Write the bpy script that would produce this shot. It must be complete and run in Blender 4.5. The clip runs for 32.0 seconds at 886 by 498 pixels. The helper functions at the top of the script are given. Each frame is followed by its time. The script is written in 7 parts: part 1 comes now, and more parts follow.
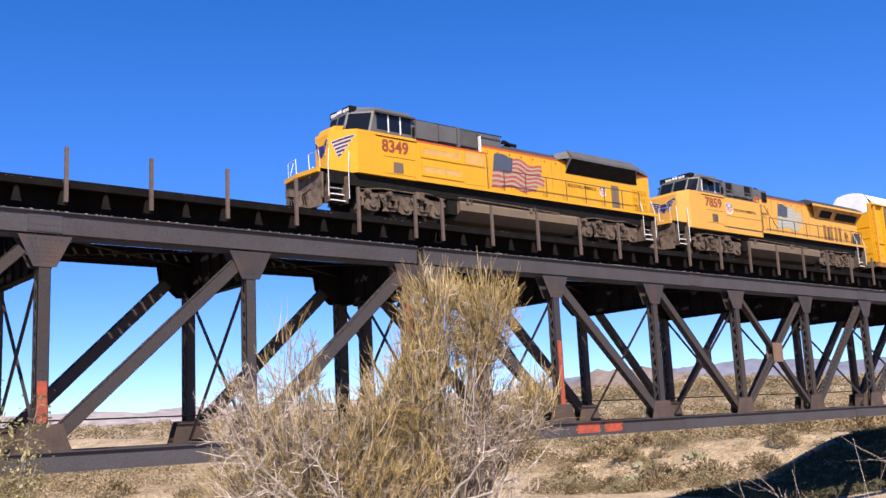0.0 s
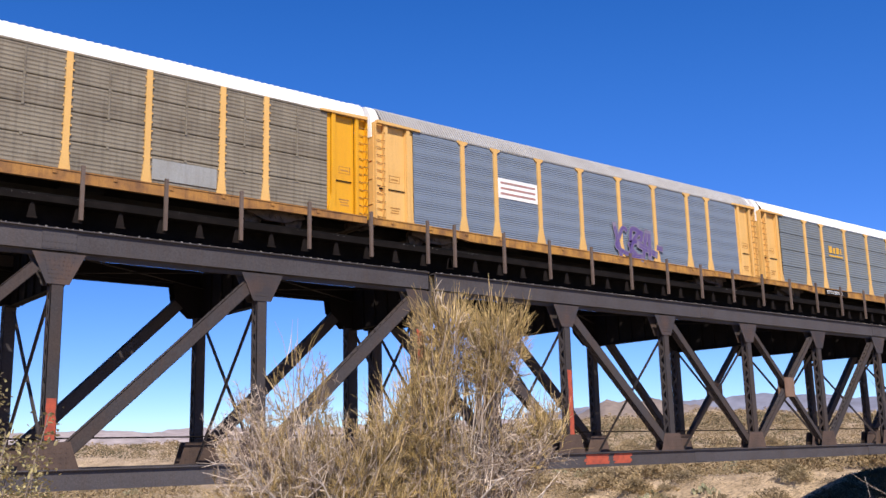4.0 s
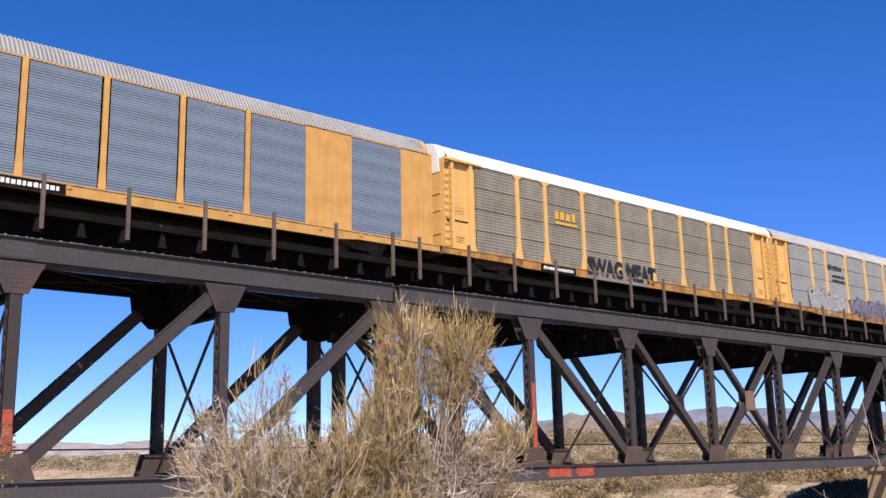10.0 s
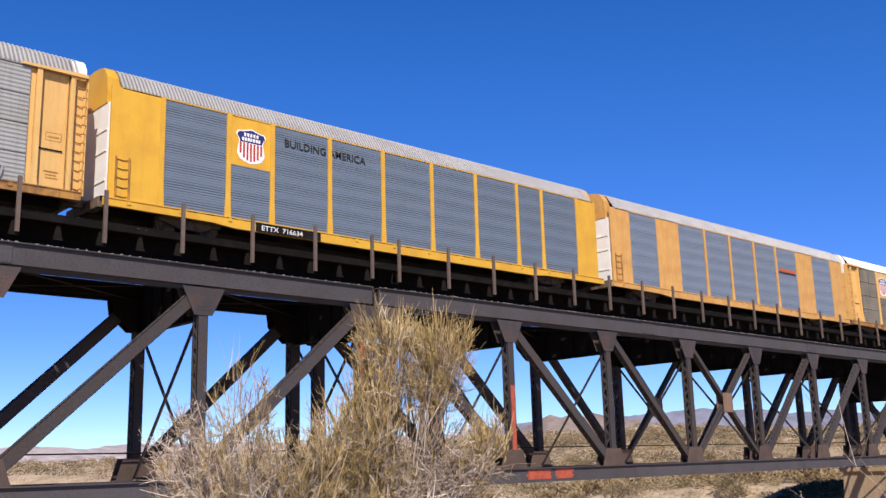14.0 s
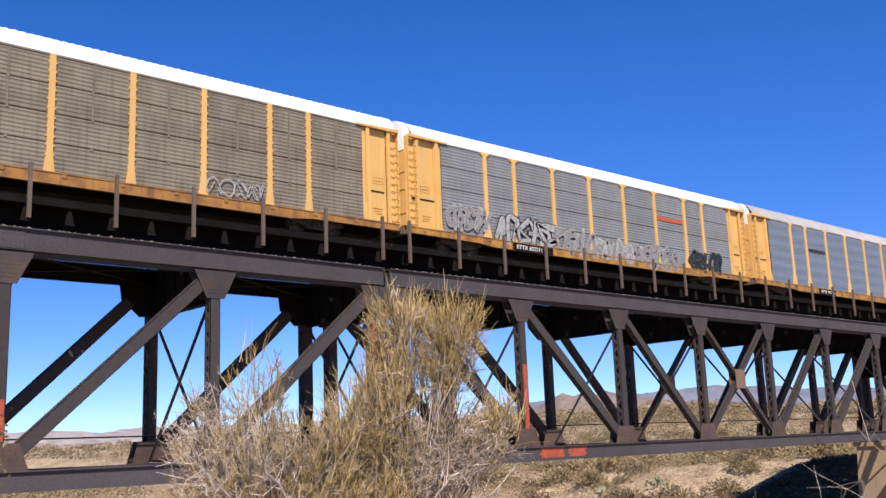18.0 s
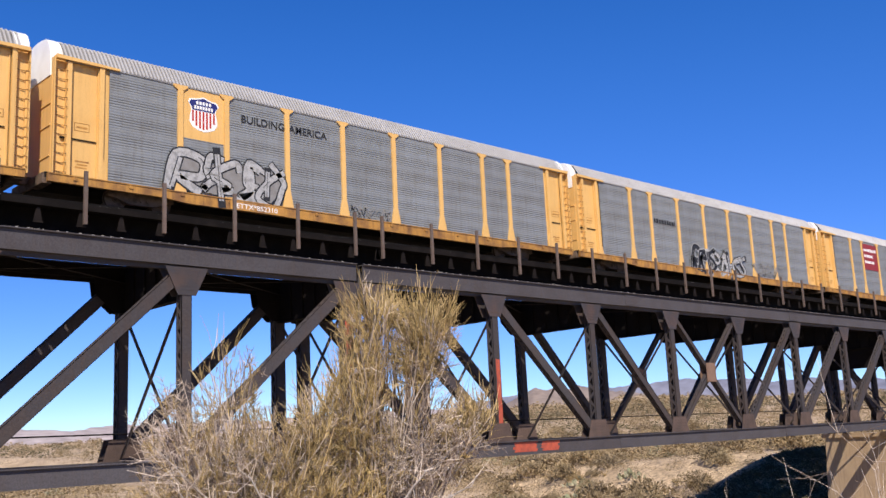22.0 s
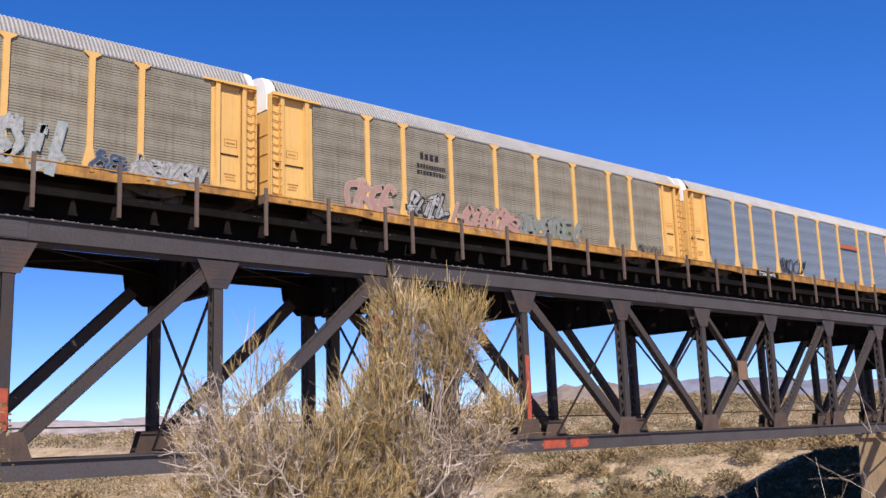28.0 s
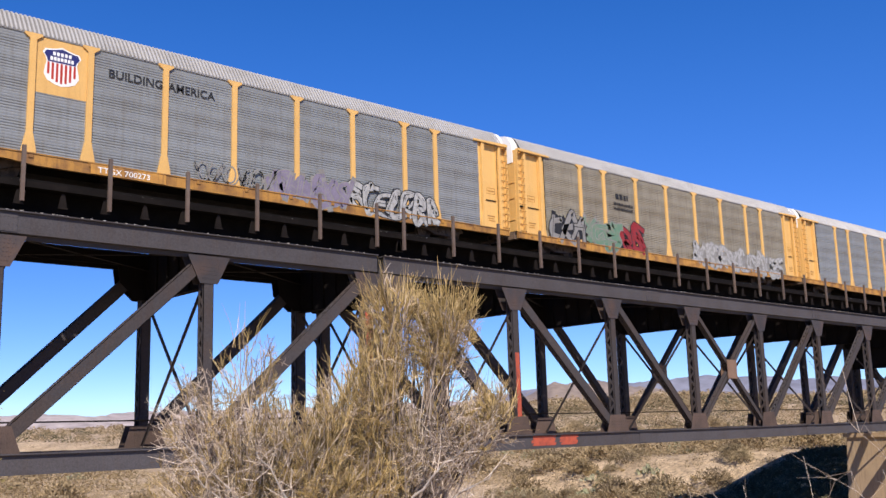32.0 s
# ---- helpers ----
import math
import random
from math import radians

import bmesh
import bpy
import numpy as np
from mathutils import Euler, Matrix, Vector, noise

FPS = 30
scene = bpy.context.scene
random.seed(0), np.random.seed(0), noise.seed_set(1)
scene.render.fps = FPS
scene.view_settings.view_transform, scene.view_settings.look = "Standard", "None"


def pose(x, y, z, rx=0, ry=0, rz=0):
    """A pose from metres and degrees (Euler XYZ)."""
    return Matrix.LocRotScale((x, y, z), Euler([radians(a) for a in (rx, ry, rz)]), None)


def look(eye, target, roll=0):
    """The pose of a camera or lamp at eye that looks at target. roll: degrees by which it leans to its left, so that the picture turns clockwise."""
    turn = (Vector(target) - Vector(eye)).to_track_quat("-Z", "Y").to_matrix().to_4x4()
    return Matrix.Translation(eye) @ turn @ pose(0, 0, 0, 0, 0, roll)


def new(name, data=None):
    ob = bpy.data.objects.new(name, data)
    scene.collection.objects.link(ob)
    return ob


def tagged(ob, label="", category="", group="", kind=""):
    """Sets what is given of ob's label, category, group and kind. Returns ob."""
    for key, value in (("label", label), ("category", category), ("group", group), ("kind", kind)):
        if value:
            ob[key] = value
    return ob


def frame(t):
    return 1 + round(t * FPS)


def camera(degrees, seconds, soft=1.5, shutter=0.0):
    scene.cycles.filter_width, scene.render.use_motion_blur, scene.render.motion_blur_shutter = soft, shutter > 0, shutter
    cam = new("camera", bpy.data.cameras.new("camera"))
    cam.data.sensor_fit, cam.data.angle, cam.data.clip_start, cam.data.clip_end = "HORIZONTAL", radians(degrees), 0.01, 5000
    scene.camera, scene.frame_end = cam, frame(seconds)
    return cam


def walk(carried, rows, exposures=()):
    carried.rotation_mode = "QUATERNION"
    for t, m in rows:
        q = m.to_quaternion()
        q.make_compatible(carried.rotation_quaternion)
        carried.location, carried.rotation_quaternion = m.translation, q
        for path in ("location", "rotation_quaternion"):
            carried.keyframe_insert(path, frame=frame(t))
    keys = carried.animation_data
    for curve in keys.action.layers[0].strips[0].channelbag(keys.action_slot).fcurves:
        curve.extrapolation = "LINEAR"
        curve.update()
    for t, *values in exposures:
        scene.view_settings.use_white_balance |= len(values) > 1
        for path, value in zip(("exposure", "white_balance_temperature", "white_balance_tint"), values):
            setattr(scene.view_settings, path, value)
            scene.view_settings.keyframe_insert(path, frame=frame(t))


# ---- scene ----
# The camera: carried by hand at one place, turning only.
cam = camera(48.5, 32.0, soft=1.5)
EYE = (0.0, 0.0, 1.6)
walk(cam, [(t, pose(*EYE, 90 + pitch, roll, yaw)) for t, yaw, pitch, roll in [
    (0, -39.69, 9.90, 2.74), (0.5, -38.23, 10.18, 2.65), (1, -38.00, 10.31, 2.37), (1.5, -37.50, 10.72, 2.19), (2, -37.28, 11.06, 1.86),
    (2.5, -37.68, 11.28, 1.75), (3, -38.26, 11.41, 1.67), (3.5, -38.81, 11.41, 1.55), (5.5, -40.25, 11.78, 1.04), (6, -40.64, 11.79, 1.28),
    (6.5, -40.72, 11.71, 1.22), (7, -40.50, 11.66, 0.96), (7.5, -40.35, 11.58, 0.95), (8, -40.47, 11.73, 0.89), (8.5, -40.78, 12.00, 0.95),
    (9, -40.94, 12.26, 1.04), (9.5, -41.23, 12.16, 1.06), (10, -41.34, 12.11, 1.26), (10.5, -41.63, 12.16, 1.32), (11, -41.59, 12.13, 1.41),
    (11.5, -41.85, 12.03, 1.54), (12, -42.05, 12.00, 1.59), (12.5, -42.54, 12.14, 1.67), (13, -42.62, 12.29, 1.65), (13.5, -42.65, 12.36, 1.58),
    (14, -42.51, 12.24, 1.54), (14.5, -41.93, 12.09, 1.43), (16.5, -41.98, 11.44, 1.75), (17, -42.06, 11.28, 2.12), (17.5, -41.89, 11.21, 2.18),
    (18, -41.75, 11.12, 2.17), (18.5, -42.43, 10.59, 2.85), (19, -41.99, 10.40, 2.62), (19.5, -42.34, 10.56, 2.66), (20, -43.10, 10.38, 2.62),
    (20.5, -43.21, 10.45, 2.63), (21, -43.39, 10.71, 2.66), (21.5, -43.40, 10.76, 2.64), (22, -43.27, 10.79, 2.68), (22.5, -43.15, 10.86, 2.69),
    (23, -42.90, 10.88, 2.52), (23.5, -42.70, 10.78, 2.44), (24, -42.52, 10.70, 2.33), (24.5, -42.35, 10.57, 2.32), (25, -42.27, 10.68, 2.43),
    (25.5, -42.21, 10.77, 2.38), (27.5, -41.86, 10.58, 2.10), (28, -41.62, 10.58, 2.00), (28.5, -41.49, 10.51, 1.89), (29, -41.63, 10.44, 1.84),
    (29.5, -41.84, 10.31, 1.82), (30, -41.83, 10.23, 1.80), (30.5, -41.92, 10.18, 1.71), (31, -42.01, 10.23, 1.64), (31.5, -42.14, 10.33, 1.64),
    (32, -42.21, 10.38, 1.64),
]], exposures=[(0, 0.76), (1, 0.59), (2, 0.55), (3, 0.53), (3.5, 0.52), (32, 0.52)])

# ---- light ----
SUN_AZ, SUN_EL = 217.0, 45.0   # compass-like angle of the sun about z, from +y clockwise
world = bpy.data.worlds.new("sky")
scene.world = world
world.use_nodes = True
wn = world.node_tree
bg = wn.nodes["Background"]
sky = wn.nodes.new("ShaderNodeTexSky")
sky.sky_type, sky.sun_disc = "NISHITA", False
sky.sun_elevation, sky.sun_rotation = radians(SUN_EL), radians(SUN_AZ)
sky.air_density, sky.dust_density, sky.ozone_density, sky.altitude = 1.0, 0.0, 2.0, 2600
tone = wn.nodes.new("ShaderNodeHueSaturation")
tone.inputs["Hue"].default_value, tone.inputs["Saturation"].default_value, tone.inputs["Value"].default_value = 0.516, 1.37, 1.46
wn.links.new(sky.outputs[0], tone.inputs["Color"])
# the clear desert air: deeper towards the horizon than the model's haze
ray = wn.nodes.new("ShaderNodeTexCoord")
sep = wn.nodes.new("ShaderNodeSeparateXYZ")
wn.links.new(ray.outputs["Generated"], sep.inputs[0])
fall = wn.nodes.new("ShaderNodeValToRGB")
fall.color_ramp.interpolation = "EASE"
fall.color_ramp.elements[0].position, fall.color_ramp.elements[0].color = 0.0, (0.50, 0.60, 0.86, 1)
fall.color_ramp.elements[1].position, fall.color_ramp.elements[1].color = 0.42, (1.0, 1.0, 1.0, 1)
top = fall.color_ramp.elements.new(1.0)
top.color = (0.40, 0.40, 0.42, 1)
wn.links.new(sep.outputs[2], fall.inputs[0])
tint = wn.nodes.new("ShaderNodeMix")
tint.data_type, tint.blend_type = "RGBA", "MULTIPLY"
tint.inputs[0].default_value = 1.0
wn.links.new(tone.outputs[0], tint.inputs[6])
wn.links.new(fall.outputs[0], tint.inputs[7])
wn.links.new(tint.outputs[2], bg.inputs[0])
bg.inputs[1].default_value = 0.085
sun = new("sun", bpy.data.lights.new("sun", "SUN"))
sun.data.energy, sun.data.angle, sun.data.color = 4.65, radians(0.53), (1.0, 0.90, 0.80)
_a, _e = radians(SUN_AZ), radians(SUN_EL)
SUN_DIR = Vector((math.sin(_a) * math.cos(_e), math.cos(_a) * math.cos(_e), math.sin(_e)))
sun.matrix_world = look(SUN_DIR * 200, (0, 0, 0))


# ---- materials ----
def mat(name, base, rough=0.6, metal=0.0, second=None, scale=3.0, amount=0.5, grain=40.0, grain_amt=0.12, bump=0.15,
        rand=0.0, streak=None, streak_amt=0.0, spec=0.4):
    """Paint or raw surface: a base colour, patches of a second one, fine grain, vertical streaks and relief."""
    k = 0.66 if min(base) < 0.6 else 1.0      # keeps the paints in proportion to the strong sun
    base, second = [c * k for c in base], [c * k for c in (second or [c * 0.7 for c in base])]
    streak = [c * k for c in streak] if streak else None
    m = bpy.data.materials.new(name)
    m.use_nodes = True
    nt = m.node_tree
    n, l = nt.nodes, nt.links
    b = n["Principled BSDF"]
    b.inputs["Roughness"].default_value, b.inputs["Metallic"].default_value = rough, metal
    b.inputs["Specular IOR Level"].default_value = spec
    tc = n.new("ShaderNodeTexCoord")
    co = tc.outputs["Object"]
    big = n.new("ShaderNodeTexNoise")
    big.inputs["Scale"].default_value, big.inputs["Detail"].default_value = scale, 6
    l.new(co, big.inputs["Vector"])
    ramp = n.new("ShaderNodeValToRGB")
    ramp.color_ramp.elements[0].position, ramp.color_ramp.elements[1].position = 0.42, 0.68
    l.new(big.outputs[0], ramp.inputs[0])
    mix = n.new("ShaderNodeMix")
    mix.data_type = "RGBA"
    mix.inputs[6].default_value = (*base, 1)
    mix.inputs[7].default_value = (*second, 1)
    mul = n.new("ShaderNodeMath")
    mul.operation = "MULTIPLY"
    mul.inputs[1].default_value = amount
    l.new(ramp.outputs[0], mul.inputs[0])
    l.new(mul.outputs[0], mix.inputs[0])
    col = mix.outputs[2]
    if streak:
        mp = n.new("ShaderNodeMapping")
        mp.inputs["Scale"].default_value = (3.0, 3.0, 0.25)
        l.new(co, mp.inputs[0])
        st = n.new("ShaderNodeTexNoise")
        st.inputs["Scale"].default_value, st.inputs["Detail"].default_value = 2.2, 5
        l.new(mp.outputs[0], st.inputs["Vector"])
        r2 = n.new("ShaderNodeValToRGB")
        r2.color_ramp.elements[0].position, r2.color_ramp.elements[1].position = 0.5, 0.72
        l.new(st.outputs[0], r2.inputs[0])
        m2 = n.new("ShaderNodeMath")
        m2.operation = "MULTIPLY"
        m2.inputs[1].default_value = streak_amt
        l.new(r2.outputs[0], m2.inputs[0])
        mx = n.new("ShaderNodeMix")
        mx.data_type = "RGBA"
        mx.inputs[7].default_value = (*streak, 1)
        l.new(m2.outputs[0], mx.inputs[0])
        l.new(col, mx.inputs[6])
        col = mx.outputs[2]
    fine = n.new("ShaderNodeTexNoise")
    fine.inputs["Scale"].default_value, fine.inputs["Detail"].default_value = grain, 4
    l.new(co, fine.inputs["Vector"])
    hsv = n.new("ShaderNodeHueSaturation")
    mr = n.new("ShaderNodeMapRange")
    mr.inputs["From Min"].default_value, mr.inputs["From Max"].default_value = 0.3, 0.7
    mr.inputs["To Min"].default_value, mr.inputs["To Max"].default_value = 1 - grain_amt, 1 + grain_amt
    l.new(fine.outputs[0], mr.inputs["Value"])
    val = mr.outputs[0]
    if rand:
        oi = n.new("ShaderNodeObjectInfo")
        m3 = n.new("ShaderNodeMapRange")
        m3.inputs["To Min"].default_value, m3.inputs["To Max"].default_value = 1 - rand, 1 + rand
        l.new(oi.outputs["Random"], m3.inputs["Value"])
        m4 = n.new("ShaderNodeMath")
        m4.operation = "MULTIPLY"
        l.new(val, m4.inputs[0])
        l.new(m3.outputs[0], m4.inputs[1])
        val = m4.outputs[0]
    l.new(val, hsv.inputs["Value"])
    l.new(col, hsv.inputs["Color"])
    l.new(hsv.outputs[0], b.inputs["Base Color"])
    if bump:
        bp = n.new("ShaderNodeBump")
        bp.inputs["Strength"].default_value, bp.inputs["Distance"].default_value = bump, 0.02
        l.new(fine.outputs[0], bp.inputs["Height"])
        l.new(bp.outputs[0], b.inputs["Normal"])
    return m


# the brackets' shade is put into this near-black colour
KNEE = mat("shade_dark_bracket", (0.014, 0.011, 0.010), 0.8, 0, (0.034, 0.026, 0.022), 2, 0.6, 30, 0.2, 0.2, 0.1, spec=0.1)
STEEL = mat("bridge_steel", (0.083, 0.075, 0.078), 0.7, 0.0, (0.106, 0.076, 0.061), 0.7, 0.6, 25, 0.2, 0.2, 0.08, (0.10, 0.062, 0.045), 0.3, spec=0.12)
GUSSET = mat("gusset_steel", (0.072, 0.062, 0.062), 0.6, 0.0, (0.13, 0.08, 0.058), 1.2, 0.8, 25, 0.2, 0.2, 0.1)
# shaded copy of the bridge steel, for the floor and far top chord
SHADESTEEL = mat("shade_dark_steel", (0.013, 0.011, 0.011), 0.85, 0, (0.022, 0.016, 0.014), 0.9, 0.5, 25, 0.25, 0.2, 0.1, spec=0.1)
RUSTGUS = mat("rusty_gusset_steel", (0.15, 0.105, 0.085), 0.7, 0, (0.10, 0.075, 0.065), 1.2, 0.8, 25, 0.2, 0.2, 0.15, spec=0.15)
# paler copy of the steel: the chords' glancing sunlight is in its colour
LITSTEEL = mat("lit_chord_steel", (0.106, 0.099, 0.106), 0.7, 0, (0.084, 0.071, 0.070), 0.6, 0.7, 25, 0.2, 0.2, 0.1, (0.12, 0.085, 0.065), 0.3, spec=0.2)
RUSTPLATE = mat("rusty_plate", (0.30, 0.19, 0.13), 0.75, 0, (0.20, 0.11, 0.07), 1.5, 0.7, 25, 0.2, 0.2)
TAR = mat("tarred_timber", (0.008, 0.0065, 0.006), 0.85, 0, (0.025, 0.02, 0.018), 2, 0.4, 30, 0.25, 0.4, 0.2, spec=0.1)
GREYWOOD = mat("weathered_post", (0.15, 0.105, 0.085), 0.8, 0, (0.22, 0.18, 0.15), 3, 0.5, 40, 0.25, 0.3, 0.15)
RAIL = mat("rail_steel", (0.12, 0.07, 0.05), 0.45, 0.6, (0.3, 0.28, 0.26), 5, 0.2)
ORANGE = mat("orange_paint", (0.62, 0.12, 0.06), 0.7, 0, (0.30, 0.07, 0.05), 4, 0.7, 40, 0.2, 0.15)
CONCRETE = mat("concrete", (0.50, 0.36, 0.215), 0.9, 0, (0.40, 0.29, 0.18), 0.8, 0.6, 30, 0.15, 0.4, 0, (0.2, 0.14, 0.1), 0.4)
EDGE = mat("pale_glint", (0.59, 0.56, 0.52), 0.6, 0, (0.5, 0.45, 0.4), 9, 0.7, 60, 0.3)


# ---- mesh helpers ----
def box(bm, x0, x1, y0, y1, z0, z1, m=None):
    co = [(x, y, z) for x in (x0, x1) for y in (y0, y1) for z in (z0, z1)]
    v = [bm.verts.new(m @ Vector(c) if m else c) for c in co]
    for f in ((0, 1, 3, 2), (4, 6, 7, 5), (0, 4, 5, 1), (2, 3, 7, 6), (0, 2, 6, 4), (1, 5, 7, 3)):
        bm.faces.new([v[i] for i in f])
    return v


def beam(bm, a, b, w, h, side=(0, 1, 0)):
    """A bar from a to b; w across, h along side."""
    a, b = Vector(a), Vector(b)
    d = b - a
    ln = d.length
    z = d.normalized()
    y = Vector(side)
    y = (y - z * y.dot(z)).normalized()
    x = y.cross(z)
    m = Matrix((x, y, z)).transposed().to_4x4()
    m.translation = a
    box(bm, -w / 2, w / 2, -h / 2, h / 2, 0, ln, m)


def tube(bm, pts, r, n=6, r2=None):
    """A round bar through the points."""
    pts = [Vector(p) for p in pts]
    r2 = r if r2 is None else r2
    rings = []
    for i, p in enumerate(pts):
        d = (pts[min(i + 1, len(pts) - 1)] - pts[max(i - 1, 0)]).normalized()
        u = d.orthogonal().normalized() if abs(d.z) < 0.9 else (Vector((1, 0, 0)) - d * d.x).normalized()
        w = d.cross(u)
        q = r + (r2 - r) * i / (len(pts) - 1)
        rings.append([bm.verts.new(p + (u * math.cos(6.2832 * k / n) + w * math.sin(6.2832 * k / n)) * q) for k in range(n)])
    for A, B in zip(rings, rings[1:]):
        for k in range(n):
            bm.faces.new((A[k], A[(k + 1) % n], B[(k + 1) % n], B[k]))
    bm.faces.new(rings[0][::-1])
    bm.faces.new(rings[-1])


def prism(bm, pts, y0, y1, axis="y"):
    """A polygon given in (x, z) and pushed from y0 to y1 (axis x: given in (y, z))."""
    def co(p, q):
        return (p[0], q, p[1]) if axis == "y" else (q, p[0], p[1]) if axis == "x" else (p[0], p[1], q)
    A = [bm.verts.new(co(p, y0)) for p in pts]
    B = [bm.verts.new(co(p, y1)) for p in pts]
    n = len(pts)
    for i in range(n):
        bm.faces.new((A[i], A[(i + 1) % n], B[(i + 1) % n], B[i]))
    bm.faces.new(A[::-1])
    bm.faces.new(B)


def mesh_of(name, bm, material, smooth=False, fix=True):
    if fix:
        bmesh.ops.recalc_face_normals(bm, faces=bm.faces)
    me = bpy.data.meshes.new(name)
    bm.to_mesh(me)
    bm.free()
    if smooth:
        me.polygons.foreach_set("use_smooth", [True] * len(me.polygons))
    me.materials.append(material)
    return me


def part(name, bm, material, parent=None, label="", loc=None, smooth=False):
    """One mesh object under a thing or a part. bm: a bmesh, or mesh data to share."""
    me = bm if isinstance(bm, bpy.types.Mesh) else mesh_of(name, bm, material, smooth)
    ob = new(name, me)
    if parent:
        ob.parent = parent
    if loc is not None:
        ob.location = loc
    if me.materials[0] != material:
        ob.material_slots[0].link = "OBJECT"
        ob.material_slots[0].material = material
    if label:
        ob["label"] = label
    return ob


def thing(name, label, category, group="", kind="", loc=(0, 0, 0)):
    ob = new(name)
    ob.empty_display_size = 0.3
    ob.location = loc
    return tagged(ob, label, category, group, kind)


def bms(*boxes):
    bm = bmesh.new()
    for b in boxes:
        box(bm, *b)
    return bm


# ---- ground ----
def smooth01(a, b, x):
    t = min(1.0, max(0.0, (x - a) / (b - a)))
    return t * t * (3 - 2 * t)


def ground_z(x, y):
    """Desert floor: the bank at the camera, the wash under the bridge, a plain that climbs beyond it."""
    r = math.hypot(x, y)
    wash = smooth01(11, 27, max(y, 0.78 * r) if x > 0 else y)
    z = -5.2 * wash
    bank = smooth01(77.5, 90.0, x) * smooth01(36, 46, y)
    z += bank * 3.7 * (1 - 0.35 * smooth01(52, 80, y))
    bank_l = smooth01(-8, -26, x) * wash
    z += bank_l * 5.0
    far = min(max(0.0, r - 75), 850.0)
    az = math.degrees(math.atan2(x, y))
    slope = 0.013 + 0.022 * smooth01(22, 62, az) - 0.009 * smooth01(54, 63, az)
    if y > 0:
        z += far * slope * smooth01(0, 220, far) * smooth01(5, 50, y) + 1.6 * smooth01(60, 130, y)
    amp = 0.12 + 0.5 * smooth01(30, 70, y) + 3.0 * smooth01(250, 900, r)
    z += amp * (noise.noise((x * 0.06, y * 0.06, 0.3)) + 0.5 * noise.noise((x * 0.2, y * 0.2, 3.3)))
    return z


def ground_lines(lo, hi, near, step, grow):
    a = [near]
    s = step
    while a[-1] < hi:
        a.append(a[-1] + s)
        s *= grow
    b = [near]
    s = step
    while b[-1] > lo:
        b.append(b[-1] - s)
        s *= grow
    return sorted(set(a + b))


SAND = mat("desert_sand", (0.66, 0.50, 0.325), 0.95, 0, (0.42, 0.31, 0.19), 0.22, 0.95, 2.6, 0.45, 0.6)
gx = ground_lines(-2600, 2600, 40, 1.3, 1.022)
gy = ground_lines(-1500, 2600, 40, 1.3, 1.022)
me = bpy.data.meshes.new("ground")
verts = [(x, y, ground_z(x, y)) for y in gy for x in gx]
nx = len(gx)
faces = [(j * nx + i, j * nx + i + 1, (j + 1) * nx + i + 1, (j + 1) * nx + i) for j in range(len(gy) - 1) for i in range(nx - 1)]
me.from_pydata(verts, [], faces)
me.polygons.foreach_set("use_smooth", [True] * len(faces))
me.materials.append(SAND)
ground = tagged(new("ground", me), "pale tan desert sand with a dry wash under the bridge", "ground", kind="structure")


# ---- bridge ----
NEAR, FAR = 31.48, 36.4      # front faces of the two trusses
DEEP = 0.52                  # depth of the chords, front to back
TOP0, TOP1 = 7.94, 8.80      # top chord
BOT0, BOT1 = 0.59, 1.22      # bottom chord
PANEL = 7.30
RIGHT0 = 26.07               # first post of the one span
LEFT0 = 24.72 - 7 * PANEL    # first post of the other
YC = 34.0                    # middle of the track
RAILTOP = 10.2


def laced(bm, a, b, w, y0, y1, plate=0.03, pitch=0.42, lace=True):
    """A built-up member between a and b (x, z): front and back plates joined by zigzag bars along its two edges."""
    a3, b3 = Vector((a[0], 0, a[1])), Vector((b[0], 0, b[1]))
    d = (b3 - a3).normalized()
    nrm = Vector((-d.z, 0, d.x))
    for y in (y0 + plate / 2, y1 - plate / 2):
        o = Vector((0, y, 0))
        beam(bm, a3 + o, b3 + o, w, plate)
    for s in (-1, 1):
        for y in (y0 + 0.05, y1 - 0.05):
            o = nrm * s * (w / 2 - 0.01) + Vector((0, y, 0))
            beam(bm, a3 + o, b3 + o, 0.02, 0.1)
    return a3, b3, d, nrm


def lacing(bm, a, b, w, y0, y1, pitch=0.42):
    a3, b3 = Vector((a[0], 0, a[1])), Vector((b[0], 0, b[1]))
    d = (b3 - a3)
    n = max(2, int(d.length / pitch))
    nrm = Vector((-d.z, 0, d.x)).normalized()
    for s in (-1, 1):
        for i in range(n):
            p, q = a3 + d * (i / n), a3 + d * ((i + 1) / n)
            ya, yb = (y0 + 0.04, y1 - 0.04) if i % 2 else (y1 - 0.04, y0 + 0.04)
            o = nrm * s * (w / 2 - 0.012)
            beam(bm, p + o + Vector((0, ya, 0)), q + o + Vector((0, yb, 0)), 0.11, 0.015, nrm)


def rivets(bm, cells, y):
    for x, z in cells:
        box(bm, x - 0.018, x + 0.018, y - 0.014, y, z - 0.018, z + 0.018)


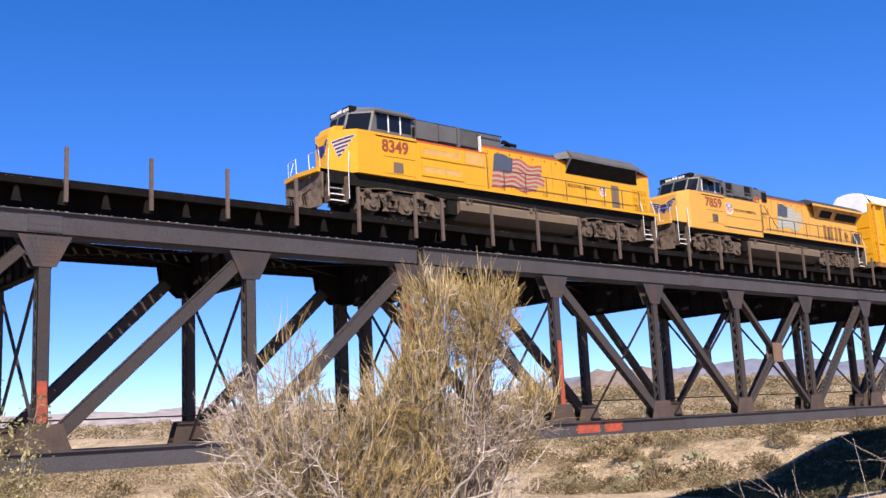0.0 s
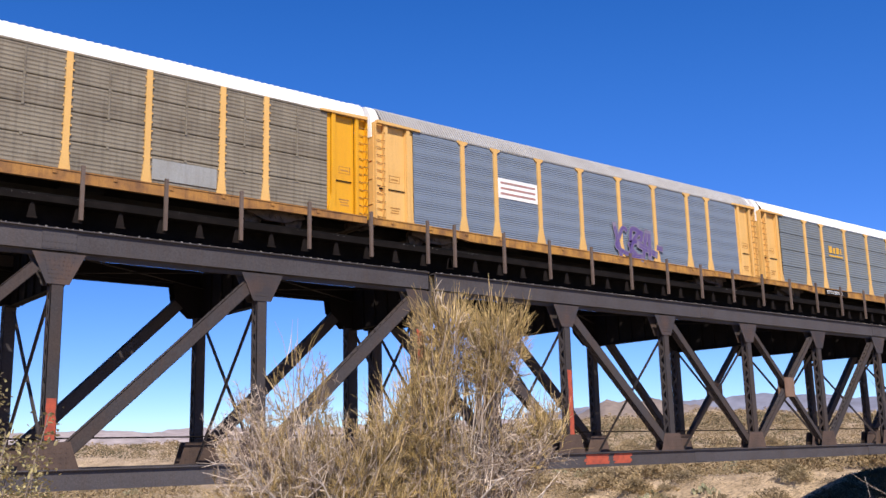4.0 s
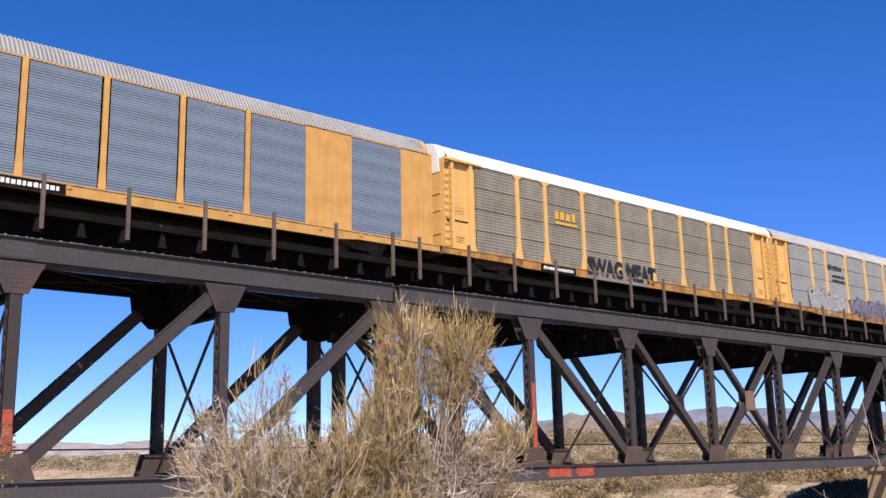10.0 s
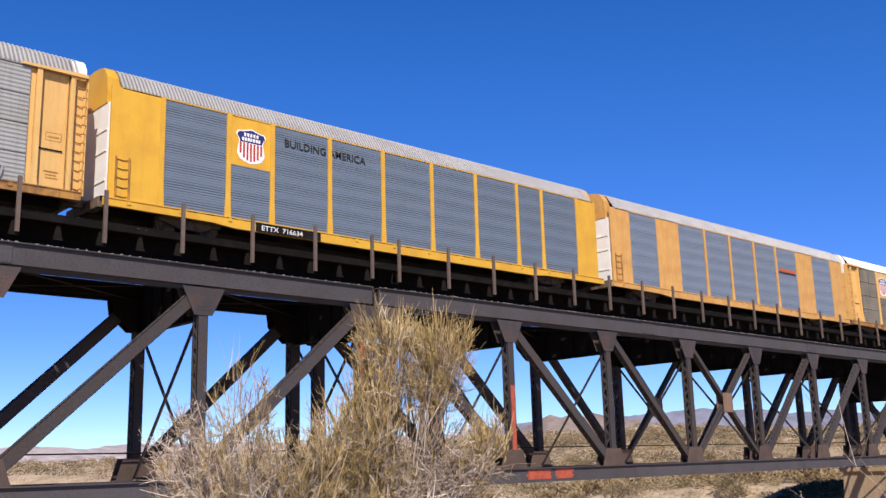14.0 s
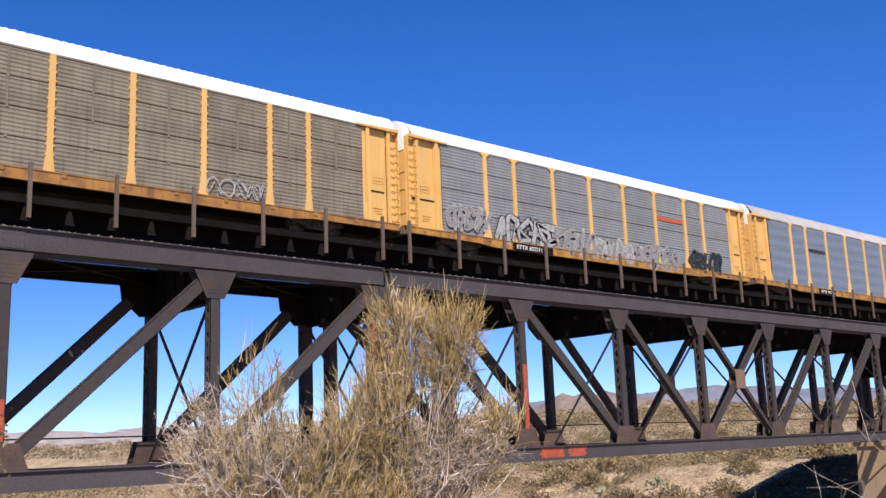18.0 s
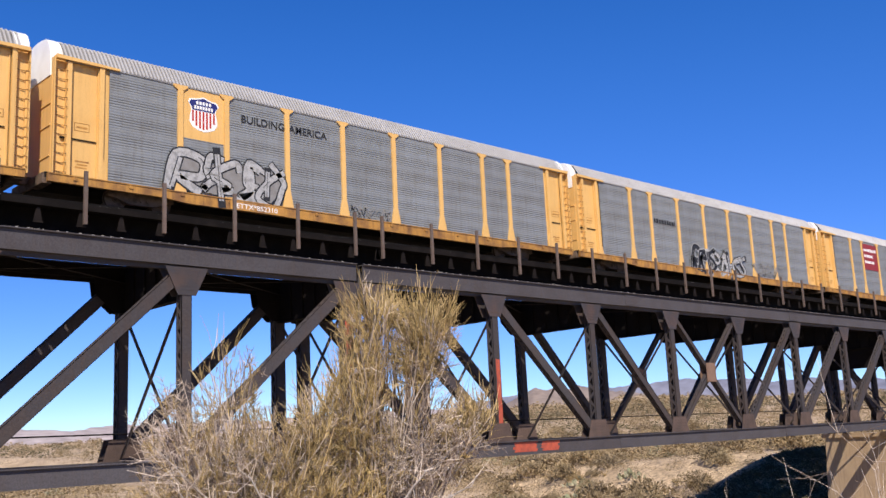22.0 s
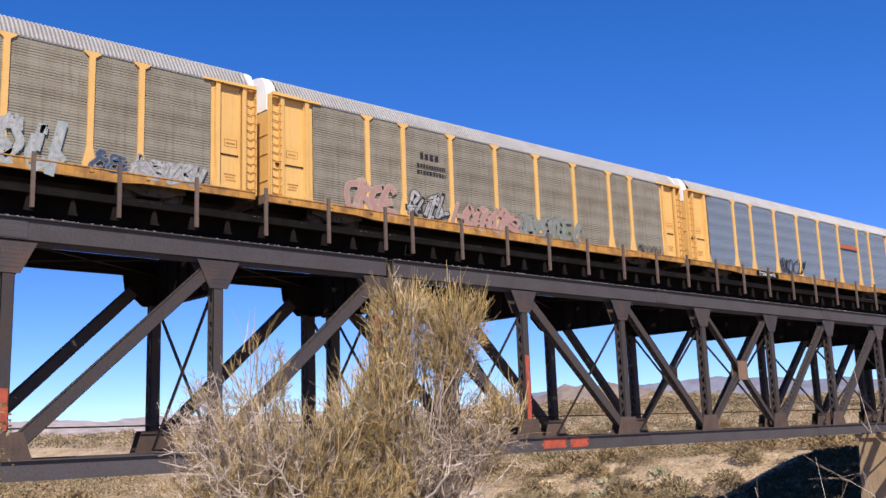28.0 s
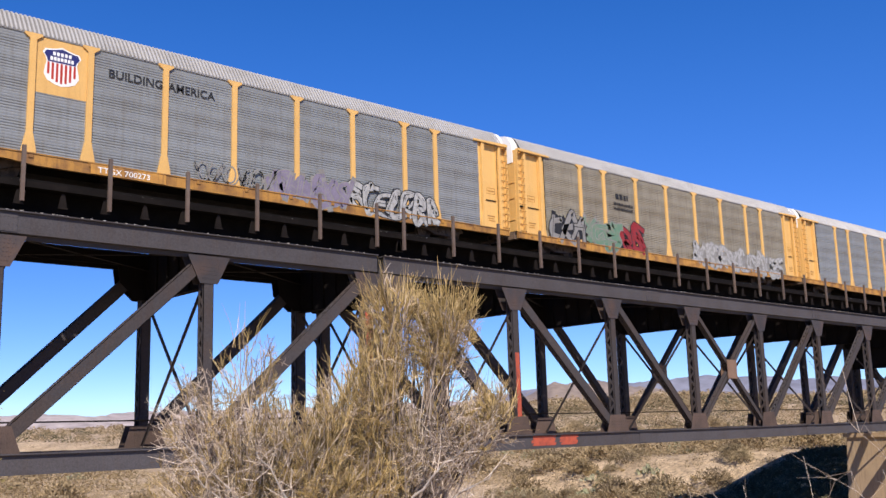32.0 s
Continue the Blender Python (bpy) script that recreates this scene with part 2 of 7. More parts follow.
def chord_bm(x0, x1, z0, z1, y0, y1, lip=0.0):
    """A box chord: cover plate, two webs with flange angles; lip sets the lower side plate back."""
    bm = bmesh.new()
    if lip:
        box(bm, x0, x1, y0 + 0.10, y0 + 0.34, z0 + lip, z0 + lip + 0.03)
        box(bm, x0, x1, y0 + 0.32, y0 + 0.34, z0, z0 + lip)
        box(bm, x0, x1, y0 + 0.10, y0 + 0.14, z0 + lip + 0.03, z1)
        box(bm, x0, x1, y1 - 0.07, y1 - 0.03, z0, z1)
        box(bm, x0, x1, y0, y1, z1 - 0.03, z1 + 0.01)
        return bm
    box(bm, x0, x1, y0 + 0.10, y0 + 0.14, z0 + 0.02, z1)
    box(bm, x0, x1, y1 - 0.07, y1 - 0.03, z0, z1)
    box(bm, x0, x1, y0, y1, z1 - 0.03, z1 + 0.01)
    box(bm, x0, x1, y0 + 0.06, y0 + 0.18, z0 - 0.01, z0 + 0.02)
    box(bm, x0, x1, y1 - 0.12, y1, z0 - 0.01, z0 + 0.02)
    return bm


def span(name, x0, label):
    """One deck truss span of seven panels on two trusses."""
    th = thing(name, label, "bridge span", "truss spans of the bridge", "structure")
    X = [x0 + PANEL * k for k in range(8)]
    zt, zb = TOP0 + 0.1, BOT1 - 0.1
    for y0 in (NEAR, FAR):
        y1 = y0 + DEEP
        for i, (a, b) in enumerate(((-0.45, 2.5), (2.5, 5.0), (5.0, 7.06))):
            # near top chord takes the lit tone, the far one the shaded tone
            part("top_chord", chord_bm(X[0] + a * PANEL if a > 0 else X[0] - 0.5, X[0] + b * PANEL if b < 7 else X[7] + 0.5, TOP0 if y0 == NEAR else TOP0 + 0.2, TOP1, y0, y1, 0.15), LITSTEEL if y0 == NEAR else SHADESTEEL, th)
        for a, b in ((0, 2.3), (2.3, 4.7), (4.7, 7)):
            part("bottom_chord", chord_bm(X[0] + a * PANEL - (0.6 if a == 0 else 0), X[0] + b * PANEL + (0.6 if b == 7 else 0), BOT0, BOT1, y0, y1), LITSTEEL, th)
        for a in (2.5, 5.0):     # splice plates
            sx = X[0] + a * PANEL
            bm = bms((sx - 0.55, sx + 0.55, y0 + 0.08, y0 + 0.10, TOP0 + 0.19, TOP1 - 0.08))
            rivets(bm, [(sx + i * 0.13, z) for i in range(-4, 5) for z in (TOP0 + 0.26, TOP0 + 0.42, TOP1 - 0.2)], y0 + 0.08)
            part("splice_plate", bm, LITSTEEL, th)
        for a in (2.3, 4.7):
            sx = X[0] + a * PANEL
            bm = bms((sx - 0.5, sx + 0.5, y0 + 0.08, y0 + 0.10, BOT0 + 0.04, BOT1 - 0.05))
            part("splice_plate", bm, LITSTEEL, th)
        for k in range(8):
            w = 0.5 if k in (0, 7) else 0.4
            bm = bmesh.new()
            laced(bm, (X[k], BOT1), (X[k], TOP0), w, y0 + 0.06, y1 - 0.06)
            post = part("post", bm, STEEL, th)
            bm = bmesh.new()
            lacing(bm, (X[k], BOT1 + 1.0), (X[k], TOP0 - 0.9), w, y0 + 0.06, y1 - 0.06)
            part("lacing", bm, STEEL, post)
            e = 0.85 if k not in (0, 7) else 0.75
            sgn = 1 if k < 4 else -1
            for yy in (y0 + 0.035, y1 - 0.004):
                bm = bmesh.new()
                pts = [(X[k] - e, TOP0 + 0.06), (X[k] - e * 0.42, TOP0 - 0.95), (X[k] + e * 0.42, TOP0 - 0.95), (X[k] + e, TOP0 + 0.06)]
                if y0 == FAR:
                    pts = [(X[k] - 1.25, TOP0 + 0.36), (X[k] - 1.15, TOP0 - 0.35), (X[k] - 0.4, TOP0 - 1.0), (X[k] + 0.4, TOP0 - 1.0), (X[k] + 1.15, TOP0 - 0.35), (X[k] + 1.25, TOP0 + 0.36)]
                prism(bm, pts, yy, yy + 0.02)
                if yy < y0 + 0.1:
                    rivets(bm, [(X[k] + i * 0.16 * (1 - 0.09 * j), TOP0 - 0.05 - 0.14 * j) for j in range(6) for i in range(-3, 4)], yy)
                part("gusset_plate", bm, GUSSET if y0 == NEAR else SHADESTEEL, th)
                bm = bmesh.new()
                lw, rw = (1.15, 0.95) if k < 4 else (0.95, 1.15)
                pts = [(X[k] - e * lw, BOT1 - 0.06), (X[k] - e * 0.66 * lw, BOT1 + 0.85), (X[k] + e * 0.66 * rw, BOT1 + 0.85), (X[k] + e * rw, BOT1 - 0.06)]
                prism(bm, pts, yy, yy + 0.02)
                if yy < y0 + 0.1:
                    rivets(bm, [(X[k] + i * 0.18, BOT1 + 0.06 + 0.15 * j) for j in range(5) for i in range(-3, 4)], yy)
                part("gusset_plate", bm, RUSTGUS, th)
        diag = [(0, 1, 0.48), (1, 2, 0.45), (2, 3, 0.36), (3, 4, 0.26), (4, 3, 0.26), (5, 4, 0.36), (6, 5, 0.45), (7, 6, 0.48)]
        for a, b, w in diag:
            s = {0: 0.3, 1: 0.42, 2: 0.62, 3: 0.55}[min(a, 7 - a)] * (1 if b > a else -1)
            A, B = (X[a] + s * 1.1, zt - (0.5 if y0 == NEAR else 0.12)), (X[b] - s, zb + (0.5 if y0 == NEAR else 0.62))
            inset = 0.1 if (a, b) != (4, 3) else 0.13
            bm = bmesh.new()
            laced(bm, A, B, w, y0 + inset, y1 - inset)
            dg = part("diagonal", bm, STEEL, th)
            bm = bmesh.new()
            lacing(bm, A, B, w, y0 + inset, y1 - inset, 0.36)
            part("lacing", bm, STEEL, dg)
        mx, mz = (X[3] + X[4]) / 2, (zt + zb) / 2
        for yy in (y0 + 0.03, y1 - 0.05):
            bm = bmesh.new()
            prism(bm, [(mx - 0.5, mz - 0.55), (mx - 0.5, mz + 0.55), (mx + 0.5, mz + 0.55), (mx + 0.5, mz - 0.55)], yy, yy + 0.02)
            part("centre_plate", bm, RUSTPLATE, th, "rusty plate where the diagonals cross")
    ya, yb = NEAR + DEEP, FAR
    for k in range(8):      # cross frames between the trusses
        bm = bmesh.new()
        box(bm, X[k] - 0.02, X[k] + 0.02, ya - 0.03, yb + 0.03, 6.85, TOP1 - 0.05)
        for z in (6.85, TOP1 - 0.09):
            box(bm, X[k] - 0.16, X[k] + 0.16, ya - 0.03, yb + 0.03, z, z + 0.03)
        for j in range(1, 5):
            yj = ya + (yb - ya) * j / 5
            box(bm, X[k] - 0.1, X[k] + 0.1, yj - 0.02, yj + 0.02, 6.88, TOP1 - 0.1)
        part("floor_beam", bm, SHADESTEEL, th)
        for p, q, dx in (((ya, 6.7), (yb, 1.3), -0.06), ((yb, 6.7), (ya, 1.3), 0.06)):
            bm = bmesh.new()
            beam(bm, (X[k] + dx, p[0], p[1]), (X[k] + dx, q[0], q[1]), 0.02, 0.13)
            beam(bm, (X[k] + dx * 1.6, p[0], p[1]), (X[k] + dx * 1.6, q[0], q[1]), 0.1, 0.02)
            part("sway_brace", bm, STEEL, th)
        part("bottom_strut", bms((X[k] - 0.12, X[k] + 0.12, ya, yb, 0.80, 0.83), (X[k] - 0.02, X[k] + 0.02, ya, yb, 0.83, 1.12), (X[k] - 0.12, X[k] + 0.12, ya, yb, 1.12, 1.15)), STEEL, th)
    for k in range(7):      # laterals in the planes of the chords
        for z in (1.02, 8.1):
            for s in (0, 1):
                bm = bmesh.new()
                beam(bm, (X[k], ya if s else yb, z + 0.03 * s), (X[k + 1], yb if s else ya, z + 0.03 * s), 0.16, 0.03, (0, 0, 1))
                part("lateral_brace", bm, SHADESTEEL, th)
    for y0 in (NEAR, FAR):      # sunlit edge of the cover plate, drawn as pale dashes
        bm = bmesh.new()
        x = X[0] - 0.5
        while x < X[7] + 0.5:
            ln = random.uniform(0.02, 0.10)
            box(bm, x, min(x + ln, X[7] + 0.5), y0 + 0.0, y0 + 0.05, TOP1 + 0.01, TOP1 + random.uniform(0.018, 0.034))
            x += ln + random.uniform(0.04, 0.45)
        tagged(part("gravel_line", bm, EDGE, th, "pale dashes painted as the chord's sunlit edge"), kind="stuff")
    return th, X


left_span, XL = span("truss_span", LEFT0, "dark grey riveted steel deck truss span with rusty gussets")
right_span, XR = span("truss_span", RIGHT0, "dark grey riveted steel deck truss span on concrete piers")
part("end_frame", bms((XR[7] + 0.20, XR[7] + 0.24, NEAR + DEEP, FAR, 5.35, 7.9), (XR[7] + 0.10, XR[7] + 0.34, NEAR + DEEP, FAR, 5.32, 5.35)), SHADESTEEL, right_span, "shade-dark plate closing the end of the span")

far_span, XF = span("truss_span", RIGHT0 + 7 * PANEL + 1.35, "dark grey riveted steel deck truss span beyond the pier")


def paint_patch(parent, x0, x1, z0, z1, y):
    bm = bmesh.new()
    n = 7
    for i in range(n):
        a, b = z0 + (z1 - z0) * i / n, z0 + (z1 - z0) * (i + 1) / n
        e = (x1 - x0) * 0.12
        box(bm, x0 + random.uniform(0, e), x1 - random.uniform(0, e), y - 0.004, y, a, b)
    return part("paint_patch", bm, ORANGE, parent, "faded orange spray paint")


paint_patch(right_span, XR[1] - 0.12, XR[1] + 0.17, BOT1 + 0.85, 5.0, NEAR + 0.055)
paint_patch(left_span, XL[7] - 0.2, XL[7] + 0.2, BOT1 + 0.9, 6.4, NEAR + 0.055)
paint_patch(left_span, XL[5] - 0.18, XL[5] + 0.18, BOT1 + 0.9, 3.4, NEAR + 0.055)
paint_patch(right_span, 34.1, 35.9, BOT0 + 0.12, BOT1 - 0.06, NEAR + 0.096)
paint_patch(right_span, 36.1, 37.5, BOT0 + 0.12, BOT1 - 0.06, NEAR + 0.096)

# piers
for nm, px, lab in (("pier", 25.4, "tan concrete bridge pier with streaked faces"), ("pier", 77.85, "tan concrete bridge pier beside the sandy bank"), ("pier", 130.2, "tan concrete bridge pier at the end of the bridge"), ("pier", LEFT0 - 0.6, "tan concrete bridge pier at the far end of the bridge")):
    th = thing(nm, lab, "bridge pier", "piers", "structure")
    zg = -7.5
    bm = bmesh.new()
    lo, hi = [], []
    for (sx, sy) in ((-1, -1), (1, -1), (1, 1), (-1, 1)):
        lo.append(bm.verts.new((px + sx * 1.35, 34.1 + sy * 3.5, zg)))
        hi.append(bm.verts.new((px + sx * 1.1, 34.1 + sy * 3.1, 0.05)))
    for i in range(4):
        bm.faces.new((lo[i], lo[(i + 1) % 4], hi[(i + 1) % 4], hi[i]))
    bm.faces.new(hi)
    bm.faces.new(lo[::-1])
    part("shaft", bm, CONCRETE, th)
    part("cap", bms((px - 1.3, px + 1.3, 30.8, 37.4, 0.05, 0.36)), CONCRETE, th)
    for y in (NEAR, FAR):
        for dx in (-0.7, 0.7):
            part("bearing", bms((px + dx - 0.4, px + dx + 0.4, y, y + DEEP, 0.36, 0.42), (px + dx - 0.25, px + dx + 0.25, y + 0.05, y + DEEP - 0.05, 0.42, BOT0 - 0.01)), STEEL, th)

# deck: stringers, ties, rails, guard timbers, walkway with its brackets and posts
DX0, DX1 = LEFT0 - 0.6, XF[7] + 0.6
deck = thing("bridge_deck", "black timber railway deck on steel stringers with a side walkway", "bridge deck", kind="structure")
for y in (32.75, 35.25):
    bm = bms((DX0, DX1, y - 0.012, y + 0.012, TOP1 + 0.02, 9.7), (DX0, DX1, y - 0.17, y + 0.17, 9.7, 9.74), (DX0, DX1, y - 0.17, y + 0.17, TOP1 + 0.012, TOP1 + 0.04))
    part("stringer", bm, SHADESTEEL, deck)
tie = mesh_of("tie", bms((-0.12, 0.12, -1.62, 1.62, 0, 0.26)), TAR)
x = DX0 + 0.2
while x < DX1 - 0.1:
    part("tie", tie, TAR, deck, loc=(x, YC, 9.745))
    x += 0.5
for s in (-1, 1):
    y = YC + s * 0.7525
    part("rail", bms((DX0, DX1, y - 0.07, y + 0.07, 10.007, 10.02), (DX0, DX1, y - 0.01, y + 0.01, 10.02, 10.15), (DX0, DX1, y - 0.036, y + 0.036, 10.15, RAILTOP)), RAIL, deck)
    y = YC + s * 1.5
    part("guard_timber", bms((DX0, DX1, y - 0.1, y + 0.1, 10.007, 10.13)), TAR, deck)
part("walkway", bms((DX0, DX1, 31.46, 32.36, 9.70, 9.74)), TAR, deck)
# added black board stands in for the shaded recess under the walkway
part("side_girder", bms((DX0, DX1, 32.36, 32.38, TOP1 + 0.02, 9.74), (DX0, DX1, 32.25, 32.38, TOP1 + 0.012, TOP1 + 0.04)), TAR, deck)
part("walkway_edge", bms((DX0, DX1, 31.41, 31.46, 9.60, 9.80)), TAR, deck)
# pale dashes paint a broken glint along the walkway edge
bm = bmesh.new()
rdash = random.Random(19)
x = DX0
while x < DX1:
    ln = rdash.uniform(0.02, 0.10)
    box(bm, x, x + ln * 0.6, 31.43, 31.455, 9.80, 9.80 + rdash.uniform(0.006, 0.015))
    x += ln + (rdash.uniform(0.05, 0.4) if rdash.random() < 0.85 else rdash.uniform(0.8, 3.0))
tagged(part("gravel_line", bm, EDGE, deck, "broken bright glint line along the walkway edge"), kind="stuff")
bm = bmesh.new()
tube(bm, [(DX0, 36.15, 2.26), (DX1, 36.15, 2.26)], 0.03, 5)
part("pipe", bm, TAR, deck)
post_me = mesh_of("railing_post", bms((-0.061, 0.061, -0.05, 0.05, 0, 1.83)), GREYWOOD)
knee = bmesh.new()
prism(knee, [(-0.15, 0), (0.15, 0), (0.05, 0.50), (-0.05, 0.50)], 0, 0.05)
prism(knee, [(-0.15, -0.02), (0.15, -0.02), (0.15, 0.03), (-0.15, 0.03)], -0.06, 0)
knee_me = mesh_of("knee", knee, KNEE)
xs = [24.67 - 2.83 * i for i in range(18)] + [26.11 + 2.83 * i for i in range(36)]
for x in xs:
    part("railing_post", post_me, GREYWOOD, deck, "weathered railing post", (x * 1.0155, 31.352, 9.115))
    for dx in (0.0, 1.41):
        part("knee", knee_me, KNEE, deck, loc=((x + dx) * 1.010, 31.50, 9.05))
# approaches beyond the bridge
for nm, a, b in (("embankment", -700.0, DX0 - 1.2), ("embankment", DX1 + 2.4, 760.0)):
    bm = bmesh.new()
    prism(bm, [(29.5 - 9, -4.0), (31.0, 9.5), (37.0, 9.5), (38.5 + 9, -4.0)], a, b, "x")
    th = thing(nm, "gravel railway embankment leading to the bridge", "embankment", kind="structure")
    part("fill", bm, SAND, th)
    for s in (-1, 1):
        y = YC + s * 0.7525
        part("rail", bms((a, b, y - 0.07, y + 0.07, 9.5, 10.15), (a, b, y - 0.036, y + 0.036, 10.15, RAILTOP)), RAIL, th)


# ---- train: paints ----
YELLOW = mat("armour_yellow", (1.0, 0.50, 0.02), 0.40, 0, (0.92, 0.43, 0.025), 1.1, 0.5, 30, 0.06, 0.03, 0, (0.55, 0.27, 0.03), 0.14)
PALEYEL = mat("faded_locomotive_yellow", (0.94, 0.50, 0.085), 0.5, 0, (0.84, 0.43, 0.085), 1.1, 0.6, 30, 0.08, 0.04, 0, (0.60, 0.33, 0.09), 0.14)
RACKYEL = mat("rack_yellow", (0.98, 0.60, 0.20), 0.6, 0, (0.90, 0.52, 0.15), 0.9, 0.5, 30, 0.08, 0.08, 0.05, (0.45, 0.21, 0.07), 0.20)
NEWYEL = mat("rack_yellow_new", (0.96, 0.54, 0.05), 0.5, 0, (0.72, 0.36, 0.04), 0.9, 0.5, 30, 0.06, 0.05, 0.03, (0.55, 0.27, 0.05), 0.12)
FADEYEL = mat("rack_yellow_faded", (0.88, 0.485, 0.14), 0.6, 0, (0.66, 0.33, 0.09), 1.3, 0.7, 30, 0.1, 0.06, 0.05, (0.42, 0.20, 0.07), 0.25)
RUSTYEL = mat("sill_yellow_rusty", (0.68, 0.34, 0.07), 0.65, 0, (0.24, 0.115, 0.05), 1.6, 0.9, 30, 0.15, 0.1, 0.12, (0.14, 0.07, 0.04), 0.5)
RUSTBROWN = mat("sill_rust_brown", (0.52, 0.25, 0.06), 0.7, 0, (0.20, 0.095, 0.045), 1.6, 0.9, 30, 0.15, 0.1, 0.12, (0.12, 0.06, 0.035), 0.5)
LOCOGREY = mat("locomotive_grey", (0.165, 0.162, 0.158), 0.5, 0, (0.13, 0.12, 0.11), 1.2, 0.6, 30, 0.1, 0.05)
DARKGREY = mat("dark_grey_roof", (0.085, 0.083, 0.08), 0.6, 0, (0.05, 0.045, 0.04), 1.2, 0.6, 30, 0.15, 0.05)
BLACK = mat("black_iron", (0.015, 0.014, 0.013), 0.8, 0, (0.04, 0.032, 0.028), 3, 0.4, 40, 0.2, 0.1, spec=0.08)
DUSTY = mat("dusty_iron", (0.20, 0.14, 0.098), 0.85, 0, (0.045, 0.031, 0.023), 3.4, 0.85, 40, 0.25, 0.25, 0.1)
DARKRAIL = mat("grimy_handrail", (0.085, 0.055, 0.035), 0.6, 0, (0.2, 0.12, 0.05), 3, 0.5)
TANK = mat("dusty_tank", (0.25, 0.18, 0.113), 0.8, 0, (0.20, 0.15, 0.11), 0.8, 0.6, 40, 0.12, 0.08, 0, (0.14, 0.10, 0.08), 0.4)
GLASS = mat("cab_glass", (0.012, 0.014, 0.018), 0.06, 0, None, 1, 0.0, 10, 0.0, 0.0)
WHITE = mat("white_paint", (0.78, 0.78, 0.76), 0.55, 0, (0.62, 0.60, 0.57), 1.2, 0.5, 40, 0.06, 0.04)
RED = mat("red_paint", (0.60, 0.055, 0.03), 0.5, 0, (0.5, 0.05, 0.03), 2, 0.5)
REDFADE = mat("faded_red_digits", (0.36, 0.075, 0.035), 0.6, 0, (0.42, 0.10, 0.04), 5, 0.6)
FLAGRED = mat("flag_red", (0.50, 0.08, 0.06), 0.6, 0, (0.62, 0.3, 0.22), 3, 0.6)
FLAGPALE = mat("flag_white", (0.58, 0.44, 0.33), 0.6, 0, (0.45, 0.33, 0.24), 3, 0.5)
GHOST = mat("faded_flag_white", (0.60, 0.62, 0.54), 0.65, 0, (0.78, 0.50, 0.22), 1.6, 0.75)
GHOSTDARK = mat("faded_flag_stripe", (0.47, 0.50, 0.44), 0.65, 0, (0.70, 0.48, 0.24), 1.6, 0.6)
NAVY = mat("navy_paint", (0.03, 0.035, 0.20), 0.5, 0, (0.05, 0.05, 0.16), 4, 0.5)
FLAGBLUE = mat("flag_blue", (0.06, 0.095, 0.16), 0.6, 0, (0.10, 0.13, 0.18), 4, 0.7)
ORSTRIPE = mat("orange_red_stripe", (0.72, 0.13, 0.03), 0.5, 0, (0.5, 0.15, 0.05), 2, 0.5)
CRIMSON = mat("crimson_panel", (0.36, 0.03, 0.035), 0.6, 0, (0.30, 0.05, 0.04), 1.5, 0.6)
INK = mat("black_lettering", (0.02, 0.02, 0.022), 0.6, 0, (0.05, 0.05, 0.05), 5, 0.6)
SPRAYW = mat("white_spray", (0.56, 0.56, 0.55), 0.7, 0, (0.30, 0.30, 0.29), 5, 0.95, 60, 0.25)
SPRAYP = mat("purple_spray", (0.13, 0.08, 0.30), 0.7, 0, (0.22, 0.17, 0.34), 3, 0.6)
SPRAYL = mat("lilac_spray", (0.30, 0.26, 0.36), 0.7, 0, (0.2, 0.18, 0.26), 3, 0.7)
SPRAYK = mat("pink_spray", (0.55, 0.30, 0.27), 0.7, 0, (0.42, 0.3, 0.26), 3, 0.7)
SPRAYT = mat("pale_teal_spray", (0.36, 0.46, 0.46), 0.7, 0, (0.5, 0.52, 0.5), 3, 0.7)
SPRAYG = mat("green_spray", (0.16, 0.30, 0.20), 0.7, 0, (0.3, 0.32, 0.25), 3, 0.7)
SPRAYS = mat("silver_spray", (0.36, 0.35, 0.33), 0.6, 0.1, (0.27, 0.25, 0.22), 3, 0.7)

PANELS = {
    "brown": mat("dirty_galvanised_panel", (0.328, 0.287, 0.213), 0.6, 0.1, (0.205, 0.171, 0.124), 0.8, 0.75, 22, 0.12, 0.05, 0.05, (0.133, 0.114, 0.085), 0.55),
    "deep": mat("deep_blue_panel", (0.205, 0.262, 0.335), 0.5, 0.1, (0.185, 0.235, 0.295), 0.7, 0.5, 22, 0.05, 0.03, 0.02, (0.16, 0.19, 0.22), 0.2),
    "blue": mat("blue_grey_panel", (0.268, 0.333, 0.420), 0.5, 0.1, (0.24, 0.295, 0.365), 0.7, 0.5, 22, 0.05, 0.03, 0.03, (0.19, 0.215, 0.245), 0.22),
    "grey": mat("galvanised_panel", (0.328, 0.352, 0.362), 0.55, 0.1, (0.258, 0.262, 0.252), 0.8, 0.6, 22, 0.1, 0.04, 0.05, (0.20, 0.175, 0.14), 0.40),
    "pale": mat("pale_galvanised_panel", (0.465, 0.475, 0.455), 0.55, 0.1, (0.372, 0.357, 0.301), 0.8, 0.6, 22, 0.1, 0.04, 0.04, (0.267, 0.244, 0.201), 0.35),
    "slate": mat("slate_blue_panel", (0.258, 0.296, 0.312), 0.5, 0.1, (0.210, 0.238, 0.248), 0.7, 0.5, 22, 0.06, 0.03, 0.04, (0.160, 0.174, 0.170), 0.3),
    "warm": mat("warm_galvanised_panel", (0.382, 0.349, 0.269), 0.6, 0.1, (0.267, 0.227, 0.162), 0.8, 0.7, 22, 0.1, 0.05, 0.05, (0.178, 0.149, 0.108), 0.5),
}
# corrugation's light and dark put into colour: lit ribs, darker sheet between
ROOFRIB = mat("lit_roof_ribs", (0.60, 0.59, 0.58), 0.55, 0.1, (0.48, 0.465, 0.44), 1.0, 0.6, 30, 0.1, 0.04)
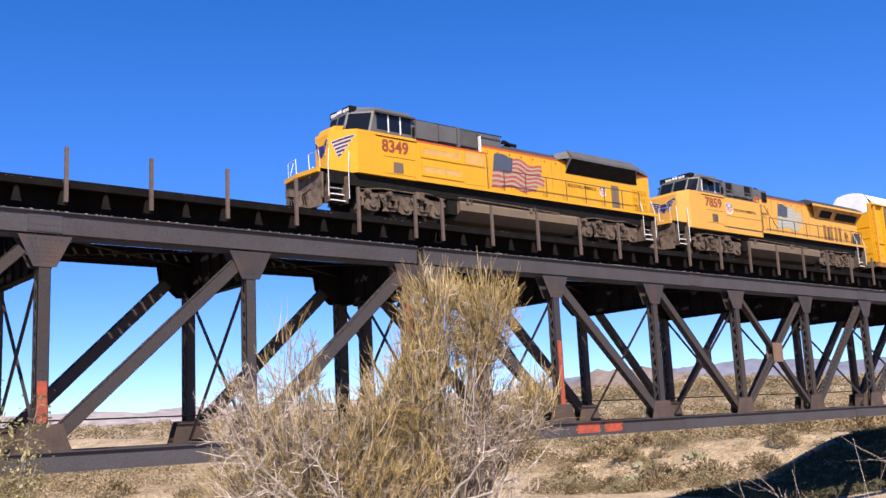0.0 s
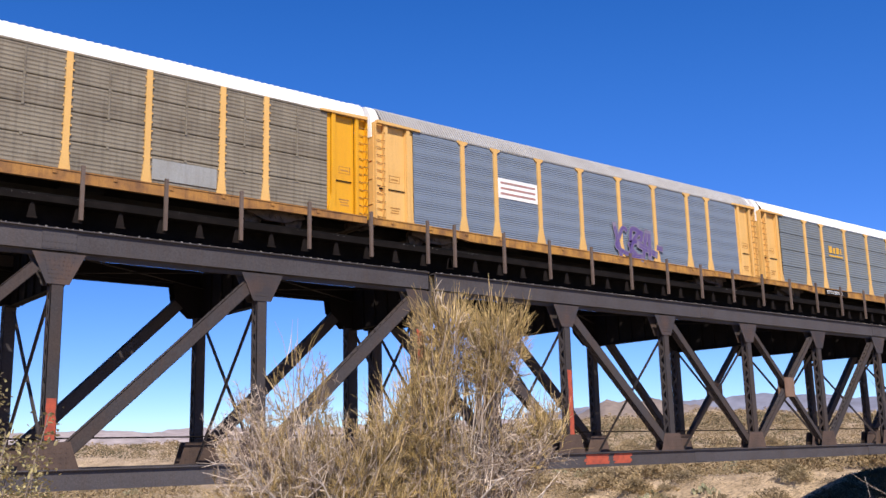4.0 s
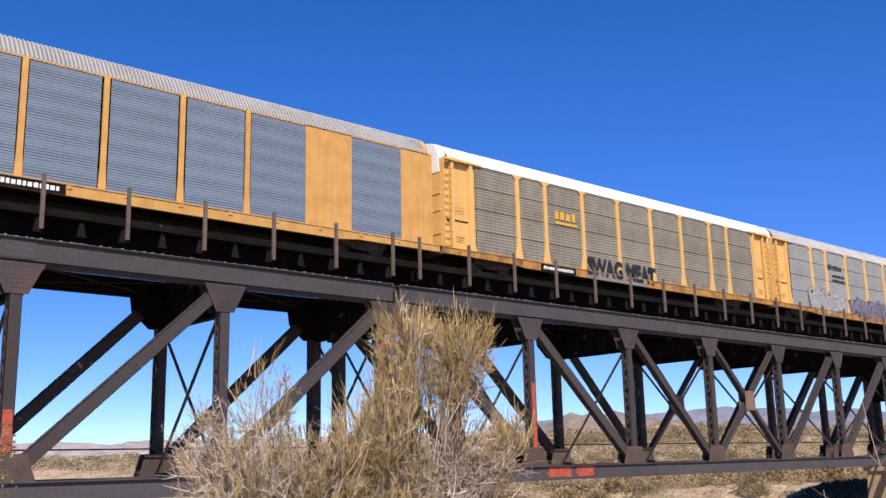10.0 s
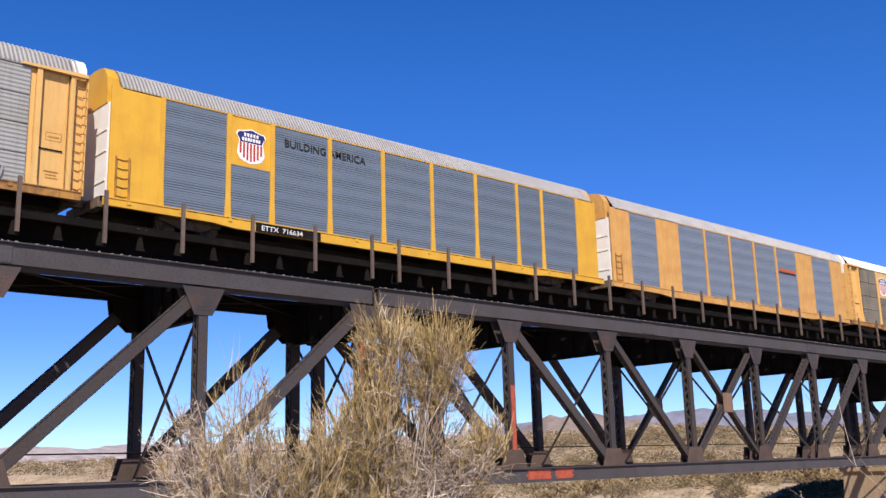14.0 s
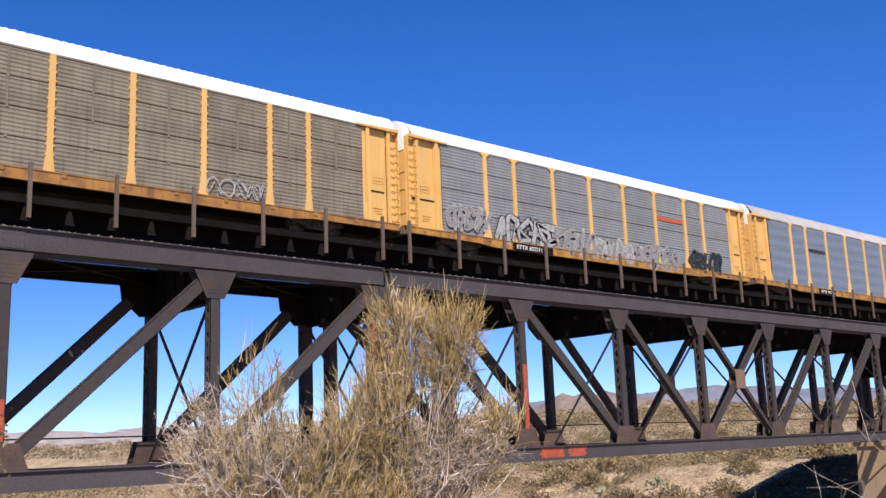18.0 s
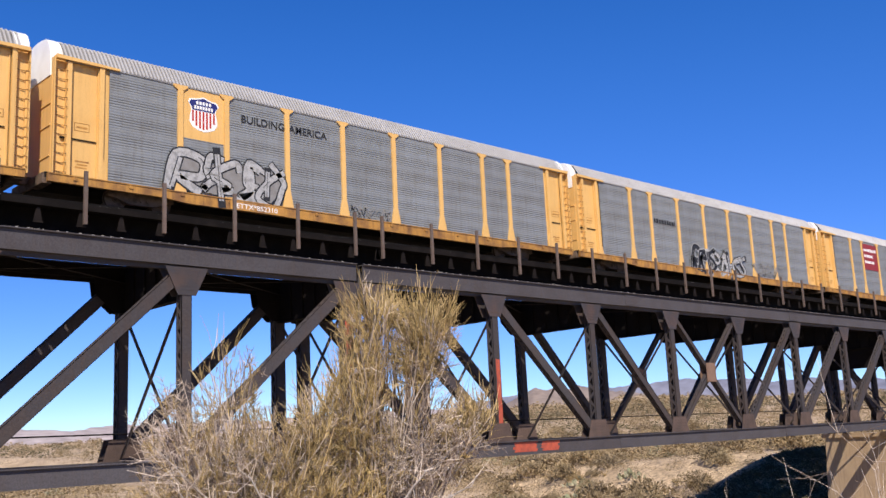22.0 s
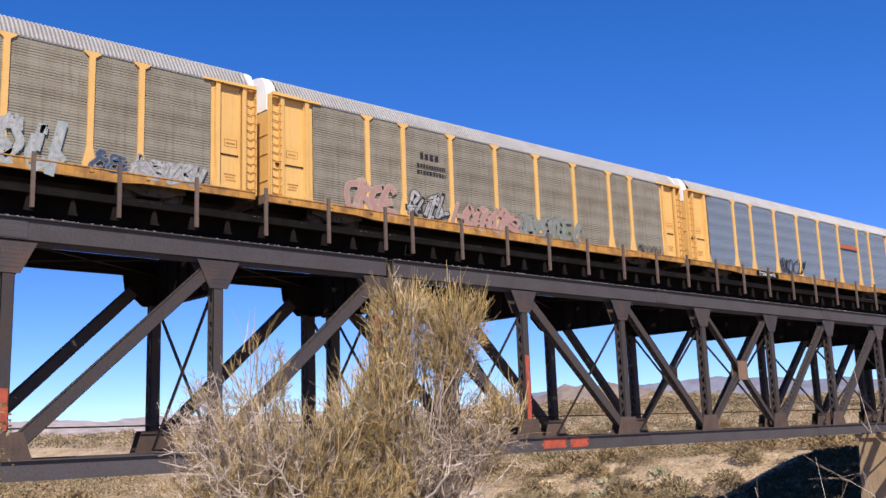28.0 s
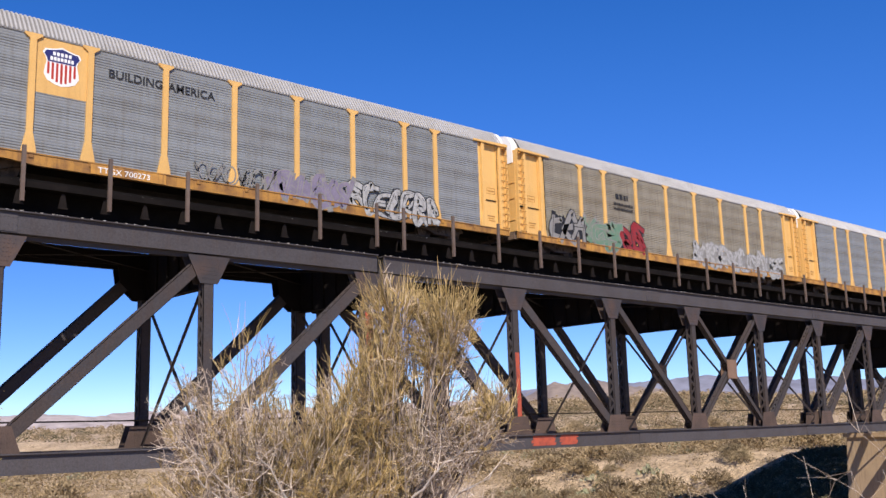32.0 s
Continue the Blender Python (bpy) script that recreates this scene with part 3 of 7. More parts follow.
ROOFGREY = mat("galvanised_roof", (0.30, 0.29, 0.275), 0.6, 0.1, (0.22, 0.21, 0.195), 1.0, 0.6, 30, 0.1, 0.04)
ROOFWHITE = mat("white_roof", (0.80, 0.79, 0.76), 0.5, 0, (0.68, 0.65, 0.6), 0.9, 0.5, 30, 0.06, 0.03)
SIDE = -1.50


# ---- lettering and emblems ----
def text_part(s, u, w, h, material, parent, y, name="lettering", weight=0.0, squeeze=1.0, label="", slant=0.0):
    cu = bpy.data.curves.new("lettering", "FONT")
    cu.body, cu.size, cu.extrude, cu.offset, cu.shear = s, 1.0, 0.003, weight, slant
    cu.resolution_u = 3
    tmp = bpy.data.objects.new("lettering_curve", cu)
    me = bpy.data.meshes.new_from_object(tmp)
    bpy.data.objects.remove(tmp)
    k = h / 0.70
    me.transform(Matrix(((k * squeeze, 0, 0, 0), (0, 0, -1, 0), (0, k, 0, 0), (0, 0, 0, 1))))
    me.materials.clear()
    me.materials.append(material)
    return part(name, me, material, parent, label, (u, y, w))


def flat(poly, y, t=0.006):
    bm = bmesh.new()
    prism(bm, poly, y - t, y)
    return bm


def ribbon(bm, pts, wd, y):
    """A flat painted stroke through the points (x, z)."""
    p = [Vector((a, 0, b)) for a, b in pts]
    L, Rr = [], []
    for i in range(len(p)):
        d = (p[min(i + 1, len(p) - 1)] - p[max(i - 1, 0)])
        d = d.normalized() if d.length > 1e-6 else Vector((1, 0, 0))
        nrm = Vector((-d.z, 0, d.x)) * wd / 2
        L.append(bm.verts.new((p[i] + nrm).to_tuple()[:1] + (y,) + ((p[i] + nrm).z,)))
        Rr.append(bm.verts.new(((p[i] - nrm).x, y, (p[i] - nrm).z)))
    for i in range(len(p) - 1):
        bm.faces.new((L[i], Rr[i], Rr[i + 1], L[i + 1]))


def curve_pts(ctrl, n=7):
    out = []
    for i in range(len(ctrl) - 1):
        p0, p1, p2, p3 = ctrl[max(i - 1, 0)], ctrl[i], ctrl[i + 1], ctrl[min(i + 2, len(ctrl) - 1)]
        for k in range(n):
            t = k / n
            out.append(tuple(0.5 * (2 * p1[j] + (p2[j] - p0[j]) * t + (2 * p0[j] - 5 * p1[j] + 4 * p2[j] - p3[j]) * t * t + (3 * p1[j] - p0[j] - 3 * p2[j] + p3[j]) * t ** 3) for j in (0, 1)))
    out.append(ctrl[-1])
    return out


# bent strokes from which the tags' unreadable letters are put together
TAG_STROKES = [
    [[(0.9, 0.85), (0.5, 1.0), (0.12, 0.8), (0.3, 0.55), (0.75, 0.45), (0.9, 0.2), (0.5, 0.0), (0.1, 0.12)]],
    [[(0.05, 0.0), (0.45, 1.0), (0.6, 1.0), (0.95, 0.0)], [(0.2, 0.35), (0.85, 0.3)]],
    [[(0.9, 0.95), (0.15, 0.9), (0.1, 0.05), (0.9, 0.1)], [(0.15, 0.5), (0.75, 0.55)]],
    [[(0.5, 1.0), (0.1, 0.7), (0.15, 0.2), (0.5, 0.0), (0.9, 0.3), (0.85, 0.8), (0.5, 1.0)]],
    [[(0.12, 0.0), (0.15, 0.95), (0.8, 0.9), (0.8, 0.5), (0.25, 0.48), (0.95, 0.0)]],
    [[(0.12, 0.0), (0.15, 1.0)], [(0.95, 1.0), (0.2, 0.5), (0.95, 0.0)]],
    [[(0.1, 0.0), (0.2, 1.0)], [(0.2, 0.9), (0.75, 0.05)], [(0.8, 0.0), (0.9, 1.05)]],
    [[(0.9, 0.85), (0.45, 1.0), (0.1, 0.6), (0.15, 0.2), (0.5, 0.0), (0.92, 0.15)]],
]


def graffiti(car, u0, u1, w0, w1, fill, line, seed, cloud=None, loose=False):
    """A sprayed tag that cannot be read: fat looping strokes with an outline, or thin scribbled loops."""
    rg = random.Random(seed)
    y = SIDE - 0.088
    h = w1 - w0
    if cloud:
        n = 34
        top, bot = [], []
        for i in range(n + 1):
            t = i / n
            e = min(1.0, 6 * t, 6 * (1 - t)) ** 0.5
            u = u0 - 0.1 * h + (u1 - u0 + 0.2 * h) * t
            top.append((u, w0 + h * (0.5 + 0.40 * e * rg.uniform(0.6, 1.2))))
            bot.append((u, w0 + h * (0.5 - 0.42 * e * rg.uniform(0.7, 1.1))))
        bm = bmesh.new()
        A = [bm.verts.new((a, y + 0.004, b)) for a, b in top]
        B = [bm.verts.new((a, y + 0.004, b)) for a, b in bot]
        for i in range(n):
            bm.faces.new((B[i], B[i + 1], A[i + 1], A[i]))
        part("graffiti_ground", bm, cloud, car, "cloudy sprayed ground of a tag")
    if loose:
        n = max(2, int((u1 - u0) / (h * 0.62)))
        for i in range(n):
            bl = bmesh.new()
            c, wd = u0 + (u1 - u0) * (i + 0.5) / n, (u1 - u0) / n
            turns = rg.uniform(1.1, 2.1)
            p1, p2, q = rg.uniform(0, 6.28), rg.uniform(0, 6.28), rg.uniform(0.8, 1.7)
            pts = []
            for k in range(26):
                t = k / 25
                pts.append((c + wd * (0.42 * math.cos(p1 + 6.28 * turns * t) + 0.5 * (t - 0.5)), w0 + h * (0.5 + (0.30 + 0.14 * t) * math.sin(p2 + 6.28 * turns * q * t))))
            ribbon(bl, pts, h * rg.uniform(0.045, 0.085), y - 0.0004 * i)
            part("graffiti", bl, line, car, "thin sprayed scribble")
        return
    n = max(2, int(round((u1 - u0) / (h * 0.58))))
    wd = (u1 - u0) / n
    rim = 0.038 * h
    for i in range(n):
        strokes = []
        lean, big = rg.uniform(-0.05, 0.22), rg.uniform(0.92, 1.12)
        for sk in rg.choice(TAG_STROKES)[:1] + rg.choice(TAG_STROKES)[-1:]:
            ctrl = []
            for a, b in sk:
                a, b = a + rg.uniform(-0.34, 0.34), (b + rg.uniform(-0.16, 0.16)) * big
                ctrl.append((u0 + wd * (i - 0.08 + 1.16 * a) + lean * h * (b - 0.5), w0 + h * (0.08 + 0.84 * b)))
            fat = h * rg.uniform(0.11, 0.22)
            strokes.append((curve_pts(ctrl, 5) if len(sk) > 3 else ctrl, fat))
        dy = 0.0016 * i
        bo, bf, bi = bmesh.new(), bmesh.new(), bmesh.new()
        for q, (st, fat) in enumerate(strokes):
            ribbon(bo, [(st[0][0] * 1.15 - st[1][0] * 0.15, st[0][1] * 1.15 - st[1][1] * 0.15)] + st[1:-1] + [(st[-1][0] * 1.15 - st[-2][0] * 0.15, st[-1][1] * 1.15 - st[-2][1] * 0.15)], fat + rim * 2, y - dy - 0.0001 * q)
            ribbon(bf, st, fat, y - dy - 0.0006 - 0.0001 * q)
            k = rg.randint(0, max(0, len(st) - 4))
            ribbon(bi, st[k:k + 3], fat * 0.12, y - dy - 0.0012 - 0.0001 * q)
        g = part("graffiti", bf, fill, car, "tangled strokes of a sprayed tag")
        part("outline", bo, line, g)
        part("inner_stroke", bi, line, g)


def shield(car, u, w, s, y):
    """Shield emblem: white rim, navy top with two rows of pale marks, red and white stripes below."""
    half = [(0.0, 0.0), (0.17, 0.035), (0.34, 0.11), (0.43, 0.26), (0.41, 0.42), (0.37, 0.60), (0.40, 0.70), (0.47, 0.80), (0.42, 0.90), (0.30, 0.915), (0.15, 0.95), (0.0, 1.0)]
    full = half + [(-a, b) for a, b in half[-2:0:-1]]
    em = part("emblem", flat([(u + a * s * 1.09, w + s * (0.5 + (b - 0.5) * 1.08)) for a, b in full], y), WHITE, car, "shield emblem with navy top and red stripes")
    top = [(a, b) for a, b in half if b >= 0.6]
    top = [(u + a * s, w + b * s) for a, b in top] + [(u - a * s, w + b * s) for a, b in top[-2::-1]]
    part("navy_top", flat(top, y - 0.006, 0.004), NAVY, em)
    for i in range(7):
        a = -0.385 + i * 0.1165
        lo = (0.25, 0.12, 0.06, 0.03, 0.06, 0.12, 0.25)[i]
        part("stripe", flat([(u + a * s, w + lo * s), (u + (a + 0.062) * s, w + lo * s), (u + (a + 0.062) * s, w + 0.585 * s), (u + a * s, w + 0.585 * s)], y - 0.006, 0.004), RED, em)
    for z, n in ((0.785, 5), (0.645, 7)):
        for k in range(n):
            c = (k - (n - 1) / 2) * (0.105 if n == 5 else 0.092)
            q = 0.034
            part("pale_bar", flat([(u + (c - q) * s, w + z * s), (u + (c + q) * s, w + z * s), (u + (c + q) * s, w + (z + 0.10) * s), (u + (c - q) * s, w + (z + 0.10) * s)], y - 0.0102, 0.003), WHITE, em)


def bars(car, u0, u1, w, h, material, y, rows=1, name="letter_bar", seed=1):
    """Writing that cannot be read, or a company's name: a row of plain bars."""
    rg = random.Random(seed)
    for r in range(rows):
        u = u0
        while u < u1:
            ln = h * rg.uniform(0.5, 0.9)
            z = w - r * h * 1.7
            part(name, bms((u, min(u + ln, u1), y - 0.005, y, z, z + h * rg.uniform(0.8, 1.0))), material, car)
            u += ln + h * 0.28


# ---- rail wheels and trucks, shared ----
def disc(bm, x, y0, y1, z, r, n=20, prof=None):
    a = [bm.verts.new((x + r * math.cos(6.2832 * k / n), y0, z + r * math.sin(6.2832 * k / n))) for k in range(n)]
    b = [bm.verts.new((x + r * math.cos(6.2832 * k / n), y1, z + r * math.sin(6.2832 * k / n))) for k in range(n)]
    for k in range(n):
        bm.faces.new((a[k], a[(k + 1) % n], b[(k + 1) % n], b[k]))
    bm.faces.new(a)
    bm.faces.new(b)


def wheel_mesh(r):
    bm = bmesh.new()
    for s in (-1, 1):
        disc(bm, 0, s * 0.68, s * 0.81, 0, r)
        disc(bm, 0, s * 0.66, s * 0.69, 0, r + 0.025)
        disc(bm, 0, s * 0.8, s * 0.86, 0, r * 0.32, 12)
    disc(bm, 0, -0.95, 0.95, 0, 0.08, 10)
    return mesh_of("wheelset", bm, DUSTY)


WHEEL_S, WHEEL_L = wheel_mesh(0.42), wheel_mesh(0.52)
bm = bmesh.new()
prism(bm, [(-1.3, 0.45), (-1.25, 0.62), (-0.9, 0.66), (-0.5, 0.78), (0.5, 0.78), (0.9, 0.66), (1.25, 0.62), (1.3, 0.45), (0.95, 0.40), (0.5, 0.22), (-0.5, 0.22), (-0.95, 0.40)], -0.08, 0.08)
for k in (-0.25, 0.0, 0.25):
    disc(bm, k, -0.12, 0.12, 0.42, 0.09, 10)
FRAME_S = mesh_of("side_frame", bm, DUSTY)
BOLSTER = mesh_of("truck", bms((-0.22, 0.22, -1.0, 1.0, 0.5, 0.72)), DUSTY)


def truck(parent, u):
    t = part("truck", BOLSTER, DUSTY, parent, "dusty two-axle truck", (u, 0, 0))
    for y in (-1.0, 1.0):
        part("side_frame", FRAME_S, DUSTY, t, loc=(0, y, 0))
    for du in (-0.89, 0.89):
        part("wheelset", WHEEL_S, DUSTY, t, loc=(du, 0, 0.42))


# ---- covered auto carriers ----
EDGES = [2.5, 5.3, 7.3, 10.15, 13.05, 15.95, 18.8, 21.7, 23.55, 26.35]
END0, END1, END1A = 0.5, 27.9, 28.36
PB, PT = 0.82, 4.99


def rib_mesh(width, seams, w0=PB, w1=PT):
    """Horizontally ribbed steel sheet, with or without the dark seams between its four sheets."""
    prof = []
    nsheet = (w1 - w0) / 4
    pitch = nsheet / 7 if seams else 0.101
    z = w0
    k_rib = 0
    while z < w1 - 0.01:
        if seams:       # four broad-ribbed sheets, lapped with a dark gap
            lap = 0.07 if k_rib % 7 == 0 and k_rib else 0.0
            prof += [(z, 0.006 + lap), (z + 0.030, 0.006 + lap), (z + 0.032, 0.006), (z + pitch * 0.42, -0.008), (z + pitch * 0.62, -0.008), (z + pitch * 0.95, 0.006)]
        else:           # vented rows between plain bands
            g = (0.007, 0.010, 0.012, 0.007, 0.0, -0.003, -0.001)[k_rib % 7]
            prof += [(z, 0.001 + g), (z + pitch * 0.26, -0.006), (z + pitch * 0.74, -0.006), (z + pitch * 0.92, 0.001 + g)]
        z += pitch
        k_rib += 1
    prof = [(min(a, w1), b) for a, b in prof] + [(w1, 0.012)]
    verts = [(x, b, a) for a, b in prof for x in (0, width)]
    faces = [(2 * i, 2 * i + 1, 2 * i + 3, 2 * i + 2) for i in range(len(prof) - 1)]
    me = bpy.data.meshes.new("ribbed_panel")
    me.from_pydata(verts, [], faces)
    me.materials.append(PANELS["grey"])
    return me


RIBS = {}


def ribs(width, seams, w0=PB, w1=PT):
    key = (round(width, 2), seams, w0, w1)
    if key not in RIBS:
        RIBS[key] = rib_mesh(width, seams, w0, w1)
    return RIBS[key]


bm = bmesh.new()
prism(bm, [(-0.26, PB - 0.06), (0.26, PB - 0.06), (0.24, PB + 0.12), (0.11, PB + 0.75), (0.11, PT - 0.16), (0.30, PT - 0.02), (0.30, PT + 0.05), (-0.30, PT + 0.05), (-0.30, PT - 0.02), (-0.11, PT - 0.16), (-0.11, PB + 0.75), (-0.24, PB + 0.12)], -0.075, 0.03)
POST_A = mesh_of("side_post", bm, RACKYEL)
bm = bmesh.new()
prism(bm, [(-0.21, PB - 0.06), (0.21, PB - 0.06), (0.17, PB + 0.2), (0.11, PB + 0.7), (0.11, PT + 0.05), (-0.11, PT + 0.05), (-0.11, PB + 0.7), (-0.17, PB + 0.2)], -0.06, 0.03)
for k in range(12):
    for s in (-0.13, 0.13):
        box(bm, s - 0.03, s + 0.03, -0.062, -0.03, PB + 0.25 + k * 0.33, PB + 0.31 + k * 0.33)
POST_S = mesh_of("side_post", bm, RACKYEL)
bm = bmesh.new()
prism(bm, [(-0.14, PB - 0.06), (0.14, PB - 0.06), (0.13, PB + 0.3), (0.1, PB + 0.9), (0.1, PT + 0.05), (-0.1, PT + 0.05), (-0.1, PB + 0.9), (-0.13, PB + 0.3)], -0.045, 0.03)
POST_B = mesh_of("side_post", bm, NEWYEL)

STRAP = mesh_of("joint_strap", bms((-0.03, 0.03, -0.03, 0.0, 2.9, PT - 0.02), *[(-0.05, 0.05, -0.035, -0.01, PB + 1.04 * k - 0.05, PB + 1.04 * k + 0.04) for k in (1, 2, 3)]), PANELS["brown"])
SLOTS = mesh_of("drain_slots", bms(*[(q, q + 0.42, -0.094, -0.088, 0.775, 0.80) for q in (-1.0, -0.3, 0.4)]), BLACK)

# end panel with its recess, jambs and small plates
bm = bmesh.new()
box(bm, 0.62, 1.62, 0.14, 0.17, PB - 0.05, PT + 0.05)
box(bm, 0.66, 0.70, 0.10, 0.14, PB + 0.05, PT - 0.1)
box(bm, 1.80, 2.02, 0.06, 0.09, PB - 0.05, PT + 0.05)
box(bm, 1.60, 1.82, 0.06, 0.17, PB - 0.05, PT + 0.05)
ENDPANEL = mesh_of("end_panel", bm, RACKYEL)
JAMB = mesh_of("jamb", bms((0.50, 0.62, -0.03, 0.09, PB - 0.05, PT + 0.05)), RACKYEL)
bm = bmesh.new()
prism(bm, [(1.58, PB - 0.05), (1.98, PB - 0.05), (1.94, PB + 0.2), (1.80, PB + 0.8), (1.80, PT + 0.05), (1.62, PT + 0.05), (1.62, PB + 0.3)], -0.05, 0.055)
CORNERPOST = mesh_of("corner_post", bm, RACKYEL)
PLATE_A = mesh_of("stencil_plate", bms((0.80, 1.35, 0.132, 0.14, 2.55, 2.57), (0.80, 1.35, 0.132, 0.14, 2.83, 2.85), (0.80, 0.82, 0.132, 0.14, 2.57, 2.83), (1.33, 1.35, 0.132, 0.14, 2.57, 2.83), (0.88, 1.27, 0.132, 0.14, 2.66, 2.72)), RUSTYEL)
PLATE_B = mesh_of("stencil_plate", bms((0.85, 1.35, 0.132, 0.14, 1.42, 1.47), (0.92, 1.30, 0.132, 0.14, 1.31, 1.36), (0.85, 1.28, 0.132, 0.14, 1.20, 1.25)), RUSTYEL)
bm = bmesh.new()
box(bm, 0.0, 0.04, -0.02, 0.3, PB - 0.1, PT + 0.1)
box(bm, 0.0, 0.46, 0.2, 0.24, PB - 0.05, PT + 0.1)
box(bm, 0.46, 0.5, -0.02, 0.22, PB - 0.1, PT + 0.1)
LADBACK = mesh_of("ladder_bay", bm, RACKYEL)
bm = bmesh.new()
tube(bm, [(0.03, 0.0, 0), (0.05, -0.05, 0), (0.25, -0.055, -0.03), (0.45, -0.05, 0), (0.47, 0.0, 0)], 0.017, 5)
RUNG = mesh_of("rung", bm, RUSTYEL)
bm = bmesh.new()
prism(bm, [(0.05, PT + 0.02), (2.35, PT + 0.02), (2.35, PT + 0.10), (0.05, PT + 0.16)], -0.10, 0.1)
EAVE = mesh_of("eave_plate", bm, RACKYEL)

# roof
RP = [(-1.52, 5.02), (-1.52, 5.08), (-1.30, 5.42), (-1.08, 5.74), (-0.90, 5.86), (-0.45, 5.94), (0, 5.97)]
RP = RP + [(-a, b) for a, b in RP[-2::-1]]


def roof_mesh(pitch, depth, end=END1A, low=5.02):
    """Curved roof sheet, lightly corrugated when depth is given."""
    verts, faces = [], []
    n = int((end - 0.15 - (END0 + 0.35)) / pitch)
    m = len(RP)
    ring = 0
    for i in range(n):
        for f, d in ((0.0, 0), (0.44, 0), (0.50, depth), (0.92, depth)):
            u = END0 + 0.35 + (i + f) * pitch
            for a, b in RP:
                k = 1 - d / 1.6 if b > 5.0 else 1.0
                verts.append((u, a * k, max(low, 4.9 + (b - 4.9) * (1 - d * 1.2))))
            if ring:
                o = (ring - 1) * m
                faces += [(o + j, o + j + 1, o + m + j + 1, o + m + j) for j in range(m - 1)]
            ring += 1
    me = bpy.data.meshes.new("roof")
    me.from_pydata(verts, [], faces)
    me.materials.append(ROOFGREY)
    return me


def roof_rib_mesh(pitch, width, proud, end):
    """The raised ribs that run over the roof from eave to eave."""
    verts, faces = [], []
    u, m = END0 + 0.40, len(RP)
    while u < end - 0.3:
        o = len(verts)
        for du, h in ((0, 0), (width * 0.2, proud), (width * 0.8, proud), (width, 0)):
            for a, b in RP:
                k = 1 + (h - 0.004) / 1.6
                verts.append((u + du, a * k, 4.98 + (b - 4.98) * (1 + (h - 0.004) * 1.1)))
        for r in range(3):
            faces += [(o + r * m + j, o + r * m + j + 1, o + (r + 1) * m + j + 1, o + (r + 1) * m + j) for j in range(m - 1)]
        u += pitch
    me = bpy.data.meshes.new("roof_ribs")
    me.from_pydata(verts, [], faces)
    me.materials.append(ROOFRIB)
    return me


ROOF_R, ROOF_F, ROOF_B = roof_mesh(0.9, 0.0), roof_mesh(0.29, 0.014, END1A, 5.06), roof_mesh(0.9, 0.0, END1)
ROOFRIBS = {True: roof_rib_mesh(0.152, 0.078, 0.03, END1A), False: roof_rib_mesh(0.152, 0.078, 0.03, END1)}

bm = bmesh.new()
prism(bm, [(-1.36, 0.75), (1.36, 0.75), (1.36, 4.45), (-1.36, 4.45)], 0.0, 0.12, "x")
for z in (1.5, 2.6, 3.4):
    box(bm, -0.03, 0.0, -1.3, -0.4, z, z + 0.06)
ENDDOOR = mesh_of("end_door", bm, RACKYEL)
bm = bmesh.new()
pr = [(-1.24, 4.45), (-1.24, 4.9)] + [(a * 0.9, b + 0.05) for a, b in RP[2:-2]] + [(1.24, 4.9), (1.24, 4.45)]
prism(bm, pr[::-1], -0.03, 0.5, "x")
ENDCAP = mesh_of("end_cap", bm, WHITE)
bm = bmesh.new()
prism(bm, [(0.35, 0.54), (4.6, 0.52), (5.6, 0.42), (22.7, 0.42), (23.7, 0.52), (28.25, 0.54), (28.25, 0.84), (0.35, 0.84)], -0.09, 0.06)
box(bm, 0.35, 28.25, -0.115, -0.09, 0.80, 0.84)
for k in range(13):
    box(bm, 1.2 + k * 2.05, 1.35 + k * 2.05, -0.12, -0.09, 0.66, 0.78)
SILL = mesh_of("side_sill", bm, RUSTYEL)
FLOOR = mesh_of("floor_plate", bms((0.3, 28.0, -1.4, 1.4, 0.72, 0.9)), BLACK)
SPINE = mesh_of("centre_sill", bms((0.3, 28.0, -0.35, 0.35, 0.45, 0.72)), BLACK)
DECK2 = mesh_of("loading_deck", bms((END0 + 0.3, END1 - 0.3, -1.40, 1.40, 2.2, 2.24)), BLACK)
RESERV = bmesh.new()
tube(RESERV, [(8.0, -0.9, 0.5), (8.05, -0.9, 0.5), (9.15, -0.9, 0.5), (9.2, -0.9, 0.5)], 0.2, 10)
RESERV = mesh_of("air_reservoir", RESERV, BLACK)
BRAKEBOX = mesh_of("brake_valve", bms((16.0, 17.5, -1.1, -0.7, 0.35, 0.65)), BLACK)
COUPLER = mesh_of("coupler", bms((-0.05, 0.6, -0.13, 0.13, 0.72, 0.98), (-0.12, 0.12, -0.2, 0.1, 0.68, 1.0)), DUSTY)
ENDSILL = mesh_of("end_sill", bms((0.22, 0.55, -1.38, 1.38, 0.5, 0.86)), DUSTY)
HOSE = bmesh.new()
tube(HOSE, [(0.5, 0.5, 0.7), (0.2, 0.5, 0.45), (-0.05, 0.45, 0.4)], 0.03, 6)
HOSE = mesh_of("air_hose", HOSE, BLACK)


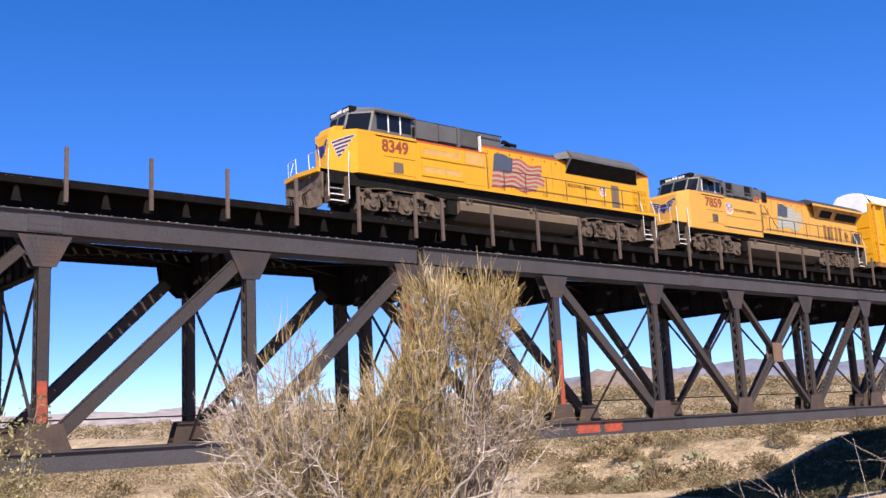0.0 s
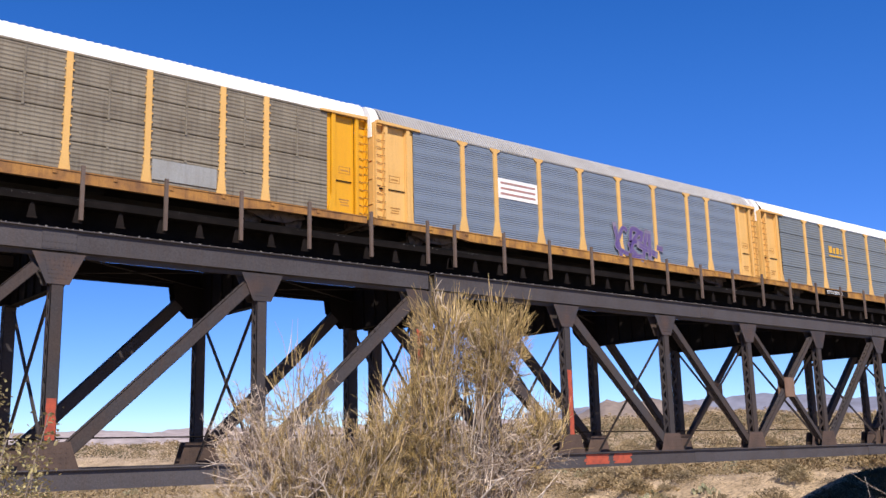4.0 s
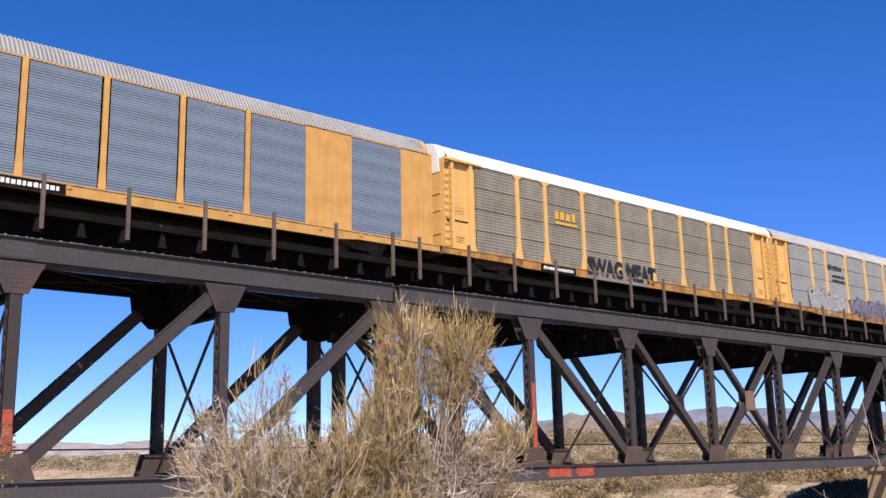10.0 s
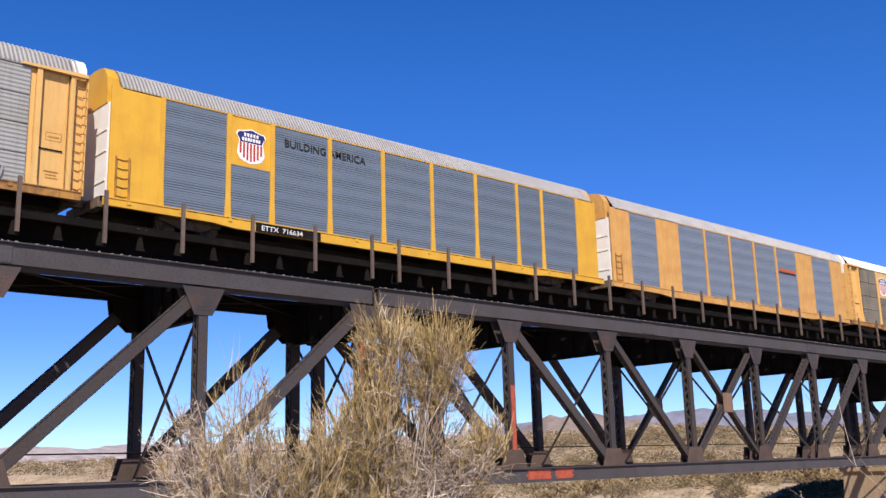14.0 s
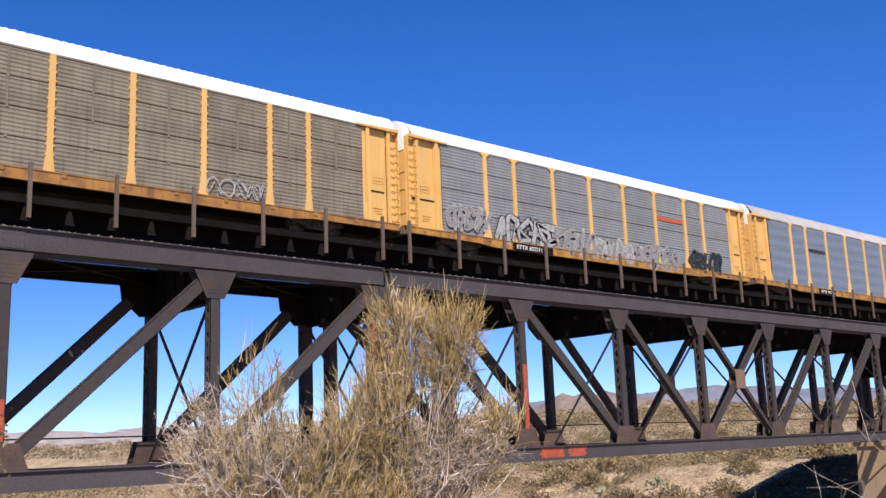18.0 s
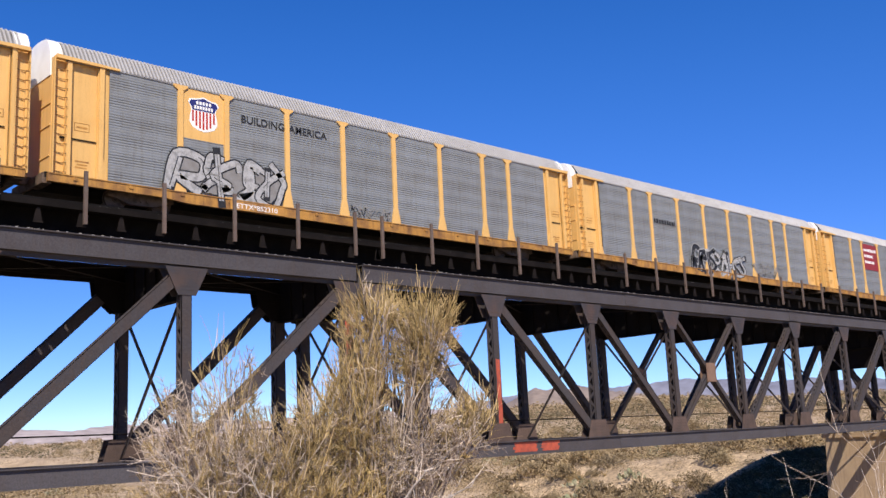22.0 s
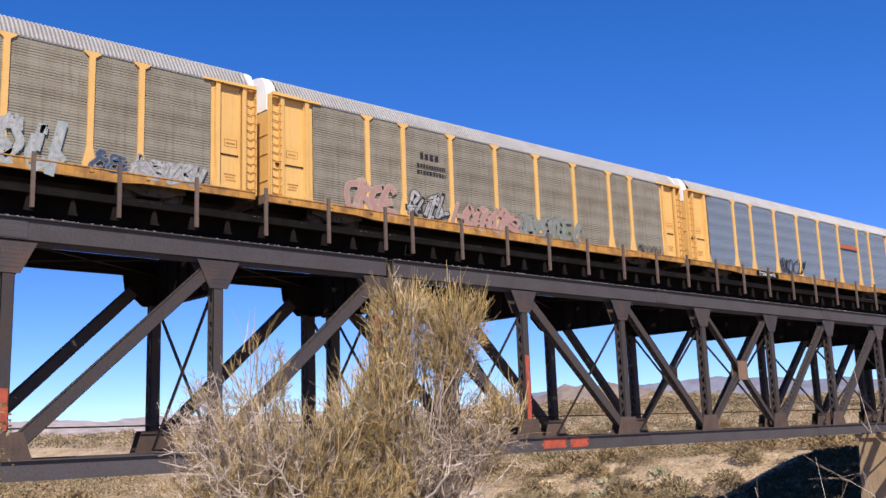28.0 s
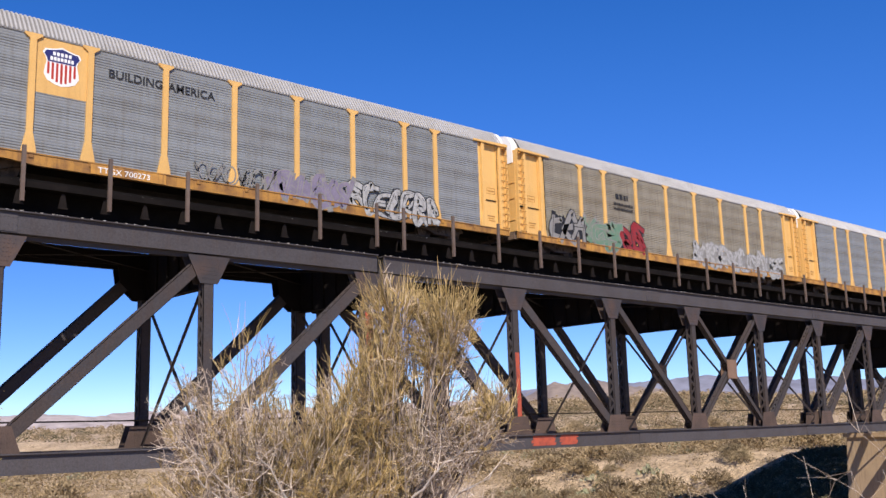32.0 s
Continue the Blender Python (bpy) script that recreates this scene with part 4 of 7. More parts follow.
def autorack(label, panel, roof, seams=False, kind="a", yel=None, cap=True, skip=(), pale_door=False, ends=None):
    """A tri-level covered auto carrier. kind a: ladder bays and flared posts; b: smooth sides with inset panels."""
    th = thing("autorack_car", label, "rail car", "auto carrier cars of the train")
    y1 = yel or RACKYEL
    y2 = ends or y1
    pm = PANELS[panel]
    e1 = END1A if kind == "a" else END1
    for s in (1, -1):
        def side(name, me, m, u, label=""):
            o = part(name, me, m, th, label, (u, SIDE * s, 0))
            if s < 0:
                o.scale = (1, -1, 1)
            return o
        side("side_sill", SILL, (RUSTBROWN if panel == "brown" else RUSTYEL) if kind == "a" else y1, 0)
        if kind == "cn":
            spans = [(2.25, 4.8), (7.05, 9.7), (10.0, 12.5), (12.85, 15.45), (15.8, 18.25), (18.55, 21.1), (23.4, 26.1)]
            walls = [(END0, 2.25), (4.8, 7.05), (21.1, 23.4), (26.1, END1)]
            posts = [9.85, 12.68, 15.62, 18.4]
        else:
            spans = [(a, b) for a, b in zip(EDGES, EDGES[1:])]
            walls = [] if kind == "a" else [(END0, EDGES[0]), (EDGES[-1], END1)]
            posts = EDGES[1:-1] if kind == "a" else EDGES[:]
        for a, b in spans:
            if s > 0 and (a, b) in skip:
                side("ribbed_panel", ribs(b - a, seams, PB, 3.0), pm, a)
                side("emblem_panel", mesh_of("emblem_panel", bms((0, b - a, -0.01, 0.03, 3.0, PT)), y1), y1, a)
            else:
                side("ribbed_panel", ribs(b - a, seams), pm, a)
        for a, b in walls:
            bm = bms((0, b - a, -0.03, 0.05, PB - 0.04, PT + 0.05))
            side("wall_panel", bm, y1, a)
        pme = POST_S if seams and kind == "a" and panel in ("brown",) else POST_A if kind == "a" else POST_B
        for p in posts:
            side("side_post", pme, y1, p)
        if panel == "brown":
            for a, b in spans:
                if s < 0 or (a, b) not in skip:
                    side("joint_strap", STRAP, pm, (a + b) / 2)
        if kind != "a":
            for a, b in spans:
                side("drain_slots", SLOTS, BLACK, (a + b) / 2)
        side("eave_rail", mesh_of("eave_rail", bms((END0 + 0.4, END1 - 0.2, -0.03, 0.06, PT + 0.0, PT + 0.07)), y1) if "eave" not in RIBS else RIBS["eave"], y1 if kind != "a" else pm if roof is ROOFWHITE else roof, 0)
        if roof is ROOFWHITE:
            side("eave_strip", bms((END0 + 0.4, e1 - 0.2, 0.0, 0.05, PT + 0.07, 5.09)), pm, 0)
        if kind == "a":
            side("end_panel", ENDPANEL, y2, END0)
            o = side("end_panel", ENDPANEL, y2, e1)
            o.scale = (-1, s, 1)
            for nm, pl, m in (("stencil_plate", PLATE_A, RUSTYEL), ("stencil_plate", PLATE_B, RUSTYEL), ("jamb", JAMB, y2), ("corner_post", CORNERPOST, y2)):
                side(nm, pl, m, END0)
                o = side(nm, pl, m, e1)
                o.scale = (-1, s, 1)
            for uu, sx in ((END0, 1), (e1, -1)):
                bay = side("ladder_bay", LADBACK, y2, uu)
                bay.scale = (sx, s, 1)
                for k in range(12):
                    part("rung", RUNG, RUSTYEL, bay, loc=(0, 0, PB + 0.12 + k * 0.335))
            side("eave_plate", EAVE, y1, END0)
            o = side("eave_plate", EAVE, y1, e1)
            o.scale = (-1, s, 1)
        else:
            for q in (0.75, 1.25):
                side("ladder_rail", bms((q - 0.02, q + 0.02, -0.1, -0.02, 0.8, 2.4)), RUSTYEL, 0)
            for k in range(5):
                o = side("rung", RUNG, RUSTYEL, 0.75)
                o.location.z = 0.95 + k * 0.34
    if roof is not ROOFWHITE:
        tagged(part("roof_ribs", ROOFRIBS[kind == "a"], ROOFRIB, th, "raised roof ribs, paler to look sunlit"), kind="stuff")
    part("roof", ROOF_F if roof is ROOFWHITE else ROOF_R if kind == "a" else ROOF_B, roof, th)
    for u, sx in ((END0 - 0.02, 1), (e1 + 0.02, -1)):
        o = part("end_door", ENDDOOR, WHITE if pale_door and sx > 0 else y2, th, loc=(u, 0, 0))
        o.scale = (sx, 1, 1)
        o = part("end_cap", ENDCAP, WHITE if cap else y1, th, "white capped end top" if cap else "", loc=(u, 0, 0))
        o.scale = (sx, 1, 1)
    part("floor_plate", FLOOR, BLACK, th)
    part("centre_sill", SPINE, BLACK, th)
    part("loading_deck", DECK2, BLACK, th)
    part("air_reservoir", RESERV, BLACK, th)
    part("brake_valve", BRAKEBOX, BLACK, th)
    truck(th, 4.0)
    truck(th, 24.3)
    for u, sx in ((0.0, 1), (28.5, -1)):
        o = part("coupler", COUPLER, DUSTY, th, loc=(u, 0, 0))
        o.scale = (sx, 1, 1)
        o = part("end_sill", ENDSILL, DUSTY, th, loc=(u, 0, 0))
        o.scale = (sx, 1, 1)
        o = part("air_hose", HOSE, BLACK, th, loc=(u, 0, 0))
        o.scale = (sx, 1, 1)
    return th


RIBS["eave"] = mesh_of("eave_rail", bms((END0 + 0.4, END1 - 0.2, -0.03, 0.06, PT + 0.0, PT + 0.07)), RACKYEL)
PY = SIDE - 0.03       # just proud of the ribs
SY = SIDE - 0.095      # just proud of the sill
cars = []


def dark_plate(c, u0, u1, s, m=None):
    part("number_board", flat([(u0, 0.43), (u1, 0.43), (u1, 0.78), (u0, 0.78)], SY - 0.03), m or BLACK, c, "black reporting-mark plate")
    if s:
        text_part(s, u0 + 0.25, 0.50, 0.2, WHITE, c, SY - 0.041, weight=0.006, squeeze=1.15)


def plain_rect(c, u0, u1, w0, w1, m, y=None, name="stripe", label=""):
    return part(name, flat([(u0, w0), (u1, w0), (u1, w1), (u0, w1)], y or PY), m, c, label)


# the cars in their order behind the locomotives
c = autorack("dirty brown-grey ribbed auto carrier with white roof and shield emblem", "brown", ROOFWHITE, True, skip=((5.3, 7.3),), ends=YELLOW)
shield(c, 6.3, 3.25, 1.4, PY)
graffiti(c, 3.0, 4.7, 1.2, 1.65, SPRAYW, SPRAYW, 4, loose=True)
plain_rect(c, 19.0, 21.5, 1.0, 1.75, PANELS["pale"], name="patch_panel", label="paler replacement sheet")
cars.append((c, 0.4))
c = autorack("pale blue-grey auto carrier with purple graffiti", "blue", ROOFGREY)
plain_rect(c, 7.45, 10.0, 2.75, 3.7, WHITE, name="name_panel", label="faded whitish name panel")
for k in range(3):
    plain_rect(c, 7.6, 9.85, 2.92 + 0.26 * k, 3.02 + 0.26 * k, SPRAYK, PY - 0.008, "pink_line")
graffiti(c, 15.7, 19.3, 0.9, 2.3, SPRAYP, SPRAYL, 3)
cars.append((c, 0.1))
c = autorack("blue-grey auto carrier with white roof and yellow mark", "slate", ROOFWHITE, True)
bars(c, 8.05, 9.6, 3.25, 0.46, NEWYEL, PY, seed=2, name="yellow_mark")
plain_rect(c, 8.0, 9.75, 3.02, 3.12, NEWYEL)
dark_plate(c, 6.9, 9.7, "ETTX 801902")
cars.append((c, 0))
c = autorack("grey auto carrier covered with graffiti along its sill", "grey", ROOFGREY)
bars(c, 7.6, 9.9, 3.15, 0.3, INK, PY, seed=7)
graffiti(c, 2.2, 6.2, 0.55, 1.9, SPRAYS, INK, 11, SPRAYS)
graffiti(c, 6.4, 11.0, 0.55, 1.75, SPRAYS, INK, 12, SPRAYS)
text_part("DESECK", 11.3, 0.62, 1.12, INK, c, SIDE - 0.10, "graffiti", 0.07, 0.80, "heavy black sprayed letters", 0.12)
graffiti(c, 15.2, 19.0, 0.6, 1.95, INK, SPRAYT, 14)
graffiti(c, 19.2, 25.6, 0.5, 1.7, SPRAYT, INK, 15, SPRAYW)
cars.append((c, 0))
c = autorack("ochre auto carrier with inset blue panels and a white mark", "blue", ROOFGREY, False, "cn", FADEYEL, cap=False, pale_door=True)
bm = bmesh.new()
ribbon(bm, curve_pts([(6.0, 4.28), (5.5, 4.35), (5.2, 4.3), (5.12, 4.0), (5.2, 3.68), (5.5, 3.62), (6.0, 3.66), (6.06, 3.9), (6.1, 4.3)], 5), 0.13, SIDE - 0.036)
ribbon(bm, [(6.08, 4.36), (6.22, 4.3), (6.75, 3.66), (6.86, 3.66)], 0.16, SIDE - 0.0365)
part("white_mark", bm, WHITE, c, "white flowing line mark")
bars(c, 5.2, 6.8, 3.2, 0.17, WHITE, SIDE - 0.035, seed=5)
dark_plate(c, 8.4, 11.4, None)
bars(c, 8.6, 11.2, 0.52, 0.18, WHITE, SY - 0.041, seed=6)
cars.append((c, -0.05))
c = autorack("brown-grey auto carrier with white roof and black sprayed words", "warm", ROOFWHITE, True)
bars(c, 8.0, 9.6, 3.25, 0.46, NEWYEL, PY, seed=3, name="yellow_mark")
plain_rect(c, 8.0, 9.7, 3.0, 3.12, NEWYEL)
plain_rect(c, 10.3, 15.2, 0.42, 1.05, SPRAYS, SIDE - 0.091, "graffiti_ground")
text_part("SWAG MEAT", 10.25, 0.66, 0.86, INK, c, SIDE - 0.10, "graffiti", 0.05, 0.82, "black sprayed block letters")
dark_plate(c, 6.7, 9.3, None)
bars(c, 6.9, 9.1, 0.52, 0.17, WHITE, SY - 0.041, seed=8)
cars.append((c, -0.5))
c = autorack("pale grey auto carrier with purple and white graffiti", "pale", ROOFGREY, True)
bars(c, 8.3, 9.5, 3.75, 0.36, INK, PY, seed=9)
bars(c, 8.1, 9.8, 3.25, 0.2, INK, PY, rows=2, seed=10)
for k in range(6):
    plain_rect(c, 7.45, 8.2, 3.75 + k * 0.07, 3.78 + k * 0.07, INK)
graffiti(c, 4.6, 9.4, 0.75, 2.1, SPRAYW, SPRAYS, 21, SPRAYW)
graffiti(c, 10.3, 16.2, 0.7, 1.9, SPRAYL, INK, 22, SPRAYL)
graffiti(c, 16.6, 20.4, 0.8, 1.9, PANELS["grey"], INK, 23)
graffiti(c, 24.0, 25.6, 0.85, 1.5, SPRAYW, SPRAYW, 24, loose=True)
cars.append((c, -0.65))
c = autorack("bright yellow auto carrier with blue panels and shield emblem", "deep", ROOFGREY, False, "b", NEWYEL, cap=False, pale_door=True, skip=((5.3, 7.3),))
shield(c, 6.3, 3.2, 1.35, SIDE - 0.012)
text_part("BUILDING", 7.85, 4.2, 0.32, INK, c, PY, weight=0.012, squeeze=1.02)
text_part("AMERICA", 10.1, 4.2, 0.32, INK, c, PY, weight=0.012, squeeze=1.02)
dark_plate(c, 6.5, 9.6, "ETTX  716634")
cars.append((c, -0.5))
c = autorack("ochre auto carrier with inset blue panels and an orange bar", "blue", ROOFGREY, False, "cn", FADEYEL, cap=False, pale_door=True)
plain_rect(c, 18.7, 20.9, 3.4, 3.6, ORSTRIPE)
plain_rect(c, 18.7, 20.9, 3.3, 3.38, INK)
cars.append((c, -0.35))
c = autorack("weathered brown auto carrier with white roof and shield emblem", "brown", ROOFWHITE, True, skip=((5.3, 7.3),))
shield(c, 6.3, 3.2, 1.4, PY)
graffiti(c, 18.9, 21.3, 0.85, 1.7, SPRAYW, SPRAYW, 31, loose=True)
cars.append((c, -0.5))
c = autorack("blue-grey auto carrier with white roof, orange bar and graffiti", "grey", ROOFWHITE, True)
plain_rect(c, 18.95, 21.5, 3.42, 3.64, ORSTRIPE)
graffiti(c, 2.7, 5.2, 1.1, 2.1, SPRAYS, SPRAYW, 41)
graffiti(c, 6.0, 9.9, 0.7, 2.0, SPRAYW, INK, 42)
graffiti(c, 10.2, 13.2, 0.6, 1.8, SPRAYS, SPRAYW, 43)
graffiti(c, 13.2, 16.4, 0.6, 1.7, SPRAYW, SPRAYS, 44, SPRAYS)
graffiti(c, 16.3, 20.6, 0.6, 1.7, SPRAYS, SPRAYW, 45)
graffiti(c, 22.0, 25.2, 0.75, 1.85, INK, DARKGREY, 46)
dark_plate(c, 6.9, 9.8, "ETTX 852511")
cars.append((c, -0.65))
c = autorack("clean pale blue ribbed auto carrier with small lettering", "blue", ROOFGREY)
bars(c, 7.6, 9.9, 3.3, 0.26, INK, PY, seed=12)
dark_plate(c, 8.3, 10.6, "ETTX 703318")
cars.append((c, -0.5))
c = autorack("grey auto carrier with shield emblem and white tag", "grey", ROOFGREY, skip=((5.3, 7.3),))
shield(c, 6.3, 3.4, 1.3, SIDE - 0.012)
text_part("BUILDING", 7.95, 4.08, 0.31, INK, c, PY, weight=0.012, squeeze=1.05)
text_part("AMERICA", 10.25, 4.08, 0.31, INK, c, PY, weight=0.012, squeeze=1.05)
graffiti(c, 5.0, 9.9, 0.8, 2.4, SPRAYW, INK, 51, SPRAYS)
graffiti(c, 13.4, 15.6, 0.8, 1.5, SPRAYS, SPRAYS, 52, loose=True)
dark_plate(c, 7.4, 9.9, "ETTX*852310", RUSTYEL)
cars.append((c, -0.4))
c = autorack("grey auto carrier with a bold black and white tag", "grey", ROOFGREY)
bars(c, 7.6, 9.8, 3.25, 0.28, INK, PY, seed=14)
graffiti(c, 11.3, 13.9, 0.6, 2.1, INK, SPRAYW, 61)
graffiti(c, 13.7, 17.2, 0.6, 2.0, SPRAYW, INK, 63)
graffiti(c, 18.6, 22.6, 0.9, 1.9, SPRAYS, SPRAYS, 62, loose=True)
cars.append((c, -0.4))
c = autorack("grey auto carrier with a crimson name panel and white tag", "grey", ROOFGREY)
plain_rect(c, 7.4, 10.05, 2.78, 4.85, CRIMSON, name="crimson_panel", label="crimson name panel")
bars(c, 7.65, 9.85, 4.25, 0.24, WHITE, PY - 0.008, seed=15)
bars(c, 7.65, 9.2, 3.78, 0.24, WHITE, PY - 0.008, seed=16)
bars(c, 7.65, 9.35, 3.3, 0.24, WHITE, PY - 0.008, seed=17)
graffiti(c, 12.9, 22.6, 0.5, 1.75, SPRAYW, SPRAYS, 71, SPRAYW)
cars.append((c, -0.33))
c = autorack("warm grey auto carrier with an ochre emblem panel and heavy graffiti", "warm", ROOFGREY, skip=((5.3, 7.3),))
part("emblem", flat([(5.85, 3.5), (6.75, 3.5), (6.75, 4.4), (5.85, 4.4)], SIDE - 0.012), FLAGPALE, c, "pale square emblem")
part("emblem_triangle", flat([(5.95, 3.6), (6.65, 3.6), (6.3, 4.25)], SIDE - 0.02), SPRAYG, c, "green triangle mark")
graffiti(c, 2.6, 6.6, 0.6, 1.9, SPRAYW, INK, 81)
graffiti(c, 6.8, 9.6, 0.6, 1.7, SPRAYS, SPRAYW, 87, SPRAYS)
graffiti(c, 9.8, 12.4, 0.55, 1.6, SPRAYW, SPRAYW, 82, loose=True)
graffiti(c, 13.0, 16.6, 0.55, 1.9, SPRAYW, SPRAYS, 86)
graffiti(c, 17.0, 21.2, 0.6, 2.1, SPRAYW, SPRAYT, 83)
graffiti(c, 21.9, 22.9, 0.75, 1.45, FLAGBLUE, SPRAYS, 84)
graffiti(c, 23.2, 26.0, 0.72, 1.45, SPRAYW, SPRAYS, 85, SPRAYW)
cars.append((c, 0.3))
c = autorack("warm grey auto carrier with pink and white graffiti", "warm", ROOFGREY)
bars(c, 8.3, 9.4, 3.6, 0.32, INK, PY, seed=18)
bars(c, 8.1, 9.8, 3.2, 0.18, INK, PY, rows=2, seed=19)
graffiti(c, 4.0, 6.8, 0.8, 2.0, SPRAYK, FLAGPALE, 91)
graffiti(c, 7.5, 10.0, 0.85, 1.9, SPRAYW, INK, 92)
graffiti(c, 10.3, 14.4, 0.75, 1.7, SPRAYK, FLAGPALE, 93)
graffiti(c, 14.6, 19.0, 0.75, 1.75, SPRAYS, SPRAYG, 94)
graffiti(c, 24.0, 25.9, 0.75, 1.3, INK, INK, 95, loose=True)
cars.append((c, 0.25))
c = autorack("pale blue auto carrier with an orange bar", "blue", ROOFGREY)
plain_rect(c, 18.95, 21.55, 3.42, 3.64, ORSTRIPE)
plain_rect(c, 18.95, 21.55, 3.28, 3.36, INK)
graffiti(c, 10.5, 13.6, 0.8, 2.0, INK, INK, 101, loose=True)
dark_plate(c, 7.3, 9.9, "TTGX 704773")
cars.append((c, 0.3))
c = autorack("grey auto carrier with shield emblem and pale graffiti", "grey", ROOFGREY, skip=((5.3, 7.3),))
shield(c, 6.3, 3.4, 1.3, SIDE - 0.012)
text_part("BUILDING", 7.95, 4.08, 0.31, INK, c, PY, weight=0.012, squeeze=1.05)
text_part("AMERICA", 10.25, 4.08, 0.31, INK, c, PY, weight=0.012, squeeze=1.05)
graffiti(c, 11.4, 15.0, 0.75, 1.7, SPRAYS, SPRAYS, 111, loose=True)
graffiti(c, 14.4, 18.6, 0.6, 1.7, SPRAYL, SPRAYS, 112, SPRAYL)
graffiti(c, 18.6, 23.6, 0.5, 1.75, SPRAYW, INK, 113)
dark_plate(c, 7.4, 10.2, "TTGX 700273", RUSTYEL)
cars.append((c, 0.1))
c = autorack("warm grey auto carrier with dark green and red graffiti", "warm", ROOFGREY)
bars(c, 8.3, 9.4, 3.6, 0.32, INK, PY, seed=20)
bars(c, 8.1, 9.8, 3.25, 0.16, INK, PY, rows=2, seed=21)
graffiti(c, 2.8, 5.6, 0.7, 2.2, SPRAYS, INK, 121, INK)
graffiti(c, 5.4, 8.4, 0.7, 2.2, SPRAYG, SPRAYS, 122, SPRAYG)
graffiti(c, 8.6, 10.4, 0.7, 2.2, CRIMSON, INK, 123)
graffiti(c, 15.4, 25.6, 0.6, 1.9, SPRAYW, SPRAYS, 124, SPRAYS)
cars.append((c, 0.1))
c = autorack("grey ribbed auto carrier with ochre posts", "grey", ROOFGREY)
cars.append((c, 0.1))
c = autorack("grey ribbed auto carrier with ochre posts", "grey", ROOFGREY)
cars.append((c, 0.1))


# ---- locomotives ----
bm = bmesh.new()
prism(bm, [(-2.35, 0.80), (-2.3, 1.0), (-1.5, 1.02), (-1.2, 1.12), (1.2, 1.12), (1.5, 1.02), (2.3, 1.0), (2.35, 0.80), (1.95, 0.74), (1.5, 0.84), (1.2, 0.86), (0.5, 0.78), (-0.5, 0.78), (-1.2, 0.86), (-1.5, 0.84), (-1.95, 0.74)], -0.09, 0.09)
for k in (-1.75, 0.0, 1.75):
    prism(bm, [(k - 0.34, 0.30), (k - 0.22, 0.78), (k + 0.22, 0.78), (k + 0.34, 0.30), (k + 0.2, 0.22), (k - 0.2, 0.22)], -0.17, 0.06)
    disc(bm, k, -0.25, -0.17, 0.50, 0.15, 12)
    box(bm, k - 0.46, k - 0.38, -0.10, 0.05, 0.42, 0.85)
    box(bm, k + 0.38, k + 0.46, -0.10, 0.05, 0.42, 0.85)
for k in (-0.87, 0.87):
    for q in (-0.16, 0.08):
        for j in range(4):
            disc(bm, k + q, -0.13 - 0.02 * (j % 2), -0.03, 0.52 + 0.085 * j, 0.075, 8)
    tube(bm, [(k - 0.55, -0.16, 0.98), (k - 0.36, -0.24, 0.60), (k - 0.1, -0.26, 0.42), (k + 0.36, -0.24, 0.46), (k + 0.55, -0.16, 0.9)], 0.035, 6)
    prism(bm, [(k - 0.30, 0.26), (k - 0.24, 0.44), (k + 0.30, 0.40), (k + 0.34, 0.28)], -0.20, -0.06)
tube(bm, [(-2.3, -0.14, 1.1), (-1.2, -0.2, 1.22), (0.4, -0.2, 1.2), (1.3, -0.16, 1.28), (2.3, -0.14, 1.12)], 0.028, 6)
FRAME_L = mesh_of("side_frame", bm, DUSTY)
BOLSTER_L = mesh_of("truck", bms((-2.45, 2.45, -0.64, 0.64, 0.16, 1.0), (-2.3, 2.3, -0.8, 0.8, 0.95, 1.15)), BLACK)
CYL = bmesh.new()
disc(CYL, 0, -0.22, 0.0, 0, 0.13, 12)
disc(CYL, 0, -0.27, -0.22, 0, 0.08, 10)
CYL = mesh_of("brake_cylinder", CYL, DUSTY)


def loco_truck(th, u):
    t = part("truck", BOLSTER_L, BLACK, th, "dusty three-axle truck", (u, 0, 0))
    for s in (-1, 1):
        o = part("side_frame", FRAME_L, DUSTY, t, loc=(0, s * 1.12, 0))
        o.scale = (1, -s, 1)
        for du in (-2.0, -0.87, 0.87):
            o = part("brake_cylinder", CYL, DUSTY, t, loc=(du, s * 1.22, 1.0))
            o.scale = (1, -s, 1)
    for du in (-1.75, 0.0, 1.75):
        part("wheelset", WHEEL_L, DUSTY, t, loc=(du, 0, 0.52))


def rail_line(th, pts, m, r=0.018, name="handrail"):
    bm = bmesh.new()
    tube(bm, pts, r, 6)
    return part(name, bm, m, th)


def slab(th, name, u0, u1, w0, w1, m, y, depth=0.02, label="", parent=None):
    """A plate on the near flank and its twin on the other."""
    o = None
    for s in (1, -1):
        a, b = sorted((y * s, (y - depth) * s))
        o = part(name, bms((u0, u1, a, b, w0, w1)), m, parent or th, label)
    return o


